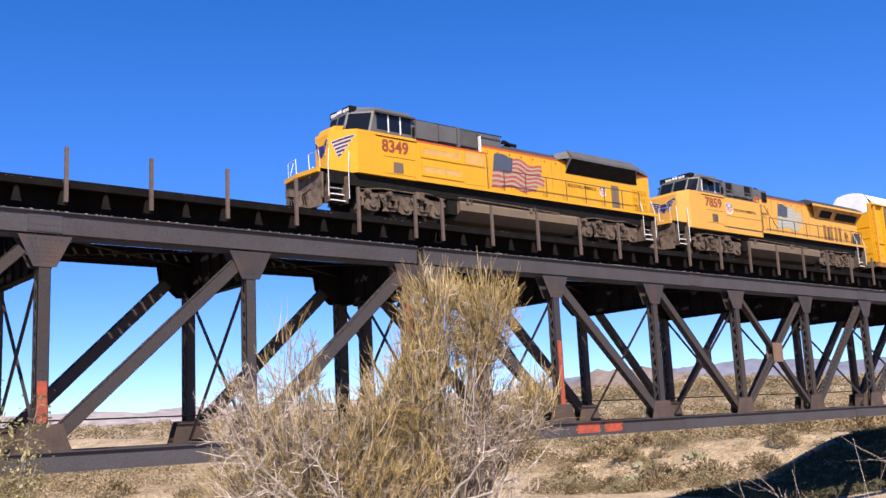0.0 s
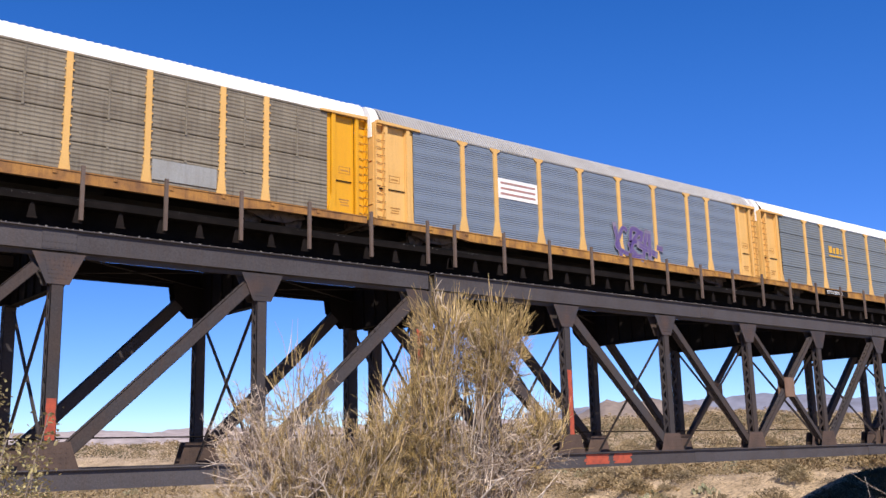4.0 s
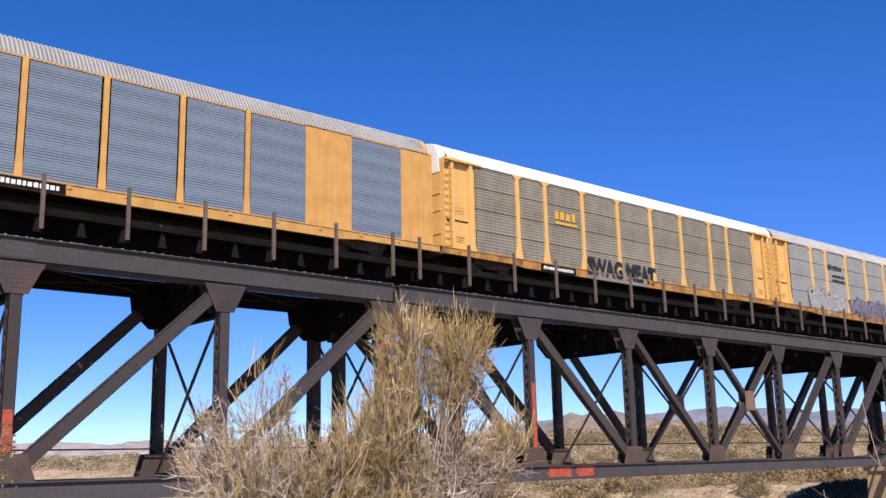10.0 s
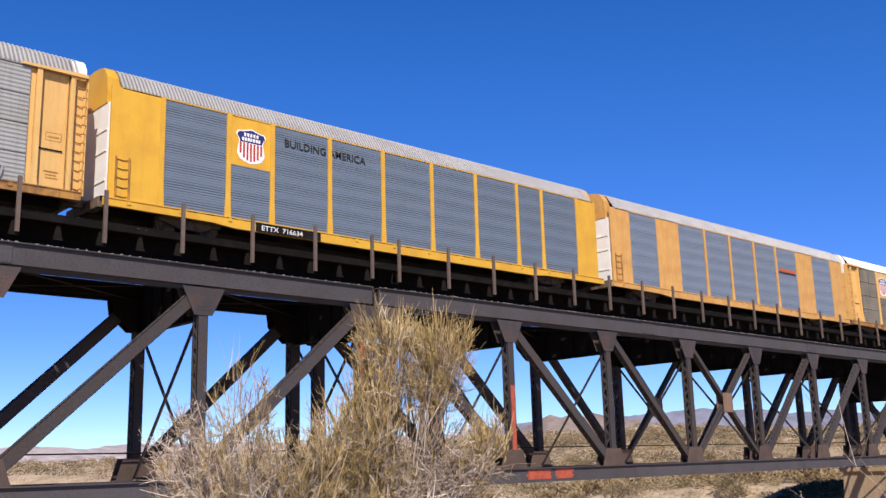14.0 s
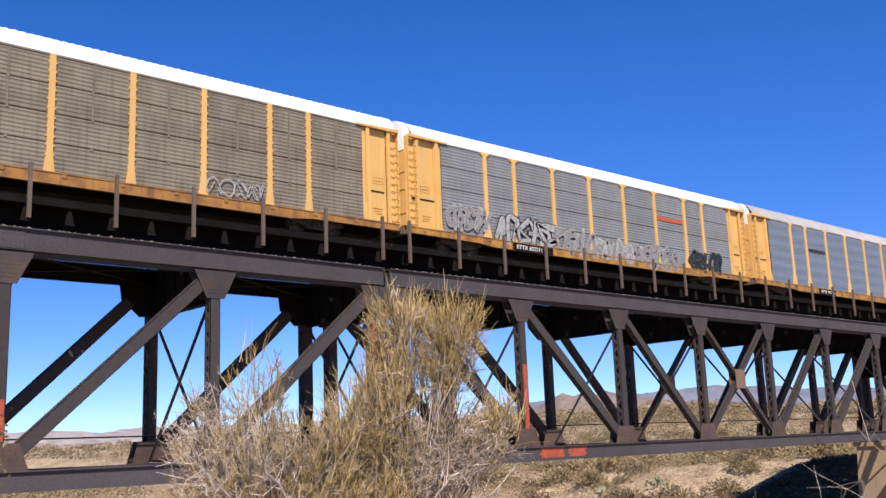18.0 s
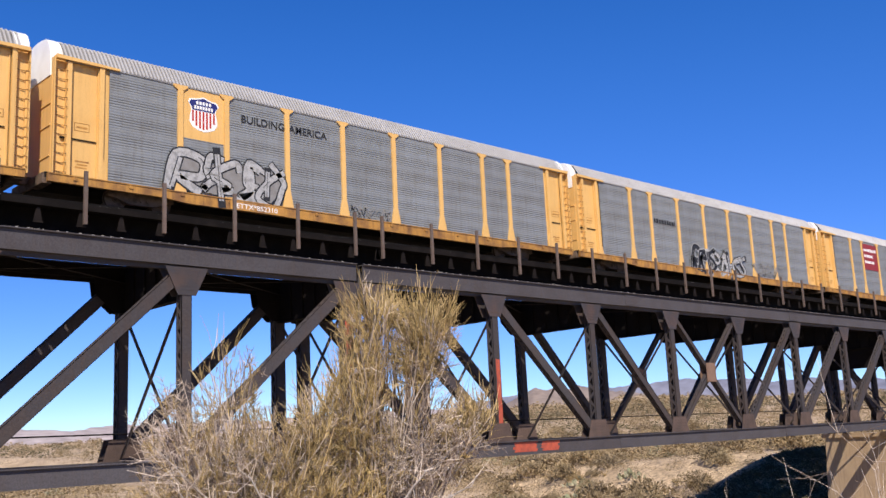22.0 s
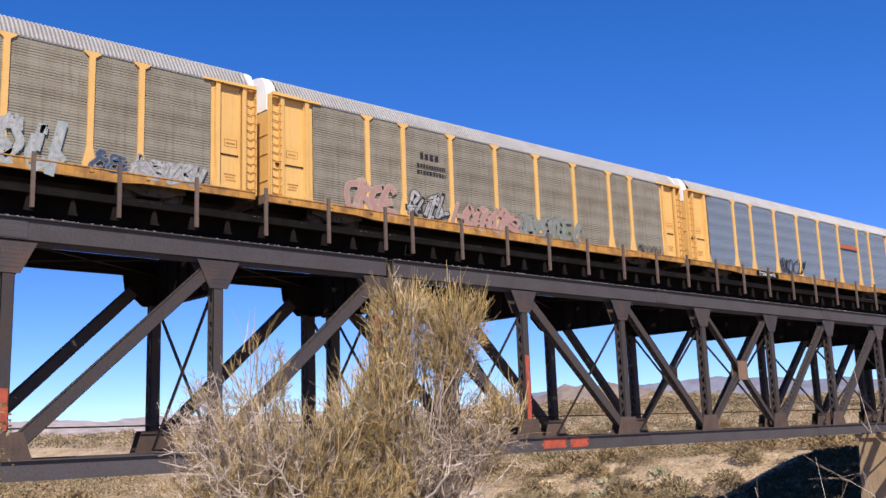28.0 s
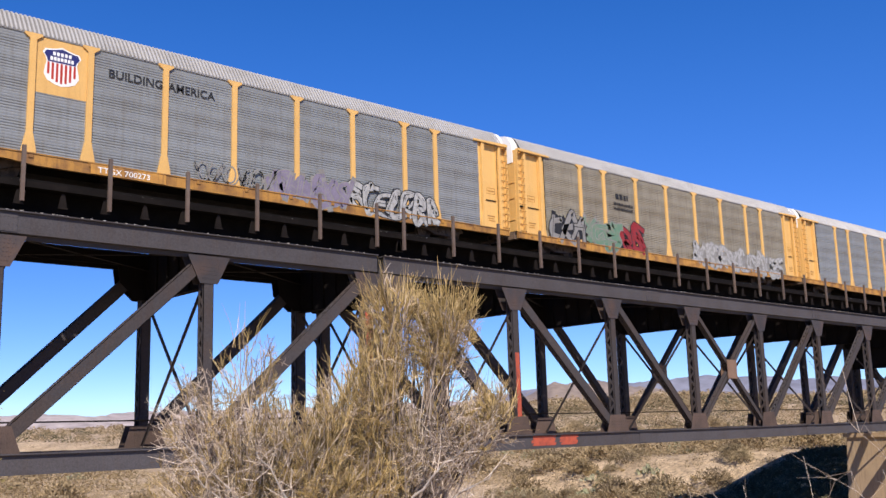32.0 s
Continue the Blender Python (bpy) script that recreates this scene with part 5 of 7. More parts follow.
def upright_louvre(th, u0, u1, w0, w1, y, n, m_frame, m_slat, recess=0.05, edge=0.06, slot=None):
    """A framed opening with upright slats over a dark hollow, on both flanks. slot: the opening's own rectangle."""
    a0, a1, b0, b1 = slot or (u0 + edge, u1 - edge, w0 + edge, w1 - edge)
    for s in (1, -1):
        def sp(p, q):
            return sorted((p * s, q * s))
        bm = bmesh.new()
        ya, yb = sp(y, y - 0.04)
        for q in ((u0, u1, w0, b0), (u0, u1, b1, w1), (u0, a0, b0, b1), (a1, u1, b0, b1)):
            box(bm, q[0], q[1], ya, yb, q[2], q[3])
        f = part("grille", bm, m_frame, th)
        ya, yb = sp(y, y - 0.006)
        part("hollow", bms((a0, a1, ya, yb, b0, b1)), BLACK, f)
        ya, yb = sp(y - 0.006, y - 0.006 - recess * 0.7)
        wd = (a1 - a0) / n
        bm = bmesh.new()
        for k in range(n):
            box(bm, a0 + (k + 0.32) * wd, a0 + (k + 0.86) * wd, ya, yb, b0, b1)
        part("slats", bm, m_slat, f)


def taper(rows):
    """Loft through rectangles (u, half width, w0, w1)."""
    bm = bmesh.new()
    rings = [[bm.verts.new((u, y, w)) for y, w in ((-h, a), (h, a), (h, b), (-h, b))] for u, h, a, b in rows]
    for A, B in zip(rings, rings[1:]):
        for k in range(4):
            bm.faces.new((A[k], A[(k + 1) % 4], B[(k + 1) % 4], B[k]))
    bm.faces.new(rings[0])
    bm.faces.new(rings[-1][::-1])
    return bm


def flag(th, u0, u1, w0, w1, y, pale):
    """A painted waving flag: a starred blue corner that leans back, stripes that ripple and sag to a ragged end."""
    L, H, n = u1 - u0, w1 - w0, 13
    rf = random.Random(4)

    def drape(t, v):
        """A place on the flag: t along it, v from its top (0) to its foot (1)."""
        lean = 0.16 * (1 - v) * (1 - t)
        wave = 0.045 * H * math.sin(t * 15.0 + v * 2.2) * min(1, 3 * t) + 0.05 * H * math.sin(t * 5.0 + 0.4)
        fall = -0.09 * H * t
        return u0 + L * (t + lean * 0.5), w1 - H * v * (1 - 0.20 * t) + wave + fall
    first = None
    for k in range(n):
        bm = bmesh.new()
        end = 1.0 + rf.uniform(-0.05, 0.03) - (0.12 if k > 9 else 0)
        start = 0.36 if k < 6 else 0.0
        if pale:
            end *= 0.94
        A, B = [], []
        for i in range(29):
            t = start + (end - start) * i / 28
            A.append(bm.verts.new((drape(t, (k + 1) / n)[0], y, drape(t, (k + 1) / n)[1])))
            B.append(bm.verts.new((drape(t, k / n)[0], y, drape(t, k / n)[1])))
        for i in range(28):
            bm.faces.new((A[i], A[i + 1], B[i + 1], B[i]))
        m = (GHOST if k % 2 else GHOSTDARK) if pale else (FLAGRED if k % 2 == 0 else FLAGPALE)
        o = part("flag_stripe", bm, m, th, "" if first else "painted waving flag")
        first = first or o
    bm = bmesh.new()
    A, B = [], []
    for i in range(13):
        t = 0.37 * i / 12
        A.append(bm.verts.new((drape(t, 0.5)[0], y - 0.004, drape(t, 0.5)[1])))
        B.append(bm.verts.new((drape(t, -0.02)[0], y - 0.004, drape(t, -0.02)[1])))
    for i in range(12):
        bm.faces.new((A[i], A[i + 1], B[i + 1], B[i]))
    part("flag_corner", bm, FLAGBLUE, th)
    bm = bmesh.new()
    for r in range(6):
        for q in range(7):
            cx, cz = drape((q + 0.5 + 0.45 * (r % 2)) / 7.6 * 0.36, 0.04 + 0.078 * r)
            e = 0.026
            v = [bm.verts.new((cx + e * (1 if j % 2 else 0.45) * math.sin(j * 0.628), y - 0.006, cz + e * (0.45 if j % 2 == 0 else 1) * math.cos(j * 0.628))) for j in range(10)]
            bm.faces.new(v)
    part("flag_stars", bm, FLAGPALE, th)


def wing(th, u, w0, m, half=1.0):
    """Navy wing emblem across the nose: a shield and five feathers a side, each edged in white."""
    em = part("wing_emblem", (lambda b: (prism(b, [(-0.2, w0 + 0.55), (0.2, w0 + 0.55), (0.24, w0 + 0.25), (0.0, w0), (-0.24, w0 + 0.25)], u - 0.014, u, "x"), b)[1])(bmesh.new()), m, th, "navy wing emblem")
    for s in (-1, 1):
        for k in range(5):
            a, b = 0.26, half * (1.0 - 0.13 * k)
            z = w0 + 0.62 - 0.13 * k
            for name, mm, g, d in (("feather_edge", WHITE, 0.012, 0.010), ("feather", m, 0.0, 0.016)):
                bm = bmesh.new()
                prism(bm, [(s * a, z - 0.10 - g), (s * (b + g), z + 0.10 - 0.03 * k - g), (s * (b - 0.06 + g), z + 0.17 - 0.03 * k + g), (s * a, z - 0.01 + g)], u - d, u, "x")
                part(name, bm, mm, em)


def steps(th, u, s, m):
    """Corner steps with pale edges and bent grab rails."""
    ya, yb = sorted((s * 0.85, s * 1.5))
    st = part("step_side", bms((u - 0.02, u + 0.0, ya, yb, 0.35, 1.5)), m, th)
    part("step_side", bms((u + 0.85, u + 0.89, ya, yb, 0.35, 1.5)), m, th)
    for k in range(4):
        y = (1.02 + 0.12 * (3 - k))
        a, b = sorted((s * y, s * 0.85))
        part("tread", bms((u, u + 0.85, a, b, 0.42 + 0.29 * k, 0.46 + 0.29 * k)), m, st)
        a, b = sorted((s * y, s * (y + 0.02)))
        part("tread_edge", bms((u, u + 0.85, a, b, 0.43 + 0.29 * k, 0.475 + 0.29 * k)), WHITE, st)


def locomotive(kind, label, number):
    th = thing("locomotive", label, "locomotive", "locomotives")
    L = 22.9 if kind == "round" else 22.8
    rnd = kind == "round"
    paint = YELLOW if rnd else PALEYEL
    # frame, platforms, pilot
    part("frame", bms((0.75, L - 0.75, -0.6, 0.6, 0.85, 1.4), (0.7, L - 0.7, -1.30, 1.30, 1.20, 1.74)), BLACK, th)
    part("walkway", bms((5.4, L - 0.6, -1.5, 1.5, 1.76, 1.82)), DARKGREY, th)
    slab(th, "sill_stripe", 5.4 if rnd else 9.4, L - 0.6, 1.74, 1.88, paint, -1.50, 0.02)
    for u, sx in ((0.72, 1), (L - 0.72, -1)):
        bm = bmesh.new()
        prism(bm, [(-1.4, 0.5), (-1.4, 1.58), (1.4, 1.58), (1.4, 0.5), (0.6, 0.15), (-0.6, 0.15)], u - 0.03, u + 0.05, "x")
        if sx > 0:
            for s in (-1, 1):
                a = [Vector((u, 0, 0.16)), Vector((u, 0, 0.9)), Vector((u, s * 1.35, 0.9)), Vector((u, s * 1.35, 0.16)), Vector((u - 0.45, 0, 0.16)), Vector((u - 0.3, 0, 0.9))]
                v = [bm.verts.new(q) for q in a]
                for f in ((4, 3, 2, 5), (0, 3, 4), (1, 5, 2)):
                    bm.faces.new([v[i] for i in f])
        part("pilot", bm, DUSTY, th, "dusty pilot plate with plough")
        o = part("coupler", COUPLER, DUSTY, th, loc=(0 if sx > 0 else L, 0, 0))
        o.scale = (sx, 1, 1)
        for y in (-0.55, -0.4, 0.4, 0.55):
            o = rail_line(th, [(u - sx * 0.02, y, 1.0), (u - sx * 0.35, y, 0.75), (u - sx * 0.3, y * 1.1, 0.35)], BLACK, 0.028, "hose")
    bm = bmesh.new()
    prism(bm, [(0.55, 1.3), (0.4, 0.0), (0.55, -1.3), (1.05, -1.3), (1.05, 1.3)], 1.58, 1.76, "z")
    part("anticlimber", bm, paint, th, "yellow curved anticlimber")
    for s in (-1, 1):
        steps(th, 1.0, s, DUSTY)
        steps(th, L - 1.9, s, DUSTY)
        for u in (0.95, 1.95):
            rail_line(th, [(u, s * 1.5, 0.55), (u, s * 1.5, 1.9), (u + 0.12, s * 1.38, 2.6)], WHITE, 0.017)
        for u in (L - 1.95, L - 0.95):
            rail_line(th, [(u, s * 1.5, 0.55), (u, s * 1.5, 2.0), (u, s * 1.3, 2.65)], WHITE, 0.017)
        rail_line(th, [(0.7, s * 0.5, 1.5), (0.65, s * 0.5, 2.5), (0.7, s * 1.2, 2.5), (0.75, s * 1.25, 1.5)], WHITE, 0.02)
    # nose and lower cab
    fr = 1.65 if rnd else 1.8
    if rnd:
        rows = [(fr, 0.50, 1.76, 3.52), (fr + 0.06, 0.58, 1.74, 3.66), (fr + 0.80, 1.5, 1.74, 3.62), (5.6, 1.5, 1.74, 3.62)]
    else:
        rows = [(fr, 0.90, 1.55, 3.42), (fr + 0.05, 1.0, 1.50, 3.58), (fr + 0.42, 1.5, 1.45, 3.62), (5.6, 1.5, 1.45, 3.62)]
    part("nose", taper(rows), paint, th, "yellow short nose and lower cab")
    part("nose_door", bms((fr - 0.02, fr, -0.33, 0.33, 1.85, 3.3)), paint, th)
    if rnd:
        part("nose_cap", taper([(fr + 0.12, 0.42, 3.6, 3.72), (fr + 0.3, 0.52, 3.6, 3.92), (fr + 0.75, 0.58, 3.6, 3.98)]), paint, th, "raised yellow sand box on the nose")
    wing(th, fr - 0.022, 2.55 if rnd else 2.45, NAVY, 0.5 if rnd else 0.88)
    if rnd:
        for s in (-1, 1):
            em = None
            for k in range(5):
                z = 3.16 - 0.15 * k
                for name, m, g, d in (("wing_emblem" if not em else "feather_edge", WHITE, 0.014, 0.012), ("feather", NAVY, 0.0, 0.016)):
                    bm = bmesh.new()
                    f = [(0.05 + 0.05 * k - g, z - 0.10 - g), (0.90 - 0.12 * k + g, z + 0.14 - 0.04 * k - g), (0.86 - 0.12 * k + g, z + 0.22 - 0.04 * k + g), (0.05 + 0.05 * k - g, z + 0.0 + g)]
                    bm.faces.new([bm.verts.new((fr + 0.06 + q * 0.74 - d * 0.6, s * (0.58 + q * 0.92 + d * 0.6), w)) for q, w in f])
                    o = part(name, bm, m, em or th, "" if em else "navy feathers edged in white")
                    em = em or o
    cb = 3.62 if rnd else 3.62
    ct = 4.86 if rnd else 4.80
    f0, f1 = (2.3, 2.62) if rnd else (2.6, 3.1)
    back = 0.85 if rnd else 0.45      # how far the cab corners are cut back
    hc = 0.62 if rnd else 0.95
    bm = bmesh.new()
    lo = [(f0 + back, -1.47), (5.6, -1.47), (5.6, 1.47), (f0 + back, 1.47), (f0, hc), (f0, -hc)]
    mid = [(f1 - 0.05 + back, -1.42), (5.6, -1.42), (5.6, 1.42), (f1 - 0.05 + back, 1.42), (f1 - 0.05, hc), (f1 - 0.05, -hc)]
    hi = [(f1 + 0.2 + back, -1.15), (5.5, -1.15), (5.5, 1.15), (f1 + 0.2 + back, 1.15), (f1 + 0.2, hc * 0.9), (f1 + 0.2, -hc * 0.9)]
    rg = [[bm.verts.new((u, y, w)) for u, y in q] for q, w in ((lo, cb), (mid, ct - 0.28), (hi, ct))]
    for A, B in zip(rg, rg[1:]):
        for k in range(6):
            bm.faces.new((A[k], A[(k + 1) % 6], B[(k + 1) % 6], B[k]))
    bm.faces.new(rg[2])
    bm.faces.new(rg[0][::-1])
    cab = part("cab", bm, LOCOGREY, th, "grey cab with dark windows")
    slab(th, "red_stripe", f0 + back, 5.6, cb - 0.04, cb + 0.02, ORSTRIPE, -1.475, 0.012)
    for s in (-1, 1):       # windshields
        bm = bmesh.new()
        sl = (f1 - 0.05 - f0) / (ct - 0.28 - cb)
        v = [bm.verts.new((f0 + sl * (w - cb) - 0.012, s * y, w)) for y, w in ((0.06, cb + 0.08), (hc - 0.05, cb + 0.08), (hc - 0.05, ct - 0.36), (0.06, ct - 0.36))]
        bm.faces.new(v)
        part("windshield", bm, GLASS, cab)
        bm = bmesh.new()
        v = []
        for q, w in ((0.08, cb + 0.08), (0.92, cb + 0.08), (0.92, ct - 0.36), (0.08, ct - 0.36)):
            side_y = 1.47 - 0.05 * (w - cb) / (ct - 0.28 - cb)
            v.append(bm.verts.new((f0 + sl * (w - cb) + back * q - 0.02, s * (hc + (side_y - hc) * q + 0.014), w)))
        bm.faces.new(v)
        part("windshield", bm, GLASS, cab)
        bm = bmesh.new()
        tube(bm, [(f0 - 0.02, s * 0.5, cb + 0.06), (f0 + 0.1, s * 0.8, cb + 0.35)], 0.012, 5)
        part("wiper", bm, BLACK, cab)
        part("number_box", bms((f1 + 0.0, f1 + 0.35, min(s * 0.22, s * (hc + 0.15)), max(s * 0.22, s * (hc + 0.15)), ct - 0.26, ct + 0.02)), BLACK, cab, "number box with pale digits")
        for k in range(4):
            y = s * (0.30 + k * 0.11)
            part("digit_bar", bms((f1 - 0.012, f1 + 0.0, y - 0.035, y + 0.035, ct - 0.2, ct - 0.06)), WHITE, cab)
        # side windows
        y = -1.47 if s < 0 else 1.47
        for a, b in (((3.5, 4.08), (4.11, 4.73), (4.76, 5.35)) if rnd else ((3.6, 4.1), (4.2, 4.75), (4.83, 5.3))):
            part("side_window", bms((a, b, min(y, y * 1.006), max(y, y * 1.006), cb + 0.17, ct - 0.34)), GLASS, cab)
        for a in ((4.07, 4.72) if rnd else (3.52, 4.77)):
            part("window_post", bms((a, a + 0.07, min(y, y * 1.012), max(y, y * 1.012), cb + 0.08, ct - 0.36)), WHITE, cab)
        bm = bmesh.new()
        prism(bm, [(3.4 if rnd else 3.5, ct - 0.30), (5.5, ct - 0.30), (5.5, ct - 0.38), (3.4 if rnd else 3.5, ct - 0.38)], y, y * 1.10)
        part("sun_shade", bm, DARKGREY, cab)
        if not rnd:
            bm = bmesh.new()
            prism(bm, [(y, ct - 0.32), (y * 1.24, ct - 0.56), (y * 1.245, ct - 0.54), (y, ct - 0.29)], 3.98, 5.02, "x")
            part("awning", bm, LOCOGREY, cab, "grey folded-out window awning")
        part("mirror", bms((5.38, 5.46, min(y * 1.02, y * 1.09), max(y * 1.02, y * 1.09), cb + 0.1, cb + 0.5)), BLACK, cab)
    part("headlight", bms((f1 + 0.0, f1 + 0.3, -0.22, 0.22, ct - 0.22, ct - 0.02)), LOCOGREY, cab)
    for q in (-0.1, 0.1):
        bm = bmesh.new()
        disc(bm, 0, 0, 0.03, 0, 0.08, 12)
        o = part("lens", bm, WHITE, cab, loc=(f1 - 0.01, q, ct - 0.12))
        o.rotation_euler = (0, 0, radians(90))
    for q in (-0.75, 0.75):
        bm = bmesh.new()
        disc(bm, 0, 0, 0.05, 0, 0.1, 12)
        o = part("ditch_light", bm, WHITE, th, loc=(0.62, q, 1.72))
        o.rotation_euler = (0, 0, radians(90))
    part("roof_unit", bms((3.9, 5.0, -0.6, 0.6, ct, ct + 0.12), (4.2, 4.5, -0.9, -0.7, ct - 0.02, ct + 0.09)), DARKGREY, th)
    # cab flank: number, vent, seams
    text_part(number, 3.70 if rnd else 3.68, 2.84 if rnd else 2.84, 0.53, REDFADE, th, -1.506, "road_number", 0.03, 0.95 if rnd else 1.08, "faded red road number")
    slab(th, "vent", 4.3, 4.82, 1.95, 2.42, TANK if rnd else DUSTY, -1.5, 0.01)
    slab(th, "cab_belt", 3.3, 5.6, 3.50, 3.62, paint, -1.5, 0.01)
    slab(th, "drip_ledge", 3.4, 5.6, 3.47, 3.50, BLACK, -1.5, 0.03)
    slab(th, "seam", 3.8, 5.5, 2.62, 2.64, BLACK, -1.5, 0.004)
    slab(th, "seam", 3.8, 5.5, 1.88, 1.895, BLACK, -1.5, 0.004)
    # equipment cabinet behind the cab
    ce = 9.72 if rnd else 9.44
    part("cabinet", bms((5.6, ce, -1.48, 1.48, 1.82 if rnd else 1.45, 3.56)), paint, th)
    if rnd:
        slab(th, "red_stripe", 5.6, ce, 3.52, 3.60, ORSTRIPE, -1.48, 0.008)
        upright_louvre(th, 5.81, 8.29, 2.84, 3.47, -1.48, 34, paint, RACKYEL, slot=(5.95, 8.14, 3.02, 3.28))
        upright_louvre(th, 5.84, 8.26, 2.02, 2.64, -1.48, 34, paint, RACKYEL, slot=(5.97, 8.12, 2.19, 2.46))
        upright_louvre(th, 8.36, 9.60, 2.86, 3.50, -1.48, 17, paint, RACKYEL)
        slab(th, "access_door", 8.38, 9.60, 1.95, 2.80, paint, -1.48, 0.014)
        part("hood_shelf", bms((5.6, 9.9, -1.42, 1.42, 3.56, 3.62)), ORSTRIPE, th, "orange-red top edge of the cabinet")
        part("upper_hood", bms((5.6, 9.72, -1.12, 1.12, 3.62, 4.60)), DARKGREY, th)
        slab(th, "side_box", 5.80, 7.05, 3.78, 4.60, LOCOGREY, -1.12, 0.16, "pale grey cabinet side")
        slab(th, "side_box", 7.12, 8.16, 3.84, 4.60, LOCOGREY, -1.12, 0.14, "pale grey cabinet side")
        slab(th, "grille_post", 8.22, 8.34, 3.70, 4.66, LOCOGREY, -1.12, 0.18)
        upright_louvre(th, 8.38, 9.50, 3.82, 4.64, -1.18, 15, DARKGREY, LOCOGREY)
        slab(th, "grille_post", 9.62, 9.66, 3.62, 4.45, WHITE, -1.12, 0.16)
        part("rear_hood_box", bms((9.80, 11.25, -0.94, 0.94, 4.06, 4.70)), LOCOGREY, th)
        part("grab_rail", bms((5.6, 11.2, -1.10, -1.06, 4.66, 4.70), (5.6, 11.2, 1.06, 1.10, 4.66, 4.70)), BLACK, th)
        for s in (-1, 1):
            rail_line(th, [(9.78, s * 1.48, 1.85), (9.78, s * 1.48, 3.35), (9.95, s * 1.2, 3.62)], DARKRAIL, 0.022)
    else:
        part("upper_hood", bms((5.6, 9.3, -1.0, 1.0, 3.56, 4.70)), DARKGREY, th)
        slab(th, "cabinet_top", 5.6, 9.3, 3.56, 3.62, DUSTY, -1.0, 0.46)
        slab(th, "side_box", 5.7, 6.5, 3.72, 4.66, LOCOGREY, -1.0, 0.10, "grey cabinet side")
        slab(th, "side_box", 7.25, 8.42, 3.90, 4.66, LOCOGREY, -1.0, 0.10, "grey cabinet side")
        for q in (6.52, 8.48):
            slab(th, "grille_screen", q, q + 0.66, 4.0, 4.64, BLACK, -1.0, 0.05)
            slab(th, "grille_frame", q, q + 0.66, 3.86, 4.0, LOCOGREY, -1.0, 0.14)
        slab(th, "grille_frame", 9.16, 9.24, 3.6, 4.66, LOCOGREY, -1.0, 0.16)
        for s in (-1, 1):
            rail_line(th, [(5.7, s * 1.46, 3.60), (5.7, s * 1.46, 4.05), (7.5, s * 1.46, 4.05), (9.3, s * 1.46, 4.05), (9.3, s * 1.46, 3.60)], LOCOGREY, 0.022)
            for q in (6.5, 7.4, 8.3):
                rail_line(th, [(q, s * 1.46, 3.60), (q, s * 1.46, 4.05)], LOCOGREY, 0.016, "rail_post")
            rail_line(th, [(5.7, s * 1.46, 3.84), (9.3, s * 1.46, 3.84)], LOCOGREY, 0.014)
        part("blower_housing", bms((9.5, 11.0, -1.0, 1.0, 4.05, 4.62)), LOCOGREY, th)
        slab(th, "grille_screen", 10.42, 10.95, 3.88, 4.48, BLACK, -1.0, 0.03)
        for s in (-1, 1):
            y = s * 1.02
            part("red_chevron", flat([(9.45, 3.85), (9.95, 3.62), (10.02, 3.72), (9.72, 3.86), (9.70, 3.95), (10.2, 4.02), (10.2, 4.08), (9.62, 4.14)], y), ORSTRIPE, th, "orange-red chevron stripe")
            rail_line(th, [(9.5, s * 1.47, 1.85), (9.5, s * 1.47, 3.5), (10.1, s * 1.30, 3.5), (11.1, s * 1.47, 2.2), (11.1, s * 1.47, 1.85)], DARKRAIL, 0.022)
            rail_line(th, [(9.5, s * 1.47, 2.75), (9.95, s * 1.47, 2.75)], DARKRAIL, 0.018)
            rail_line(th, [(10.15, s * 1.03, 3.15), (10.95, s * 1.03, 3.15), (10.95, s * 1.03, 3.5)], DARKRAIL, 0.02)
            bm = bmesh.new()
            prism(bm, [(9.85, 1.88), (10.32, 1.88), (10.32, 2.75), (10.22, 3.02), (10.05, 3.12), (9.85, 3.12)], min(y, y * 0.985), max(y, y * 0.985))
            part("doorway", bm, RUSTBROWN, th, "dark brown open doorway")
        slab(th, "seam", 5.8, 9.4, 2.45, 2.47, BLACK, -1.48, 0.004)
        slab(th, "seam", 9.36, 9.39, 1.5, 3.5, BLACK, -1.48, 0.004)
        shield(th, 6.07, 2.58, 0.66, -1.488)
        text_part("BUILDING AMERICA", 6.52, 2.80, 0.17, INK, th, -1.486, weight=0.01, squeeze=1.06)
    # long hood
    he = 22.3 if rnd else 22.1
    hw = 0.98
    ht = 4.10 if rnd else 4.22
    bm = bmesh.new()
    prism(bm, [(-hw, 1.82), (hw, 1.82), (hw, ht), (-hw, ht)], ce, he, "x")
    part("long_hood", bm, paint, th, "yellow long hood")
    bm = bmesh.new()
    prism(bm, [(-hw, ht), (hw, ht), (hw, ht + 0.06), (0.72, ht + 0.28), (-0.72, ht + 0.28), (-hw, ht + 0.06)], ce, he, "x")
    part("hood_roof", bm, DARKGREY, th)
    slab(th, "red_stripe", ce, he, ht - 0.07, ht + 0.03, ORSTRIPE, -hw, 0.008)
    for k in range(9):
        u = ce + 0.6 + k * 0.72
        slab(th, "door_seam", u, u + 0.015, 2.0, ht - 0.12, RUSTYEL, -hw, 0.006)
    for k in range(6):
        u = ce + 1.2 + k * 0.8
        slab(th, "latch", u, u + 0.05, ht - 0.26, ht - 0.19, BLACK, -hw, 0.02)
    if rnd:
        flag(th, 10.45, 14.0, 2.10, 3.76, -hw - 0.008, False)
    else:
        flag(th, 11.95, 15.2, 2.30, 3.86, -hw - 0.008, True)
    # radiators
    r0, r1 = (15.5, 21.35) if rnd else (15.65, 22.15)
    bm = bmesh.new()
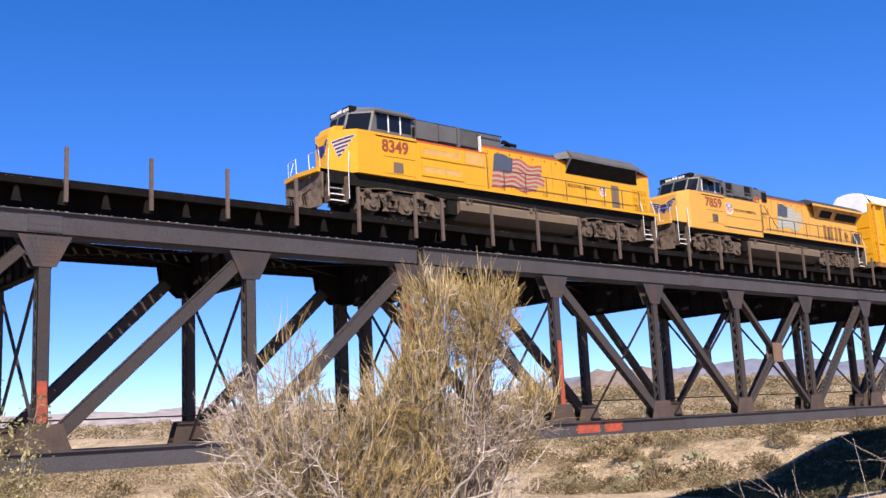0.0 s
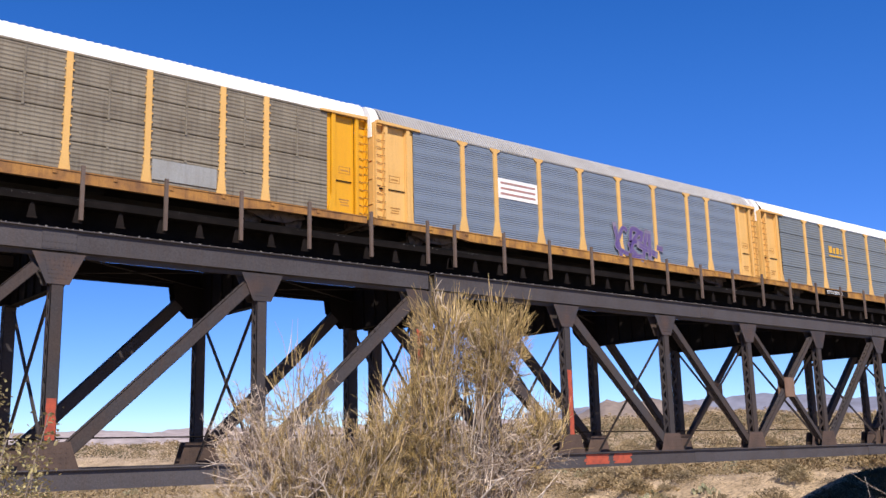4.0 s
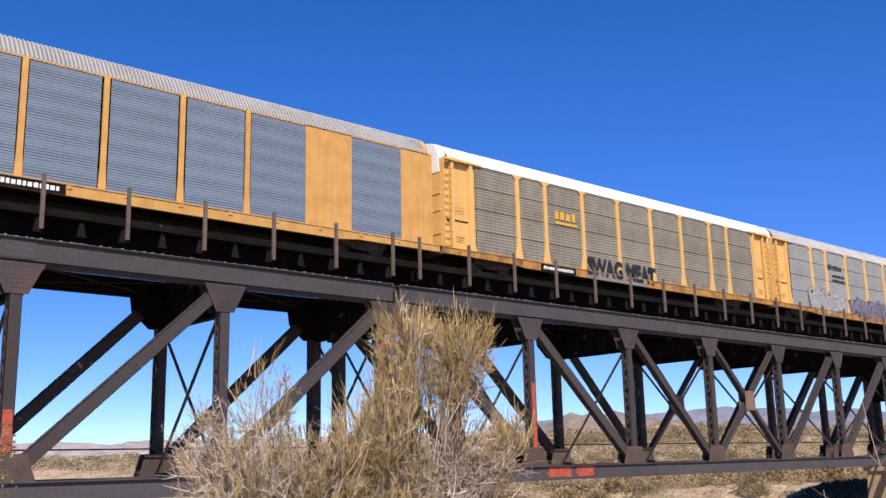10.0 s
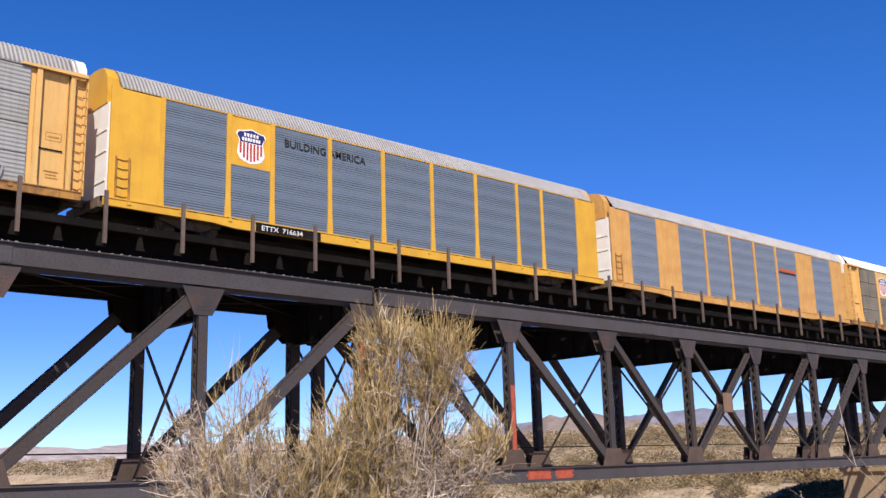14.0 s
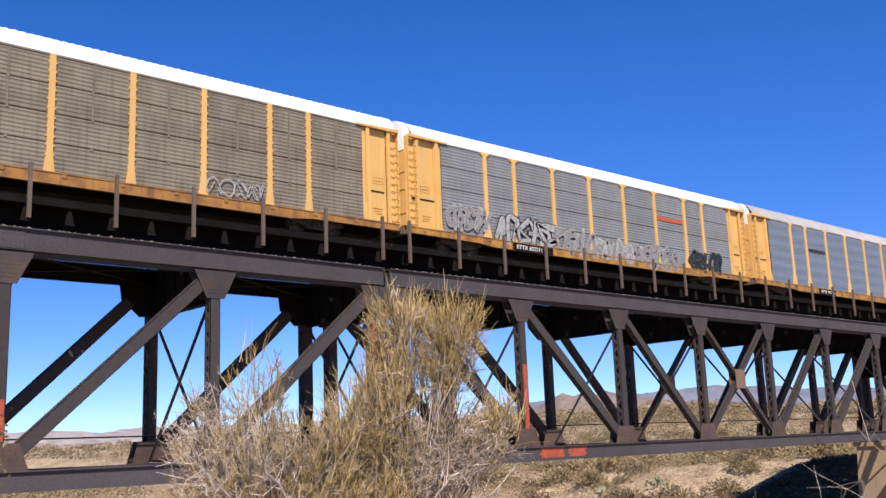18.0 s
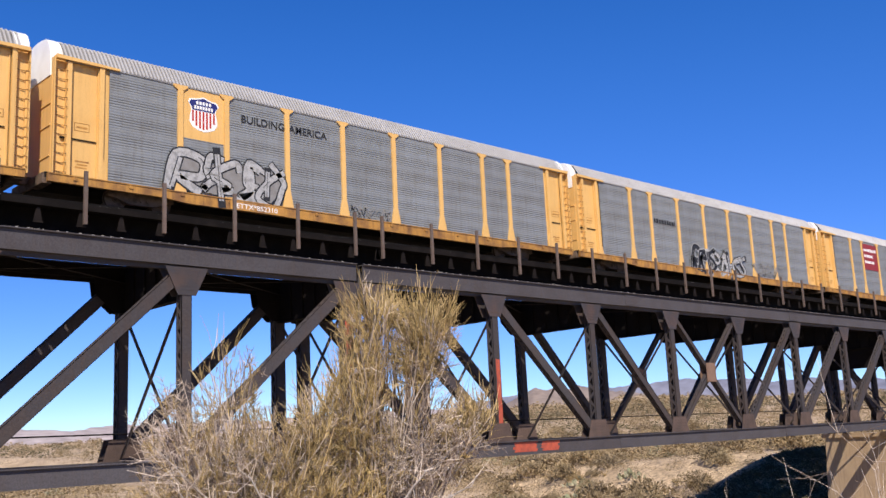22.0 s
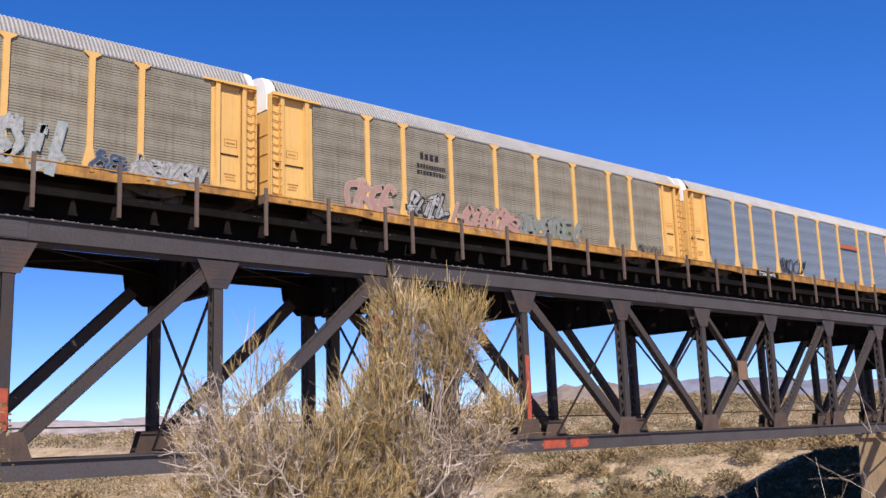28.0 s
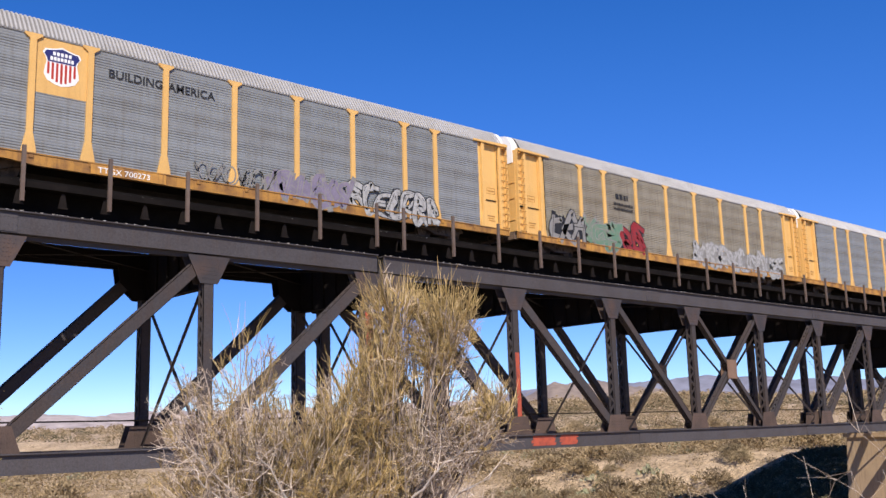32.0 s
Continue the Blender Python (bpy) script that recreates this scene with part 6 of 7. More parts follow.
    if rnd:
        prism(bm, [(-hw, 3.46), (-1.48, 4.14), (-1.48, 4.26), (-1.15, 4.64), (1.15, 4.64), (1.48, 4.26), (1.48, 4.14), (hw, 3.46)], r0 + 0.2, r1 - 0.5, "x")
        for p, q, k in ((r0 - 0.5, r0 + 0.2, 1), (r1 - 0.5, he, -1)):
            lo = [bm.verts.new((p if k > 0 else q, y, w)) for y, w in ((-hw, ht), (-0.8, ht + 0.3), (0.8, ht + 0.3), (hw, ht))]
            hi = [bm.verts.new((q if k > 0 else p, y, w)) for y, w in ((-1.3, ht + 0.1), (-1.1, 4.62), (1.1, 4.62), (1.3, ht + 0.1))]
            for j in range(3):
                bm.faces.new((lo[j], lo[j + 1], hi[j + 1], hi[j]))
        part("radiator", bm, LOCOGREY, th, "flared grey radiator housing")
        # black intake faces also carry the shade under the flared overhang
        for s in (-1, 1):
            bm = bmesh.new()
            v = [bm.verts.new(q) for q in ((r0 + 0.1, s * (hw + 0.025), 3.48), (r1 - 0.1, s * (hw + 0.025), 3.48), (r1 - 0.72, s * 1.49, 4.12), (r0 + 0.12, s * 1.49, 4.12))]
            bm.faces.new(v)
            part("intake_screen", bm, BLACK, th)
        for k in range(3):
            upright_louvre(th, 20.8, 22.1, 2.07 + 0.39 * k, 2.46 + 0.39 * k, -hw, 9, paint, paint, edge=0.035)
        slab(th, "access_door", 19.1, 19.7, 2.0, 3.25, TANK, -hw, 0.012)
        text_part("BUILDING AMERICA", 15.73, 2.80, 0.17, INK, th, -hw - 0.014, weight=0.006, squeeze=1.0)
        shield(th, 18.42, 2.58, 0.50, -hw - 0.01)
    else:
        prism(bm, [(-1.0, ht - 0.02), (-1.5, 4.24), (-1.5, 4.30), (-1.0, 4.60), (1.0, 4.60), (1.5, 4.30), (1.5, 4.24), (1.0, ht - 0.02)], r0, r1, "x")
        part("radiator", bm, DARKGREY, th, "overhanging radiator wings")
        for s in (-1, 1):
            part("wing_edge", bms((r0, r1, min(s * 1.44, s * 1.53), max(s * 1.44, s * 1.53), 4.10, 4.24)), paint, th)
            bm = bmesh.new()
            v = [bm.verts.new(q) for q in ((r0 + 0.9, s * (hw + 0.02), 3.40), (r1 - 0.3, s * (hw + 0.02), 3.40), (r1, s * 1.45, 4.11), (r0, s * 1.45, 4.11))]
            bm.faces.new(v)
            part("wing_soffit", bm, RUSTYEL, th, "darker yellow underside of the radiator wing")
            # black intakes, with the wing's shade in their colour
            for a, b in ((16.9, 18.35), (18.9, 21.7)):
                bm = bmesh.new()
                v = [bm.verts.new(q) for q in ((a, s * (hw + 0.10), 3.50), (b, s * (hw + 0.10), 3.50), (b, s * (hw + 0.36), 3.93), (a, s * (hw + 0.36), 3.93))]
                bm.faces.new(v)
                part("intake_screen", bm, BLACK, th)
        for a, b in ((17.55, 17.84), (18.4, 18.69), (19.0, 19.3), (19.52, 19.81)):
            slab(th, "louvre_door", a, b, 1.96, 3.06, RUSTBROWN, -hw, 0.03)
        slab(th, "door_frame", 17.92, 18.32, 1.98, 3.04, paint, -hw, 0.03)
        slab(th, "louvre_door", 17.98, 18.26, 2.06, 2.96, DUSTY, -hw, 0.04)
        for k in range(3):
            bm = bmesh.new()
            tube(bm, [(20.39 + 0.17 * math.cos(q), -hw - 0.05 - 0.02 * k, 2.62 - 0.12 * k + 0.17 * math.sin(q)) for q in [0.524 * j for j in range(13)]], 0.016, 5)
            part("hand_brake" if k == 0 else "chain_loop", bm, DARKRAIL, th)
        slab(th, "brake_box", 21.3, 21.9, 1.9, 2.75, DARKGREY, -hw, 0.25)
    for s in (-1, 1):       # walkway railing
        pts = []
        u = 10.85 if rnd else 10.3
        while u < L - 1.0:
            bm = bmesh.new()
            tube(bm, [(u, s * 1.46, 1.8), (u, s * 1.46, 2.90 if rnd else 2.77)], 0.022, 5)
            part("stanchion", bm, DARKRAIL, th)
            pts.append((u, s * 1.46, 2.90 if rnd else 2.77))
            u += 1.42
        rail_line(th, pts, DARKRAIL, 0.022)
    # horn, exhaust, roof clutter
    hu = 12.45 if rnd else 11.3
    bm = bmesh.new()
    for k in range(3 if rnd else 2):
        tube(bm, [(hu + 0.1, -0.3 + k * 0.17, ht + 0.60 + 0.05 * k), (hu - 0.35 + 0.1 * k, -0.3 + k * 0.17, ht + 0.64 + 0.06 * k)], 0.045, 8, 0.11)
    tube(bm, [(hu + 0.1, -0.05, ht + 0.64), (hu + 0.55, -0.2, ht + 0.60)], 0.045, 8, 0.10)
    box(bm, hu + 0.05, hu + 0.15, -0.15, 0.0, ht + 0.26, ht + 0.6)
    box(bm, hu - 0.05, hu + 0.28, -0.4, 0.2, ht + 0.54, ht + 0.62)
    part("horn", bm, BLACK, th)
    part("exhaust", bms((hu + 1.6, hu + 2.6, -0.4, 0.4, ht + 0.27, ht + 0.36)), DARKGREY, th)
    for k in range(5):
        part("lifting_lug", bms((hu + 0.6 + k * 0.7, hu + 0.7 + k * 0.7, -0.5, -0.46, ht + 0.27, ht + 0.36)), DARKGREY, th)
    for k in range(3):
        part("roof_antenna", bms((3.9 + 0.5 * k, 4.1 + 0.5 * k, -0.3, -0.1, ct, ct + 0.10)), WHITE if k == 1 else DARKGREY, th)
    # tank, boxes, trucks
    t0, t1 = (8.05, 16.0) if rnd else (8.04, 16.0)
    bm = bmesh.new()
    prof = [(-1.42, 1.04), (-1.34, 1.16), (1.34, 1.16), (1.42, 1.04), (1.42, 0.70), (0.9, 0.32), (-0.9, 0.32), (-1.42, 0.70)]
    prism(bm, prof, t0, t1, "x")
    part("fuel_tank", bm, TANK, th, "dusty tan fuel tank")
    for q in (0.35, 4.4):
        part("tank_fitting", bms((t0 + q, t0 + q + 0.16, -1.47, -1.42, 1.02, 1.24), (t0 + q + 0.3, t0 + q + 0.36, -1.46, -1.42, 1.05, 1.32)), DUSTY, th)
    for s in (-1, 1):
        rail_line(th, [(t0 - 0.1, s * 1.42, 1.25), (t0 + 0.3, s * 1.42, 1.28), (t1 - 1.5, s * 1.42, 1.18)], DUSTY, 0.03, "air_pipe")
        part("air_tank", bms((7.45, 8.0, min(s * 0.3, s * 1.25), max(s * 0.3, s * 1.25), 0.5, 1.25)), BLACK, th)
        part("battery_box", bms((5.55, 6.0, min(s * 1.0, s * 1.40), max(s * 1.0, s * 1.40), 0.95, 1.27)), DUSTY, th)
    loco_truck(th, 5.0)
    loco_truck(th, 18.4 if rnd else 18.4)
    return th


loco_a = locomotive("round", "yellow diesel locomotive with grey cab and painted flag", "8349")
loco_b = locomotive("square", "yellow diesel locomotive with faded flag and winged radiators", "7859")

# ---- how the train runs ----
LEAD, SECOND, FIRST_CAR, PITCH = 20.6, 43.6, 66.1, 28.57
TRAIN = [(loco_a, LEAD), (loco_b, SECOND)] + [(c, FIRST_CAR + PITCH * i + d) for i, (c, d) in enumerate(cars)]


def travelled(t):
    """Metres that the train has run since the start: steady, easing a little at the end."""
    s = t / 16
    return 288.505 * s - 2.260 * s ** 2 + 2.8295 * s ** 3 - 1.0022 * s ** 4


def motions():
    times = [0, 1 / 30, 2 / 30, 0.1, 0.5] + list(range(1, 32)) + [31.5, 31.9, 32 - 2 / 30, 32 - 1 / 30, 32]
    for th, x in TRAIN:
        walk(th, [(t, pose(x - travelled(round(t * FPS) / FPS), YC, RAILTOP)) for t in times])
        for o in th.children_recursive:      # the wheelsets roll on the rail
            if o.name.startswith("wheelset"):
                u, r = o.location.x, o.location.z
                walk(o, [(k / FPS, pose(u, 0, r, 0, -math.degrees(travelled(k / FPS) / r) % 360, 0)) for k in range(32 * FPS + 1)])


# ---- plants ----
def leaf_mat(name, cols, rough=0.8, trans=0.0):
    """Stems or leaves: each loose piece takes its own tone."""
    m = bpy.data.materials.new(name)
    m.use_nodes = True
    n, l = m.node_tree.nodes, m.node_tree.links
    b = n["Principled BSDF"]
    b.inputs["Roughness"].default_value = rough
    g = n.new("ShaderNodeNewGeometry")
    r = n.new("ShaderNodeValToRGB")
    el = r.color_ramp.elements
    while len(el) < len(cols):
        el.new(0.5)
    for i, c in enumerate(cols):
        el[i].position, el[i].color = i / (len(cols) - 1), (*[q * 0.76 for q in c], 1)
    l.new(g.outputs["Random Per Island"], r.inputs[0])
    nz = n.new("ShaderNodeTexNoise")
    nz.inputs["Scale"].default_value = 1.7
    tc = n.new("ShaderNodeTexCoord")
    l.new(tc.outputs["Object"], nz.inputs["Vector"])
    mr = n.new("ShaderNodeMapRange")
    mr.inputs["From Min"].default_value, mr.inputs["From Max"].default_value = 0.3, 0.7
    mr.inputs["To Min"].default_value, mr.inputs["To Max"].default_value = 0.75, 1.2
    l.new(nz.outputs[0], mr.inputs["Value"])
    h = n.new("ShaderNodeHueSaturation")
    l.new(mr.outputs[0], h.inputs["Value"])
    l.new(r.outputs[0], h.inputs["Color"])
    l.new(h.outputs[0], b.inputs["Base Color"])
    return m


OLIVE = leaf_mat("olive_stems", [(0.10, 0.068, 0.028), (0.52, 0.37, 0.145), (0.19, 0.136, 0.050), (0.92, 0.68, 0.35), (0.32, 0.228, 0.076), (0.62, 0.45, 0.17), (0.11, 0.072, 0.032)])
DEADTWIG = leaf_mat("grey_dead_twigs", [(0.12, 0.082, 0.06), (0.55, 0.44, 0.34), (0.17, 0.118, 0.085), (1.0, 0.86, 0.72), (0.32, 0.235, 0.17), (0.75, 0.62, 0.50), (0.12, 0.084, 0.06)])
BARK = mat("pale_bark", (0.36, 0.29, 0.23), 0.85, 0, (0.20, 0.15, 0.12), 6, 0.7, 60, 0.25, 0.4)
DEADLIMB = mat("bleached_limb", (0.56, 0.50, 0.44), 0.85, 0, (0.36, 0.30, 0.25), 6, 0.6, 60, 0.2, 0.3)
GREENLEAF = leaf_mat("olive_leaves", [(0.26, 0.23, 0.10), (0.46, 0.39, 0.18), (0.34, 0.30, 0.13), (0.56, 0.47, 0.25)])
SCRUB = leaf_mat("desert_scrub", [(0.23, 0.172, 0.09), (0.34, 0.25, 0.135), (0.44, 0.325, 0.185), (0.28, 0.208, 0.11)])
SCRUBG = leaf_mat("grey_scrub", [(0.28, 0.215, 0.125), (0.38, 0.29, 0.17), (0.24, 0.19, 0.105), (0.46, 0.35, 0.21)])
# also dark enough to blacken the bridge's shadow on the bank
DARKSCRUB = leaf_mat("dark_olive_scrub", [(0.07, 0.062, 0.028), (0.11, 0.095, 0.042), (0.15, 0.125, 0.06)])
STRAW = leaf_mat("dry_grass", [(0.40, 0.29, 0.14), (0.50, 0.37, 0.19), (0.33, 0.25, 0.12), (0.44, 0.33, 0.17)])
CACTUS = leaf_mat("cactus_pads", [(0.24, 0.25, 0.14), (0.34, 0.33, 0.20), (0.42, 0.39, 0.26), (0.28, 0.28, 0.17)])


class Strands:
    """Many thin tapering stems gathered into one mesh."""

    def __init__(self):
        self.v, self.f = [], []

    def add(self, pts, r0, r1, n=3):
        base = len(self.v)
        m = len(pts)
        for i, p in enumerate(pts):
            d = (pts[min(i + 1, m - 1)] - pts[max(i - 1, 0)]).normalized()
            u = d.orthogonal().normalized()
            w = d.cross(u)
            r = r0 + (r1 - r0) * i / (m - 1)
            for k in range(n):
                a = 6.2832 * k / n
                self.v.append(p + (u * math.cos(a) + w * math.sin(a)) * r)
        for i in range(m - 1):
            for k in range(n):
                a, b = base + i * n + k, base + i * n + (k + 1) % n
                self.f.append((a, b, b + n, a + n))

    def leaf(self, p, d, up, ln, wd):
        base = len(self.v)
        s = d.cross(up).normalized() * wd / 2
        fold = up * wd * 0.18
        self.v += [p, p + d * ln * 0.35 + s + fold, p + d * ln * 0.75 + s * 0.8 + fold, p + d * ln, p + d * ln * 0.75 - s * 0.8 + fold, p + d * ln * 0.35 - s + fold, p + d * ln * 0.5]
        b = base
        self.f += [(b, b + 1, b + 6), (b + 1, b + 2, b + 6), (b + 2, b + 3, b + 6), (b + 3, b + 4, b + 6), (b + 4, b + 5, b + 6), (b + 5, b, b + 6)]

    def put(self, name, material, parent, label=""):
        me = bpy.data.meshes.new(name)
        me.from_pydata([tuple(q) for q in self.v], [], self.f)
        me.materials.append(material)
        return tagged(part(name, me, material, parent, label), kind="stuff")


def big_shrub():
    """The broom-like shrub before the bridge: bent grey limbs and thousands of upright stems."""
    rg = random.Random(5)
    az = radians(40.9)
    dist = 8.5
    right = Vector((math.cos(az), -math.sin(az), 0))
    ahead = Vector((math.sin(az), math.cos(az), 0))
    at = ahead * dist - right * 0.25
    base = Vector((at.x, at.y, ground_z(at.x, at.y) - 0.05))
    th = thing("broom_shrub", "large straw-olive broom shrub with grey dead twigs", "shrub", loc=base)
    lobes = [  # centre across, height; half sizes across, up; branches; share of grey twigs; rise of the tips; where the twigs begin
        (0.50, 2.56, 0.24, 0.22, 95, 0.08, 1.0, 0.84), (0.06, 2.66, 0.20, 0.17, 70, 0.10, 1.0, 0.84), (-0.12, 2.08, 0.19, 0.54, 170, 0.16, 1.0, 0.50),
        (0.44, 1.80, 0.32, 0.36, 40, 0.88, 0.5, 0.62), (0.90, 1.74, 0.18, 0.24, 34, 0.25, 0.8, 0.80), (0.66, 1.54, 0.34, 0.16, 30, 0.92, 0.3, 0.75),
        (-0.66, 1.60, 0.40, 0.44, 150, 0.20, 1.0, 0.45), (-0.40, 1.96, 0.18, 0.28, 42, 0.20, 1.0, 0.7), (-0.46, 1.22, 0.44, 0.36, 125, 0.22, 0.9, 0.36),
        (-1.36, 1.60, 0.52, 0.42, 110, 0.70, 0.6, 0.45), (-1.24, 2.20, 0.22, 0.40, 36, 0.35, 1.1, 0.7), (-1.70, 1.90, 0.20, 0.34, 28, 0.85, 0.7, 0.7),
        (-1.58, 1.18, 0.44, 0.34, 110, 0.20, 0.9, 0.36), (-0.28, 1.12, 0.20, 0.38, 60, 0.30, 0.8, 0.36)]
    limb_i = 0

    def jit(s):
        return Vector((rg.gauss(0, s), rg.gauss(0, s), rg.gauss(0, s)))

    for li, (cr, cz, hr, hz, cnt, grey, rise, low) in enumerate(lobes):
        G, Dd = Strands(), Strands()
        for _ in range(cnt):
            a, q = rg.uniform(0, 6.283), rg.random() ** 0.55
            er, ed, ez = cr + hr * q * math.cos(a), rg.uniform(-0.8, 0.8) * min(0.55, hr * 1.5), cz + hz * q * math.sin(a) * 0.85
            end = right * er + ahead * ed + Vector((0, 0, ez))
            st = right * ((-0.05 if cr > -0.2 else -0.9) + rg.uniform(-0.22, 0.22)) + ahead * rg.uniform(-0.2, 0.2)
            mid = st * 0.45 + end * 0.55 + Vector((0, 0, -0.22 * ez * rg.random())) + right * rg.uniform(-0.12, 0.12)
            if cr > 0.3:
                mid = right * (0.10 + 0.25 * er) + ahead * ed * 0.4 + Vector((0, 0, rg.uniform(0.95, 1.35)))
            pts = []
            for i in range(10):
                t = i / 9
                pts.append(st * (1 - t) ** 2 + mid * 2 * t * (1 - t) + end * t * t + jit(0.03) + right * 0.05 * math.sin(7 * t + a))
            if _ % 9 == 0 and limb_i < 60:
                S = Strands()
                S.add(pts, rg.uniform(0.012, 0.024), 0.005, 6)
                part("limb", mesh_strands(S, BARK), BARK, th)
                limb_i += 1
            else:
                first = 6 if cr > 0 and rg.random() < 0.75 else 0      # most fork off high up
                (Dd if rg.random() < 0.7 else G).add(pts[first:], rg.uniform(0.005, 0.009) if not first else 0.005, 0.0025, 4)
            hub = right * cr + Vector((0, 0, cz - hz * 0.5))
            for b in range(rg.randint(3, 5) if li in (0, 1, 10) else rg.randint(6, 9)):
                t = rg.uniform(low, 1.0)
                j = min(8, int(t * 9))
                p = pts[j].lerp(pts[j + 1], t * 9 - j)
                gy = rg.random() < grey
                out = (p - hub).normalized()
                d = (Vector((0, 0, rg.uniform(0.35, 0.8) * rise if not gy else rg.uniform(-0.1, 0.6))) + out * rg.uniform(0.3, 0.9) + jit(0.28 if not gy else 0.55)).normalized()
                ln = rg.uniform(0.07, 0.19)
                p1 = p + d * ln * 0.55 + jit(0.016)
                p2 = p + d * ln + jit(0.020) + Vector((0, 0, 0.03))
                dst = Dd if gy else G
                dst.add([p, p1, p2], rg.uniform(0.0020, 0.0036), 0.0012, 3)
                for k in range(rg.randint(7, 11)):
                    f = rg.uniform(0.05, 0.95)
                    o = p.lerp(p1, f * 2) if f < 0.5 else p1.lerp(p2, f * 2 - 1)
                    dd = (d * 0.9 + Vector((0, 0, 0.35 if not gy else 0.05)) + jit(0.40 if not gy else 0.6)).normalized()
                    l2 = rg.uniform(0.04, 0.12)
                    dst.add([o, o + dd * l2 * 0.5 + jit(0.006), o + dd * l2], rg.uniform(0.0015, 0.0029), 0.0009, 3)
            if li in (0, 1, 2, 4, 7, 10):        # long shoots that stand out of the crown
                for k in range(rg.choice((1, 2, 2, 3)) if li < 2 else rg.choice((0, 1, 1, 2))):
                    d = ((end - hub).normalized() * 0.8 + Vector((0, 0, 0.7)) + jit(0.16)).normalized()
                    ln = rg.uniform(0.10, 0.36)
                    G.add([end - d * 0.06, end + d * ln * 0.5 + jit(0.012), end + d * ln + jit(0.02)], 0.0030, 0.0011, 3)
        G.put("broom_foliage", OLIVE, th)
        Dd.put("dead_brush", DEADTWIG, th)
    # the leaning dark trunk
    S = Strands()
    S.add([Vector((0, 0, 0)) - right * 0.02, right * 0.02 + Vector((0, 0, 0.5)), right * 0.02 + Vector((0, 0, 0.95)), right * 0.14 + Vector((0, 0, 1.3)), right * 0.18 + Vector((0, 0, 1.75))], 0.05, 0.02, 8)
    S.add([right * 0.05 + Vector((0, 0, 1.0)), right * 0.3 + Vector((0, 0, 1.32)), right * 0.42 + Vector((0, 0, 1.7)), right * 0.5 + Vector((0, 0, 2.3))], 0.025, 0.012, 6)
    part("trunk", mesh_strands(S, BARK), BARK, th, "leaning grey-brown trunk")
    # pale dead limbs that sweep outwards low in the shrub
    for sx, reach, z0, z1 in ((-0.75, -0.75, 0.75, 1.35), (-0.7, -0.95, 0.8, 1.12), (-0.6, -0.45, 0.7, 1.5), (-0.9, -0.8, 0.9, 1.65), (0.12, 0.62, 0.98, 1.06), (0.15, 0.70, 0.98, 1.30), (0.12, 0.55, 1.0, 1.55)):
        back = -ahead * rg.uniform(0.45, 0.7)
        a, b = right * sx + Vector((0, 0, z0)) + back * 0.6, right * (sx + reach) + Vector((0, 0, z1)) + back
        mid = a.lerp(b, 0.55) + Vector((0, 0, -0.12 if abs(reach) > 0.6 else 0.08))
        root = right * (sx * 0.8) + Vector((0, 0, 0.0))
        pts = [root] + [a * (1 - t) ** 2 + mid * 2 * t * (1 - t) + b * t * t + jit(0.012) for t in [k / 9 for k in range(10)]]
        S = Strands()
        S.add(pts, 0.015, 0.004, 6)
        part("limb", mesh_strands(S, DEADLIMB), DEADLIMB, th, "pale bare limb")
        S = Strands()
        for k in range(26 if reach < 0 else 16):
            j = rg.randint(3, 9)
            p = pts[j].lerp(pts[j + 1], rg.random())
            d = (right * reach * 0.6 + Vector((0, 0, rg.uniform(-0.2, 0.8))) + jit(0.4)).normalized()
            ln = rg.uniform(0.12, 0.4)
            q1 = p + d * ln * 0.5 + jit(0.03)
            S.add([p, q1, p + d * ln + jit(0.03)], 0.0045, 0.0015, 3)
            for w in range(3):
                S.add([q1, q1 + (d + jit(0.7)).normalized() * rg.uniform(0.06, 0.18)], 0.0028, 0.001, 3)
        S.put("dead_brush", DEADTWIG, th)


def mesh_strands(S, m):
    me = bpy.data.meshes.new("limb")
    me.from_pydata([tuple(q) for q in S.v], [], S.f)
    me.materials.append(m)
    return me


big_shrub()


def wooden_post():
    """A short squared post, split along the grain, behind the shrub."""
    wood = mat("tan_weathered_timber", (0.62, 0.36, 0.19), 0.85, 0, (0.40, 0.23, 0.13), 5, 0.7, 45, 0.25, 0.4, 0, (0.26, 0.15, 0.09), 0.5)
    az, dist = radians(40.55), 9.7
    x, y = dist * math.sin(az), dist * math.cos(az)
    th = thing("wooden_post", "short tan weathered timber post behind the shrub", "post", loc=(x, y, ground_z(x, y) - 0.05))
    bm = bmesh.new()
    m = pose(0, 0, 0, 2, 3, -31)
    lo = [(-0.12, -0.12), (0.02, -0.13), (0.12, -0.11), (0.12, 0.12), (-0.12, 0.12)]
    A = [bm.verts.new(m @ Vector((a, b, 0))) for a, b in lo]
    B = [bm.verts.new(m @ Vector((a * 0.96, b * 0.96, 1.22 + 0.25 * a - 0.05 * b))) for a, b in lo]
    for i in range(5):
        bm.faces.new((A[i], A[(i + 1) % 5], B[(i + 1) % 5], B[i]))
    bm.faces.new(B)
    bm.faces.new(A[::-1])
    part("timber", bm, wood, th)


wooden_post()


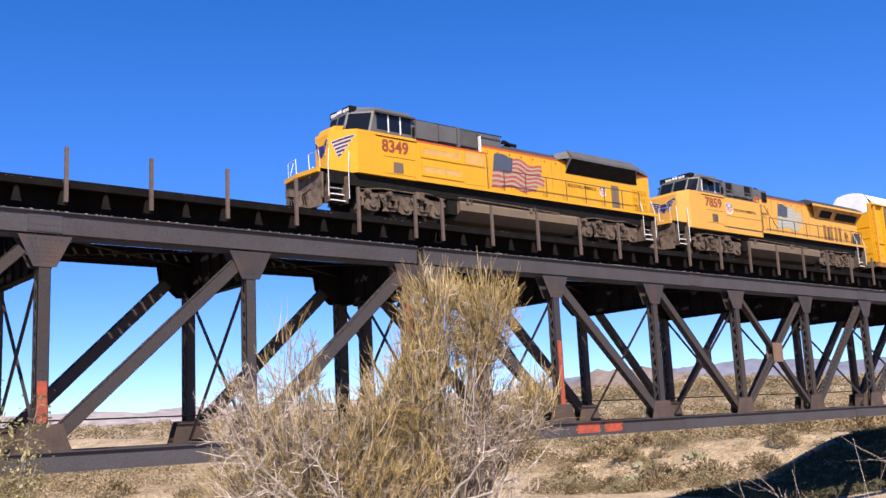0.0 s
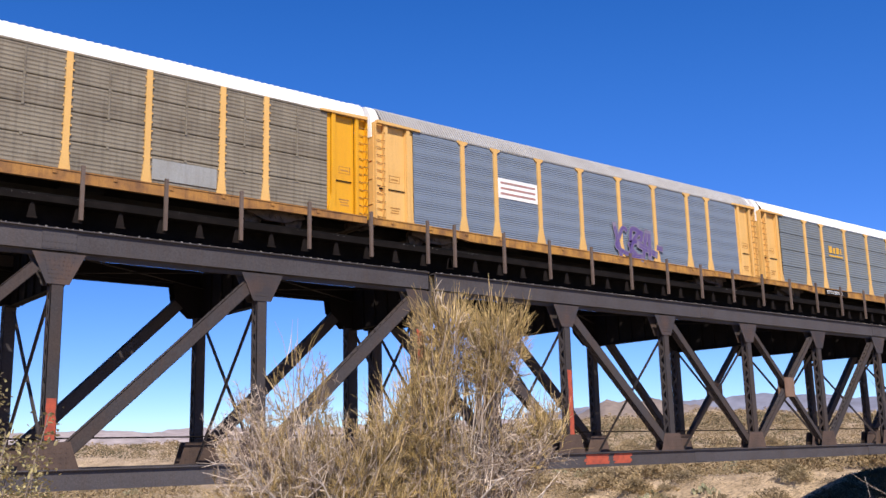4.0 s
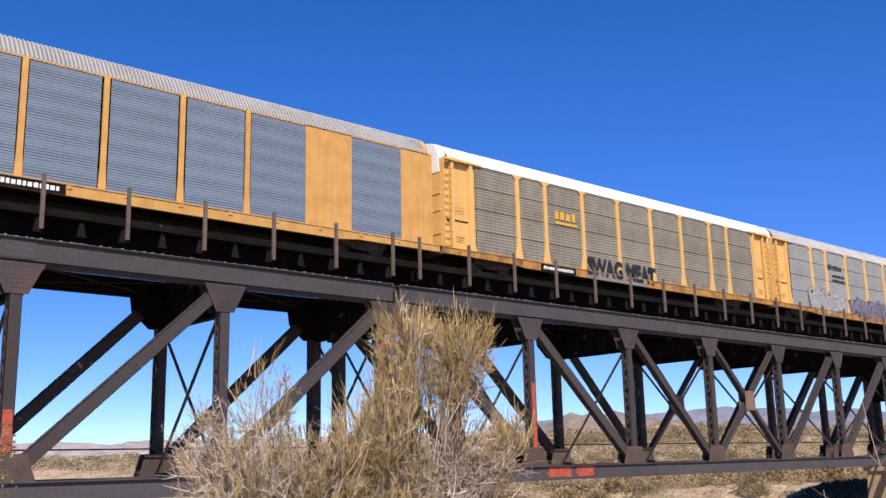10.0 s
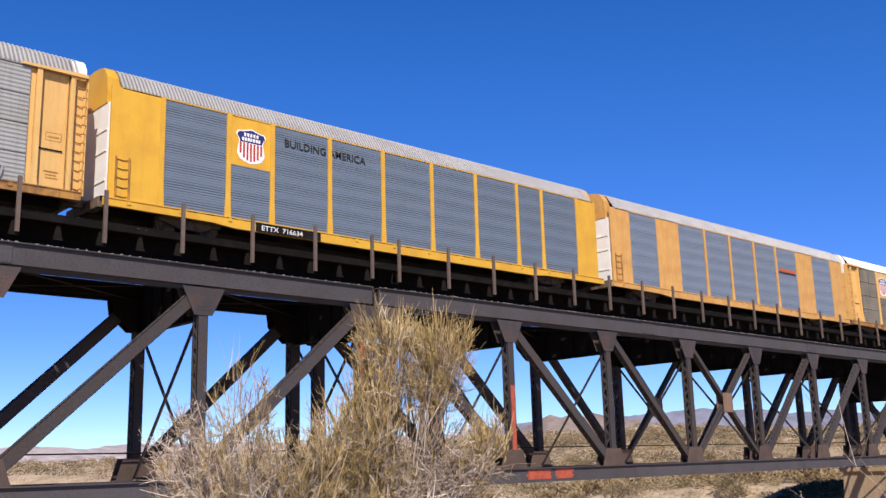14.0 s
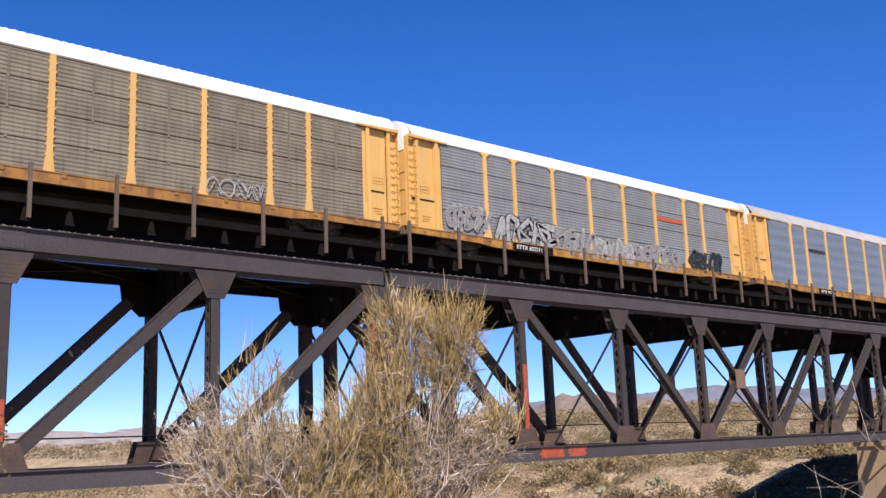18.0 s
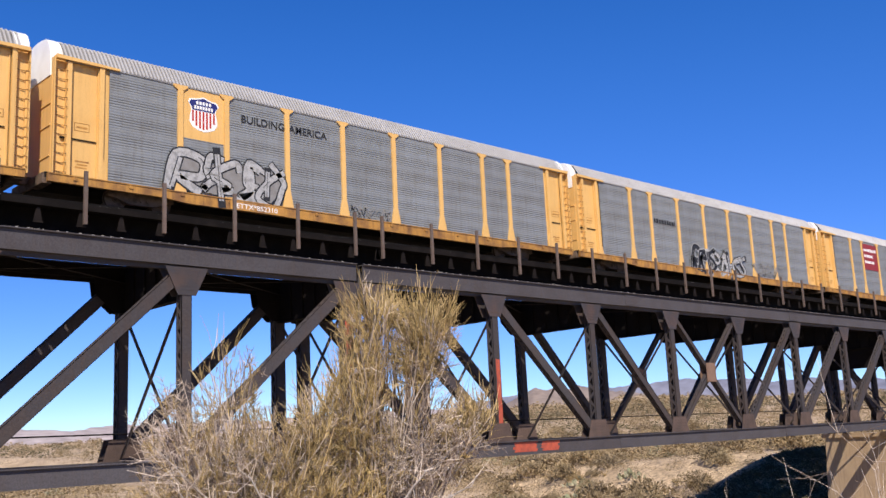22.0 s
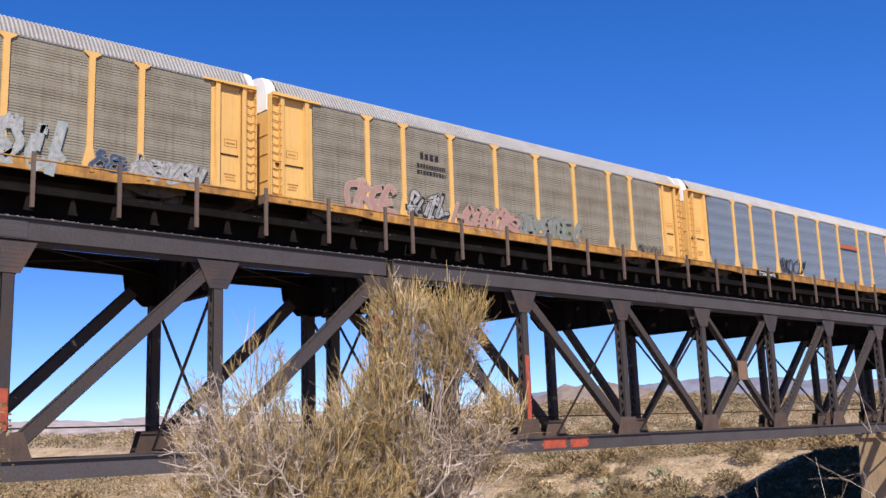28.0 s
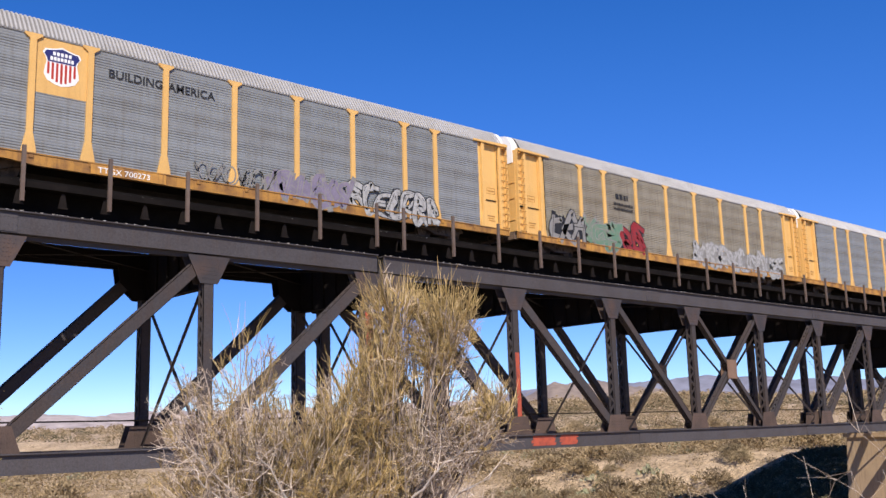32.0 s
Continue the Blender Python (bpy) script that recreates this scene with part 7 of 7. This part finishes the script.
def leafy_shrub(az, dist, top, wide, n, seed):
    rg = random.Random(seed)
    a = radians(az)
    right, ahead = Vector((math.cos(a), -math.sin(a), 0)), Vector((math.sin(a), math.cos(a), 0))
    at = ahead * dist
    z0 = ground_z(at.x, at.y) - 0.04
    th = thing("leafy_shrub", "small shrub with pale olive leaves on thin stems", "shrub", loc=(at.x, at.y, z0))
    top -= z0
    L = Strands()
    for i in range(16):
        e = right * rg.uniform(-wide, wide) + ahead * rg.uniform(-0.3, 0.3) + Vector((0, 0, top * rg.uniform(0.62, 1.0)))
        m = e * 0.5 + right * rg.uniform(-0.12, 0.12) + Vector((0, 0, 0.15))
        pts = [m * 2 * t * (1 - t) + e * t * t for t in [k / 8 for k in range(9)]]
        S = Strands()
        S.add(pts, 0.009, 0.003, 5)
        part("stem", mesh_strands(S, BARK), BARK, th)
        for k in range(n // 16):
            t = rg.uniform(0.5, 1)
            j = min(7, int(t * 8))
            p = pts[j].lerp(pts[j + 1], t * 8 - j) + Vector((rg.gauss(0, 1), rg.gauss(0, 1), rg.gauss(0, 1))) * 0.05
            d = Vector((rg.gauss(0, 1), rg.gauss(0, 1), rg.uniform(-0.3, 1))).normalized()
            L.leaf(p, d, d.orthogonal().normalized(), rg.uniform(0.022, 0.042), rg.uniform(0.010, 0.019))
    L.put("leafage", GREENLEAF, th)


leafy_shrub(15.0, 6.2, 2.02, 0.36, 3300, 8)
leafy_shrub(12.0, 5.4, 1.72, 0.4, 1800, 9)


def bare_shrub(az, dist, top, wide, seed, n=20):
    rg = random.Random(seed)
    a = radians(az)
    right, ahead = Vector((math.cos(a), -math.sin(a), 0)), Vector((math.sin(a), math.cos(a), 0))
    at = ahead * dist
    z0 = ground_z(at.x, at.y) - 0.04
    th = thing("bare_shrub", "leafless grey shrub of thin crooked branches", "shrub", loc=(at.x, at.y, z0))
    top -= z0
    T = Strands()
    for i in range(n):
        e = right * rg.uniform(-wide, wide) + ahead * rg.uniform(-0.4, 0.4) + Vector((0, 0, top * rg.uniform(0.7, 1.0)))
        m = e * 0.35 + Vector((0, 0, top * 0.35)) + right * rg.uniform(-0.3, 0.3)
        pts = [m * 2 * t * (1 - t) + e * t * t + Vector((rg.gauss(0, 1), rg.gauss(0, 1), rg.gauss(0, 1))) * 0.035 for t in [k / 9 for k in range(10)]]
        S = Strands()
        S.add(pts, rg.uniform(0.0028, 0.0045), 0.0012, 5)
        part("branch", mesh_strands(S, DEADTWIG), DEADTWIG, th)
        for k in range(7):
            j = rg.randint(4, 8)
            d = (pts[j + 1] - pts[j]).normalized() + Vector((rg.gauss(0, 1), rg.gauss(0, 1), rg.gauss(0, 1))) * 0.6
            ln = rg.uniform(0.1, 0.4)
            T.add([pts[j], pts[j] + d * ln * 0.5, pts[j] + d * ln + Vector((0, 0, 0.04))], 0.002, 0.001, 3)
    T.put("fine_brush", DEADTWIG, th)


bare_shrub(67.0, 7.5, 1.66, 0.6, 15, 9)
bare_shrub(60.5, 8.5, 1.10, 0.9, 16, 7)


# desert scrub beyond the bridge
def tuft(kind, seed):
    """A low desert shrub: many small blades or leaves in an uneven dome."""
    rg = random.Random(seed)
    S = Strands()
    if kind == "grass":
        for i in range(60):
            a = rg.uniform(0, 6.283)
            p = Vector((math.cos(a), math.sin(a), 0)) * rg.uniform(0, 0.25)
            d = Vector((math.cos(a) * 0.5, math.sin(a) * 0.5, 1)).normalized()
            S.leaf(p, d, d.orthogonal().normalized(), rg.uniform(0.3, 0.7), 0.05)
    elif kind == "pads":
        for i in range(70):
            a = rg.uniform(0, 6.283)
            q = rg.random() ** 0.6
            p = Vector((math.cos(a) * q, math.sin(a) * q, rg.uniform(0.05, 0.75 * (1.1 - q))))
            d = Vector((rg.gauss(0, 0.5), rg.gauss(0, 0.5), 1)).normalized()
            S.leaf(p, d, Vector((rg.gauss(0, 1), rg.gauss(0, 1), 0)).normalized(), rg.uniform(0.22, 0.34), rg.uniform(0.18, 0.26))
    else:
        for i in range(700):
            a = rg.uniform(0, 6.283)
            q = rg.random() ** 0.5
            lump = 1 + 0.25 * math.sin(a * 3 + seed) + 0.15 * math.sin(a * 7)
            h = 0.95 * math.sqrt(max(0, 1 - q * q)) * rg.uniform(0.35, 1.05)
            p = Vector((math.cos(a) * q * lump, math.sin(a) * q * lump, h))
            d = (p * 0.8 + Vector((rg.gauss(0, 0.5), rg.gauss(0, 0.5), rg.uniform(0.1, 0.9)))).normalized()
            S.leaf(p, d, d.orthogonal().normalized(), rg.uniform(0.10, 0.22), rg.uniform(0.05, 0.10))
        for i in range(12):
            a = rg.uniform(0, 6.283)
            S.add([Vector((0, 0, -0.1)), Vector((math.cos(a) * 0.3, math.sin(a) * 0.3, 0.4)), Vector((math.cos(a) * 0.6, math.sin(a) * 0.6, 0.8))], 0.02, 0.008, 3)
    return S


def tuft_mesh(kind, seed, m):
    S = tuft(kind, seed)
    me = bpy.data.meshes.new("tuft")
    me.from_pydata([tuple(q) for q in S.v], [], S.f)
    me.materials.append(m)
    return me


KINDS = [("creosote_bush", "dull olive creosote bush on the sand", SCRUB, "bush", 1.0), ("dry_bush", "greyish brown dry desert bush", SCRUBG, "bush", 0.75), ("cactus_clump", "pale green clump of flat cactus pads", CACTUS, "pads", 0.9), ("grass_tuft", "straw-yellow tuft of dry grass", STRAW, "grass", 0.8)]
MESHES = [[tuft_mesh(k[3], 10 * i + j, k[2]) for j in range(4)] for i, k in enumerate(KINDS)]
rg = random.Random(77)
count = 0
while count < 300:
    az = radians(rg.uniform(12, 72) if rg.random() < 0.3 else rg.uniform(44, 69))
    r = 90 + 100 * rg.random() ** 1.8
    x, y = r * math.sin(az), r * math.cos(az)
    if y < 45 or (y < 51 and x > 52):
        continue
    i = rg.choices((0, 1, 2, 3), (0.26, 0.38, 0.10, 0.26))[0]
    s = KINDS[i][4] * rg.uniform(0.7, 1.7) * (1.3 if r > 95 and i < 3 else 1.0)
    ob = new(KINDS[i][0], rg.choice(MESHES[i]))
    ob.location, ob.rotation_euler, ob.scale = (x, y, ground_z(x, y) - 0.05), (0, 0, rg.uniform(0, 6.28)), (s * rg.uniform(0.9, 1.4), s * rg.uniform(0.9, 1.4), s)
    tagged(ob, KINDS[i][1], "desert plant", KINDS[i][0].replace("_", " ") + "s beyond the bridge")
    count += 1


def far_scrub(name, label, m, n, seed, r0, r1, size, thin=0.5, tall=0.8):
    rg = random.Random(seed)
    V, F = [], []
    for _ in range(n):
        az = radians(rg.uniform(8, 76))
        r = r0 * (r1 / r0) ** rg.random()
        x, y = r * math.sin(az), r * math.cos(az)
        if y < 44 or (y < 47 and x > 55):
            continue
        if noise.noise((x * 0.012, y * 0.012, seed)) < -0.12 or (az < radians(36) and r > 160 and rg.random() < 0.6):
            continue
        z = ground_z(x, y)
        s = size * rg.uniform(0.6, 1.5) * (1 + r / 900)
        if r < 260:
            if rg.random() < thin:
                continue
            many, e = 120, s * 0.085
        else:
            many, e = (80, s * 0.13) if r < 480 else (26, s * 0.30)
        lump, ph = rg.uniform(0.1, 0.3), rg.uniform(0, 6.28)
        for k in range(many):
            a, q = rg.uniform(0, 6.283), rg.random() ** 0.5
            w = s * q * (1 + lump * math.sin(3 * a + ph))
            p = Vector((x + w * math.cos(a), y + w * math.sin(a), z + s * tall * math.sqrt(max(0.0, 1.02 - q * q)) * rg.uniform(0.25, 1.0)))
            b = len(V)
            V += [tuple(p + Vector((rg.uniform(-e, e), rg.uniform(-e, e), rg.uniform(-e, e) * 0.7))) for _k in range(3)]
            F.append((b, b + 1, b + 2))
    me = bpy.data.meshes.new(name)
    me.from_pydata(V, [], F)
    me.materials.append(m)
    tagged(new(name, me), label, "scrub", kind="stuff")


far_scrub("far_scrub", "olive desert scrub covering the far plain", SCRUB, 9000, 3, 110, 950, 1.7, 0.45)
far_scrub("far_dry_scrub", "grey-brown dry scrub on the far plain", SCRUBG, 7000, 4, 85, 950, 1.1, 0.6)
far_scrub("far_grass", "dry straw grass scattered over the sand", STRAW, 11000, 6, 62, 240, 0.42, 0.2)
far_scrub("dark_scrub", "dark olive scrub dotting the plain", DARKSCRUB, 2000, 14, 150, 520, 1.6, 0.2, 0.9)
far_scrub("low_brush", "low brown brush on the sand beyond the bridge", SCRUBG, 2500, 9, 66, 170, 0.75, 0.1)



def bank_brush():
    """Low dark brush behind the pier, added to blacken the bridge's shadow there."""
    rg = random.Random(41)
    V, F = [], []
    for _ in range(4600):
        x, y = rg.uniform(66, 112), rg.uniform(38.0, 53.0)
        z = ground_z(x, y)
        # stay within the outline of the bridge's cast shadow
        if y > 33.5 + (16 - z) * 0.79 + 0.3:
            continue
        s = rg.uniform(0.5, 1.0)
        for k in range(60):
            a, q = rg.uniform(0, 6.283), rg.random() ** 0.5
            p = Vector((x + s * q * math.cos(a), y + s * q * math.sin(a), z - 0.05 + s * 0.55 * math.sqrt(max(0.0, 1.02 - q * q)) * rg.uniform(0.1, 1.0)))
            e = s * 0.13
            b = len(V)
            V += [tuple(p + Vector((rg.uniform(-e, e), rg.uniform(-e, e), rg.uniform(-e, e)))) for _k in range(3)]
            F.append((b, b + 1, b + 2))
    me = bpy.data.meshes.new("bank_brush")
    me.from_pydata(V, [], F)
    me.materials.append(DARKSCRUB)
    tagged(new("bank_brush", me), "low dark brush added to deepen the bridge's shadow on the bank", "scrub", kind="stuff")


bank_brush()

# hills on the horizon
HILLBROWN = mat("brown_hill", (0.36, 0.285, 0.24), 0.95, 0, (0.27, 0.22, 0.19), 0.012, 0.8, 0.08, 0.25, 0.0)
# distance haze is put into this base colour and the next
HILLTAN = mat("hazed_tan_hill", (0.58, 0.50, 0.49), 0.95, 0, (0.44, 0.385, 0.38), 0.01, 0.8, 0.06, 0.25, 0.0)
HILLBLUE = mat("hazed_blue_range", (0.28, 0.29, 0.37), 0.95, 0, (0.21, 0.225, 0.31), 0.004, 0.8, 0.03, 0.2, 0.0)


def ridge(name, label, m, r, az0, az1, heights, depth, rough, seed):
    """A range seen along the horizon: crest heights (degrees above level) at even steps of direction."""
    V, F = [], []
    na, nd = 160, 10
    for i in range(na + 1):
        t = i / na
        az = radians(az0 + (az1 - az0) * t)
        q = t * (len(heights) - 1)
        j = min(int(q), len(heights) - 2)
        f = q - j
        f = f * f * (3 - 2 * f)
        crest = heights[j] * (1 - f) + heights[j + 1] * f
        for k in range(nd + 1):
            d = k / nd
            rr = r + depth * (d - 0.5)
            x, y = rr * math.sin(az), rr * math.cos(az)
            up = math.sin(d * math.pi) ** 1.3
            nz = 1 + rough * (noise.noise((x / r * 22, y / r * 22, seed)) + 0.6 * noise.noise((x / r * 60, y / r * 60, seed)) + 0.3 * noise.noise((x / r * 160, y / r * 160, seed)))
            z0 = -20
            V.append((x, y, z0 + (1.6 + r * math.tan(radians(crest)) - z0) * up * nz))
    for i in range(na):
        for k in range(nd):
            a = i * (nd + 1) + k
            F.append((a, a + nd + 1, a + nd + 2, a + 1))
    me = bpy.data.meshes.new(name)
    me.from_pydata(V, [], F)
    me.polygons.foreach_set("use_smooth", [True] * len(F))
    me.materials.append(m)
    tagged(new(name, me), label, "hills", kind="structure")


ridge("backdrop_hills", "low tan hills along the horizon, haze in their colour", HILLTAN, 1500, 0, 46, [0.9, 1.1, 1.25, 1.35, 1.3, 1.45, 1.3, 1.5, 1.6], 600, 0.12, 2.0)
ridge("backdrop_hill", "brown desert hill beyond the plain", HILLBROWN, 1250, 45.5, 56, [1.2, 1.7, 2.5, 2.35, 2.1, 1.9, 1.6], 420, 0.10, 5.0)
ridge("backdrop_mountains", "distant mountain range, its blue haze put in the colour", HILLBLUE, 2450, 44, 86, [1.8, 2.1, 2.25, 2.6, 2.05, 1.95, 2.1, 2.2, 2.1, 2.0], 700, 0.10, 8.0)
motions()
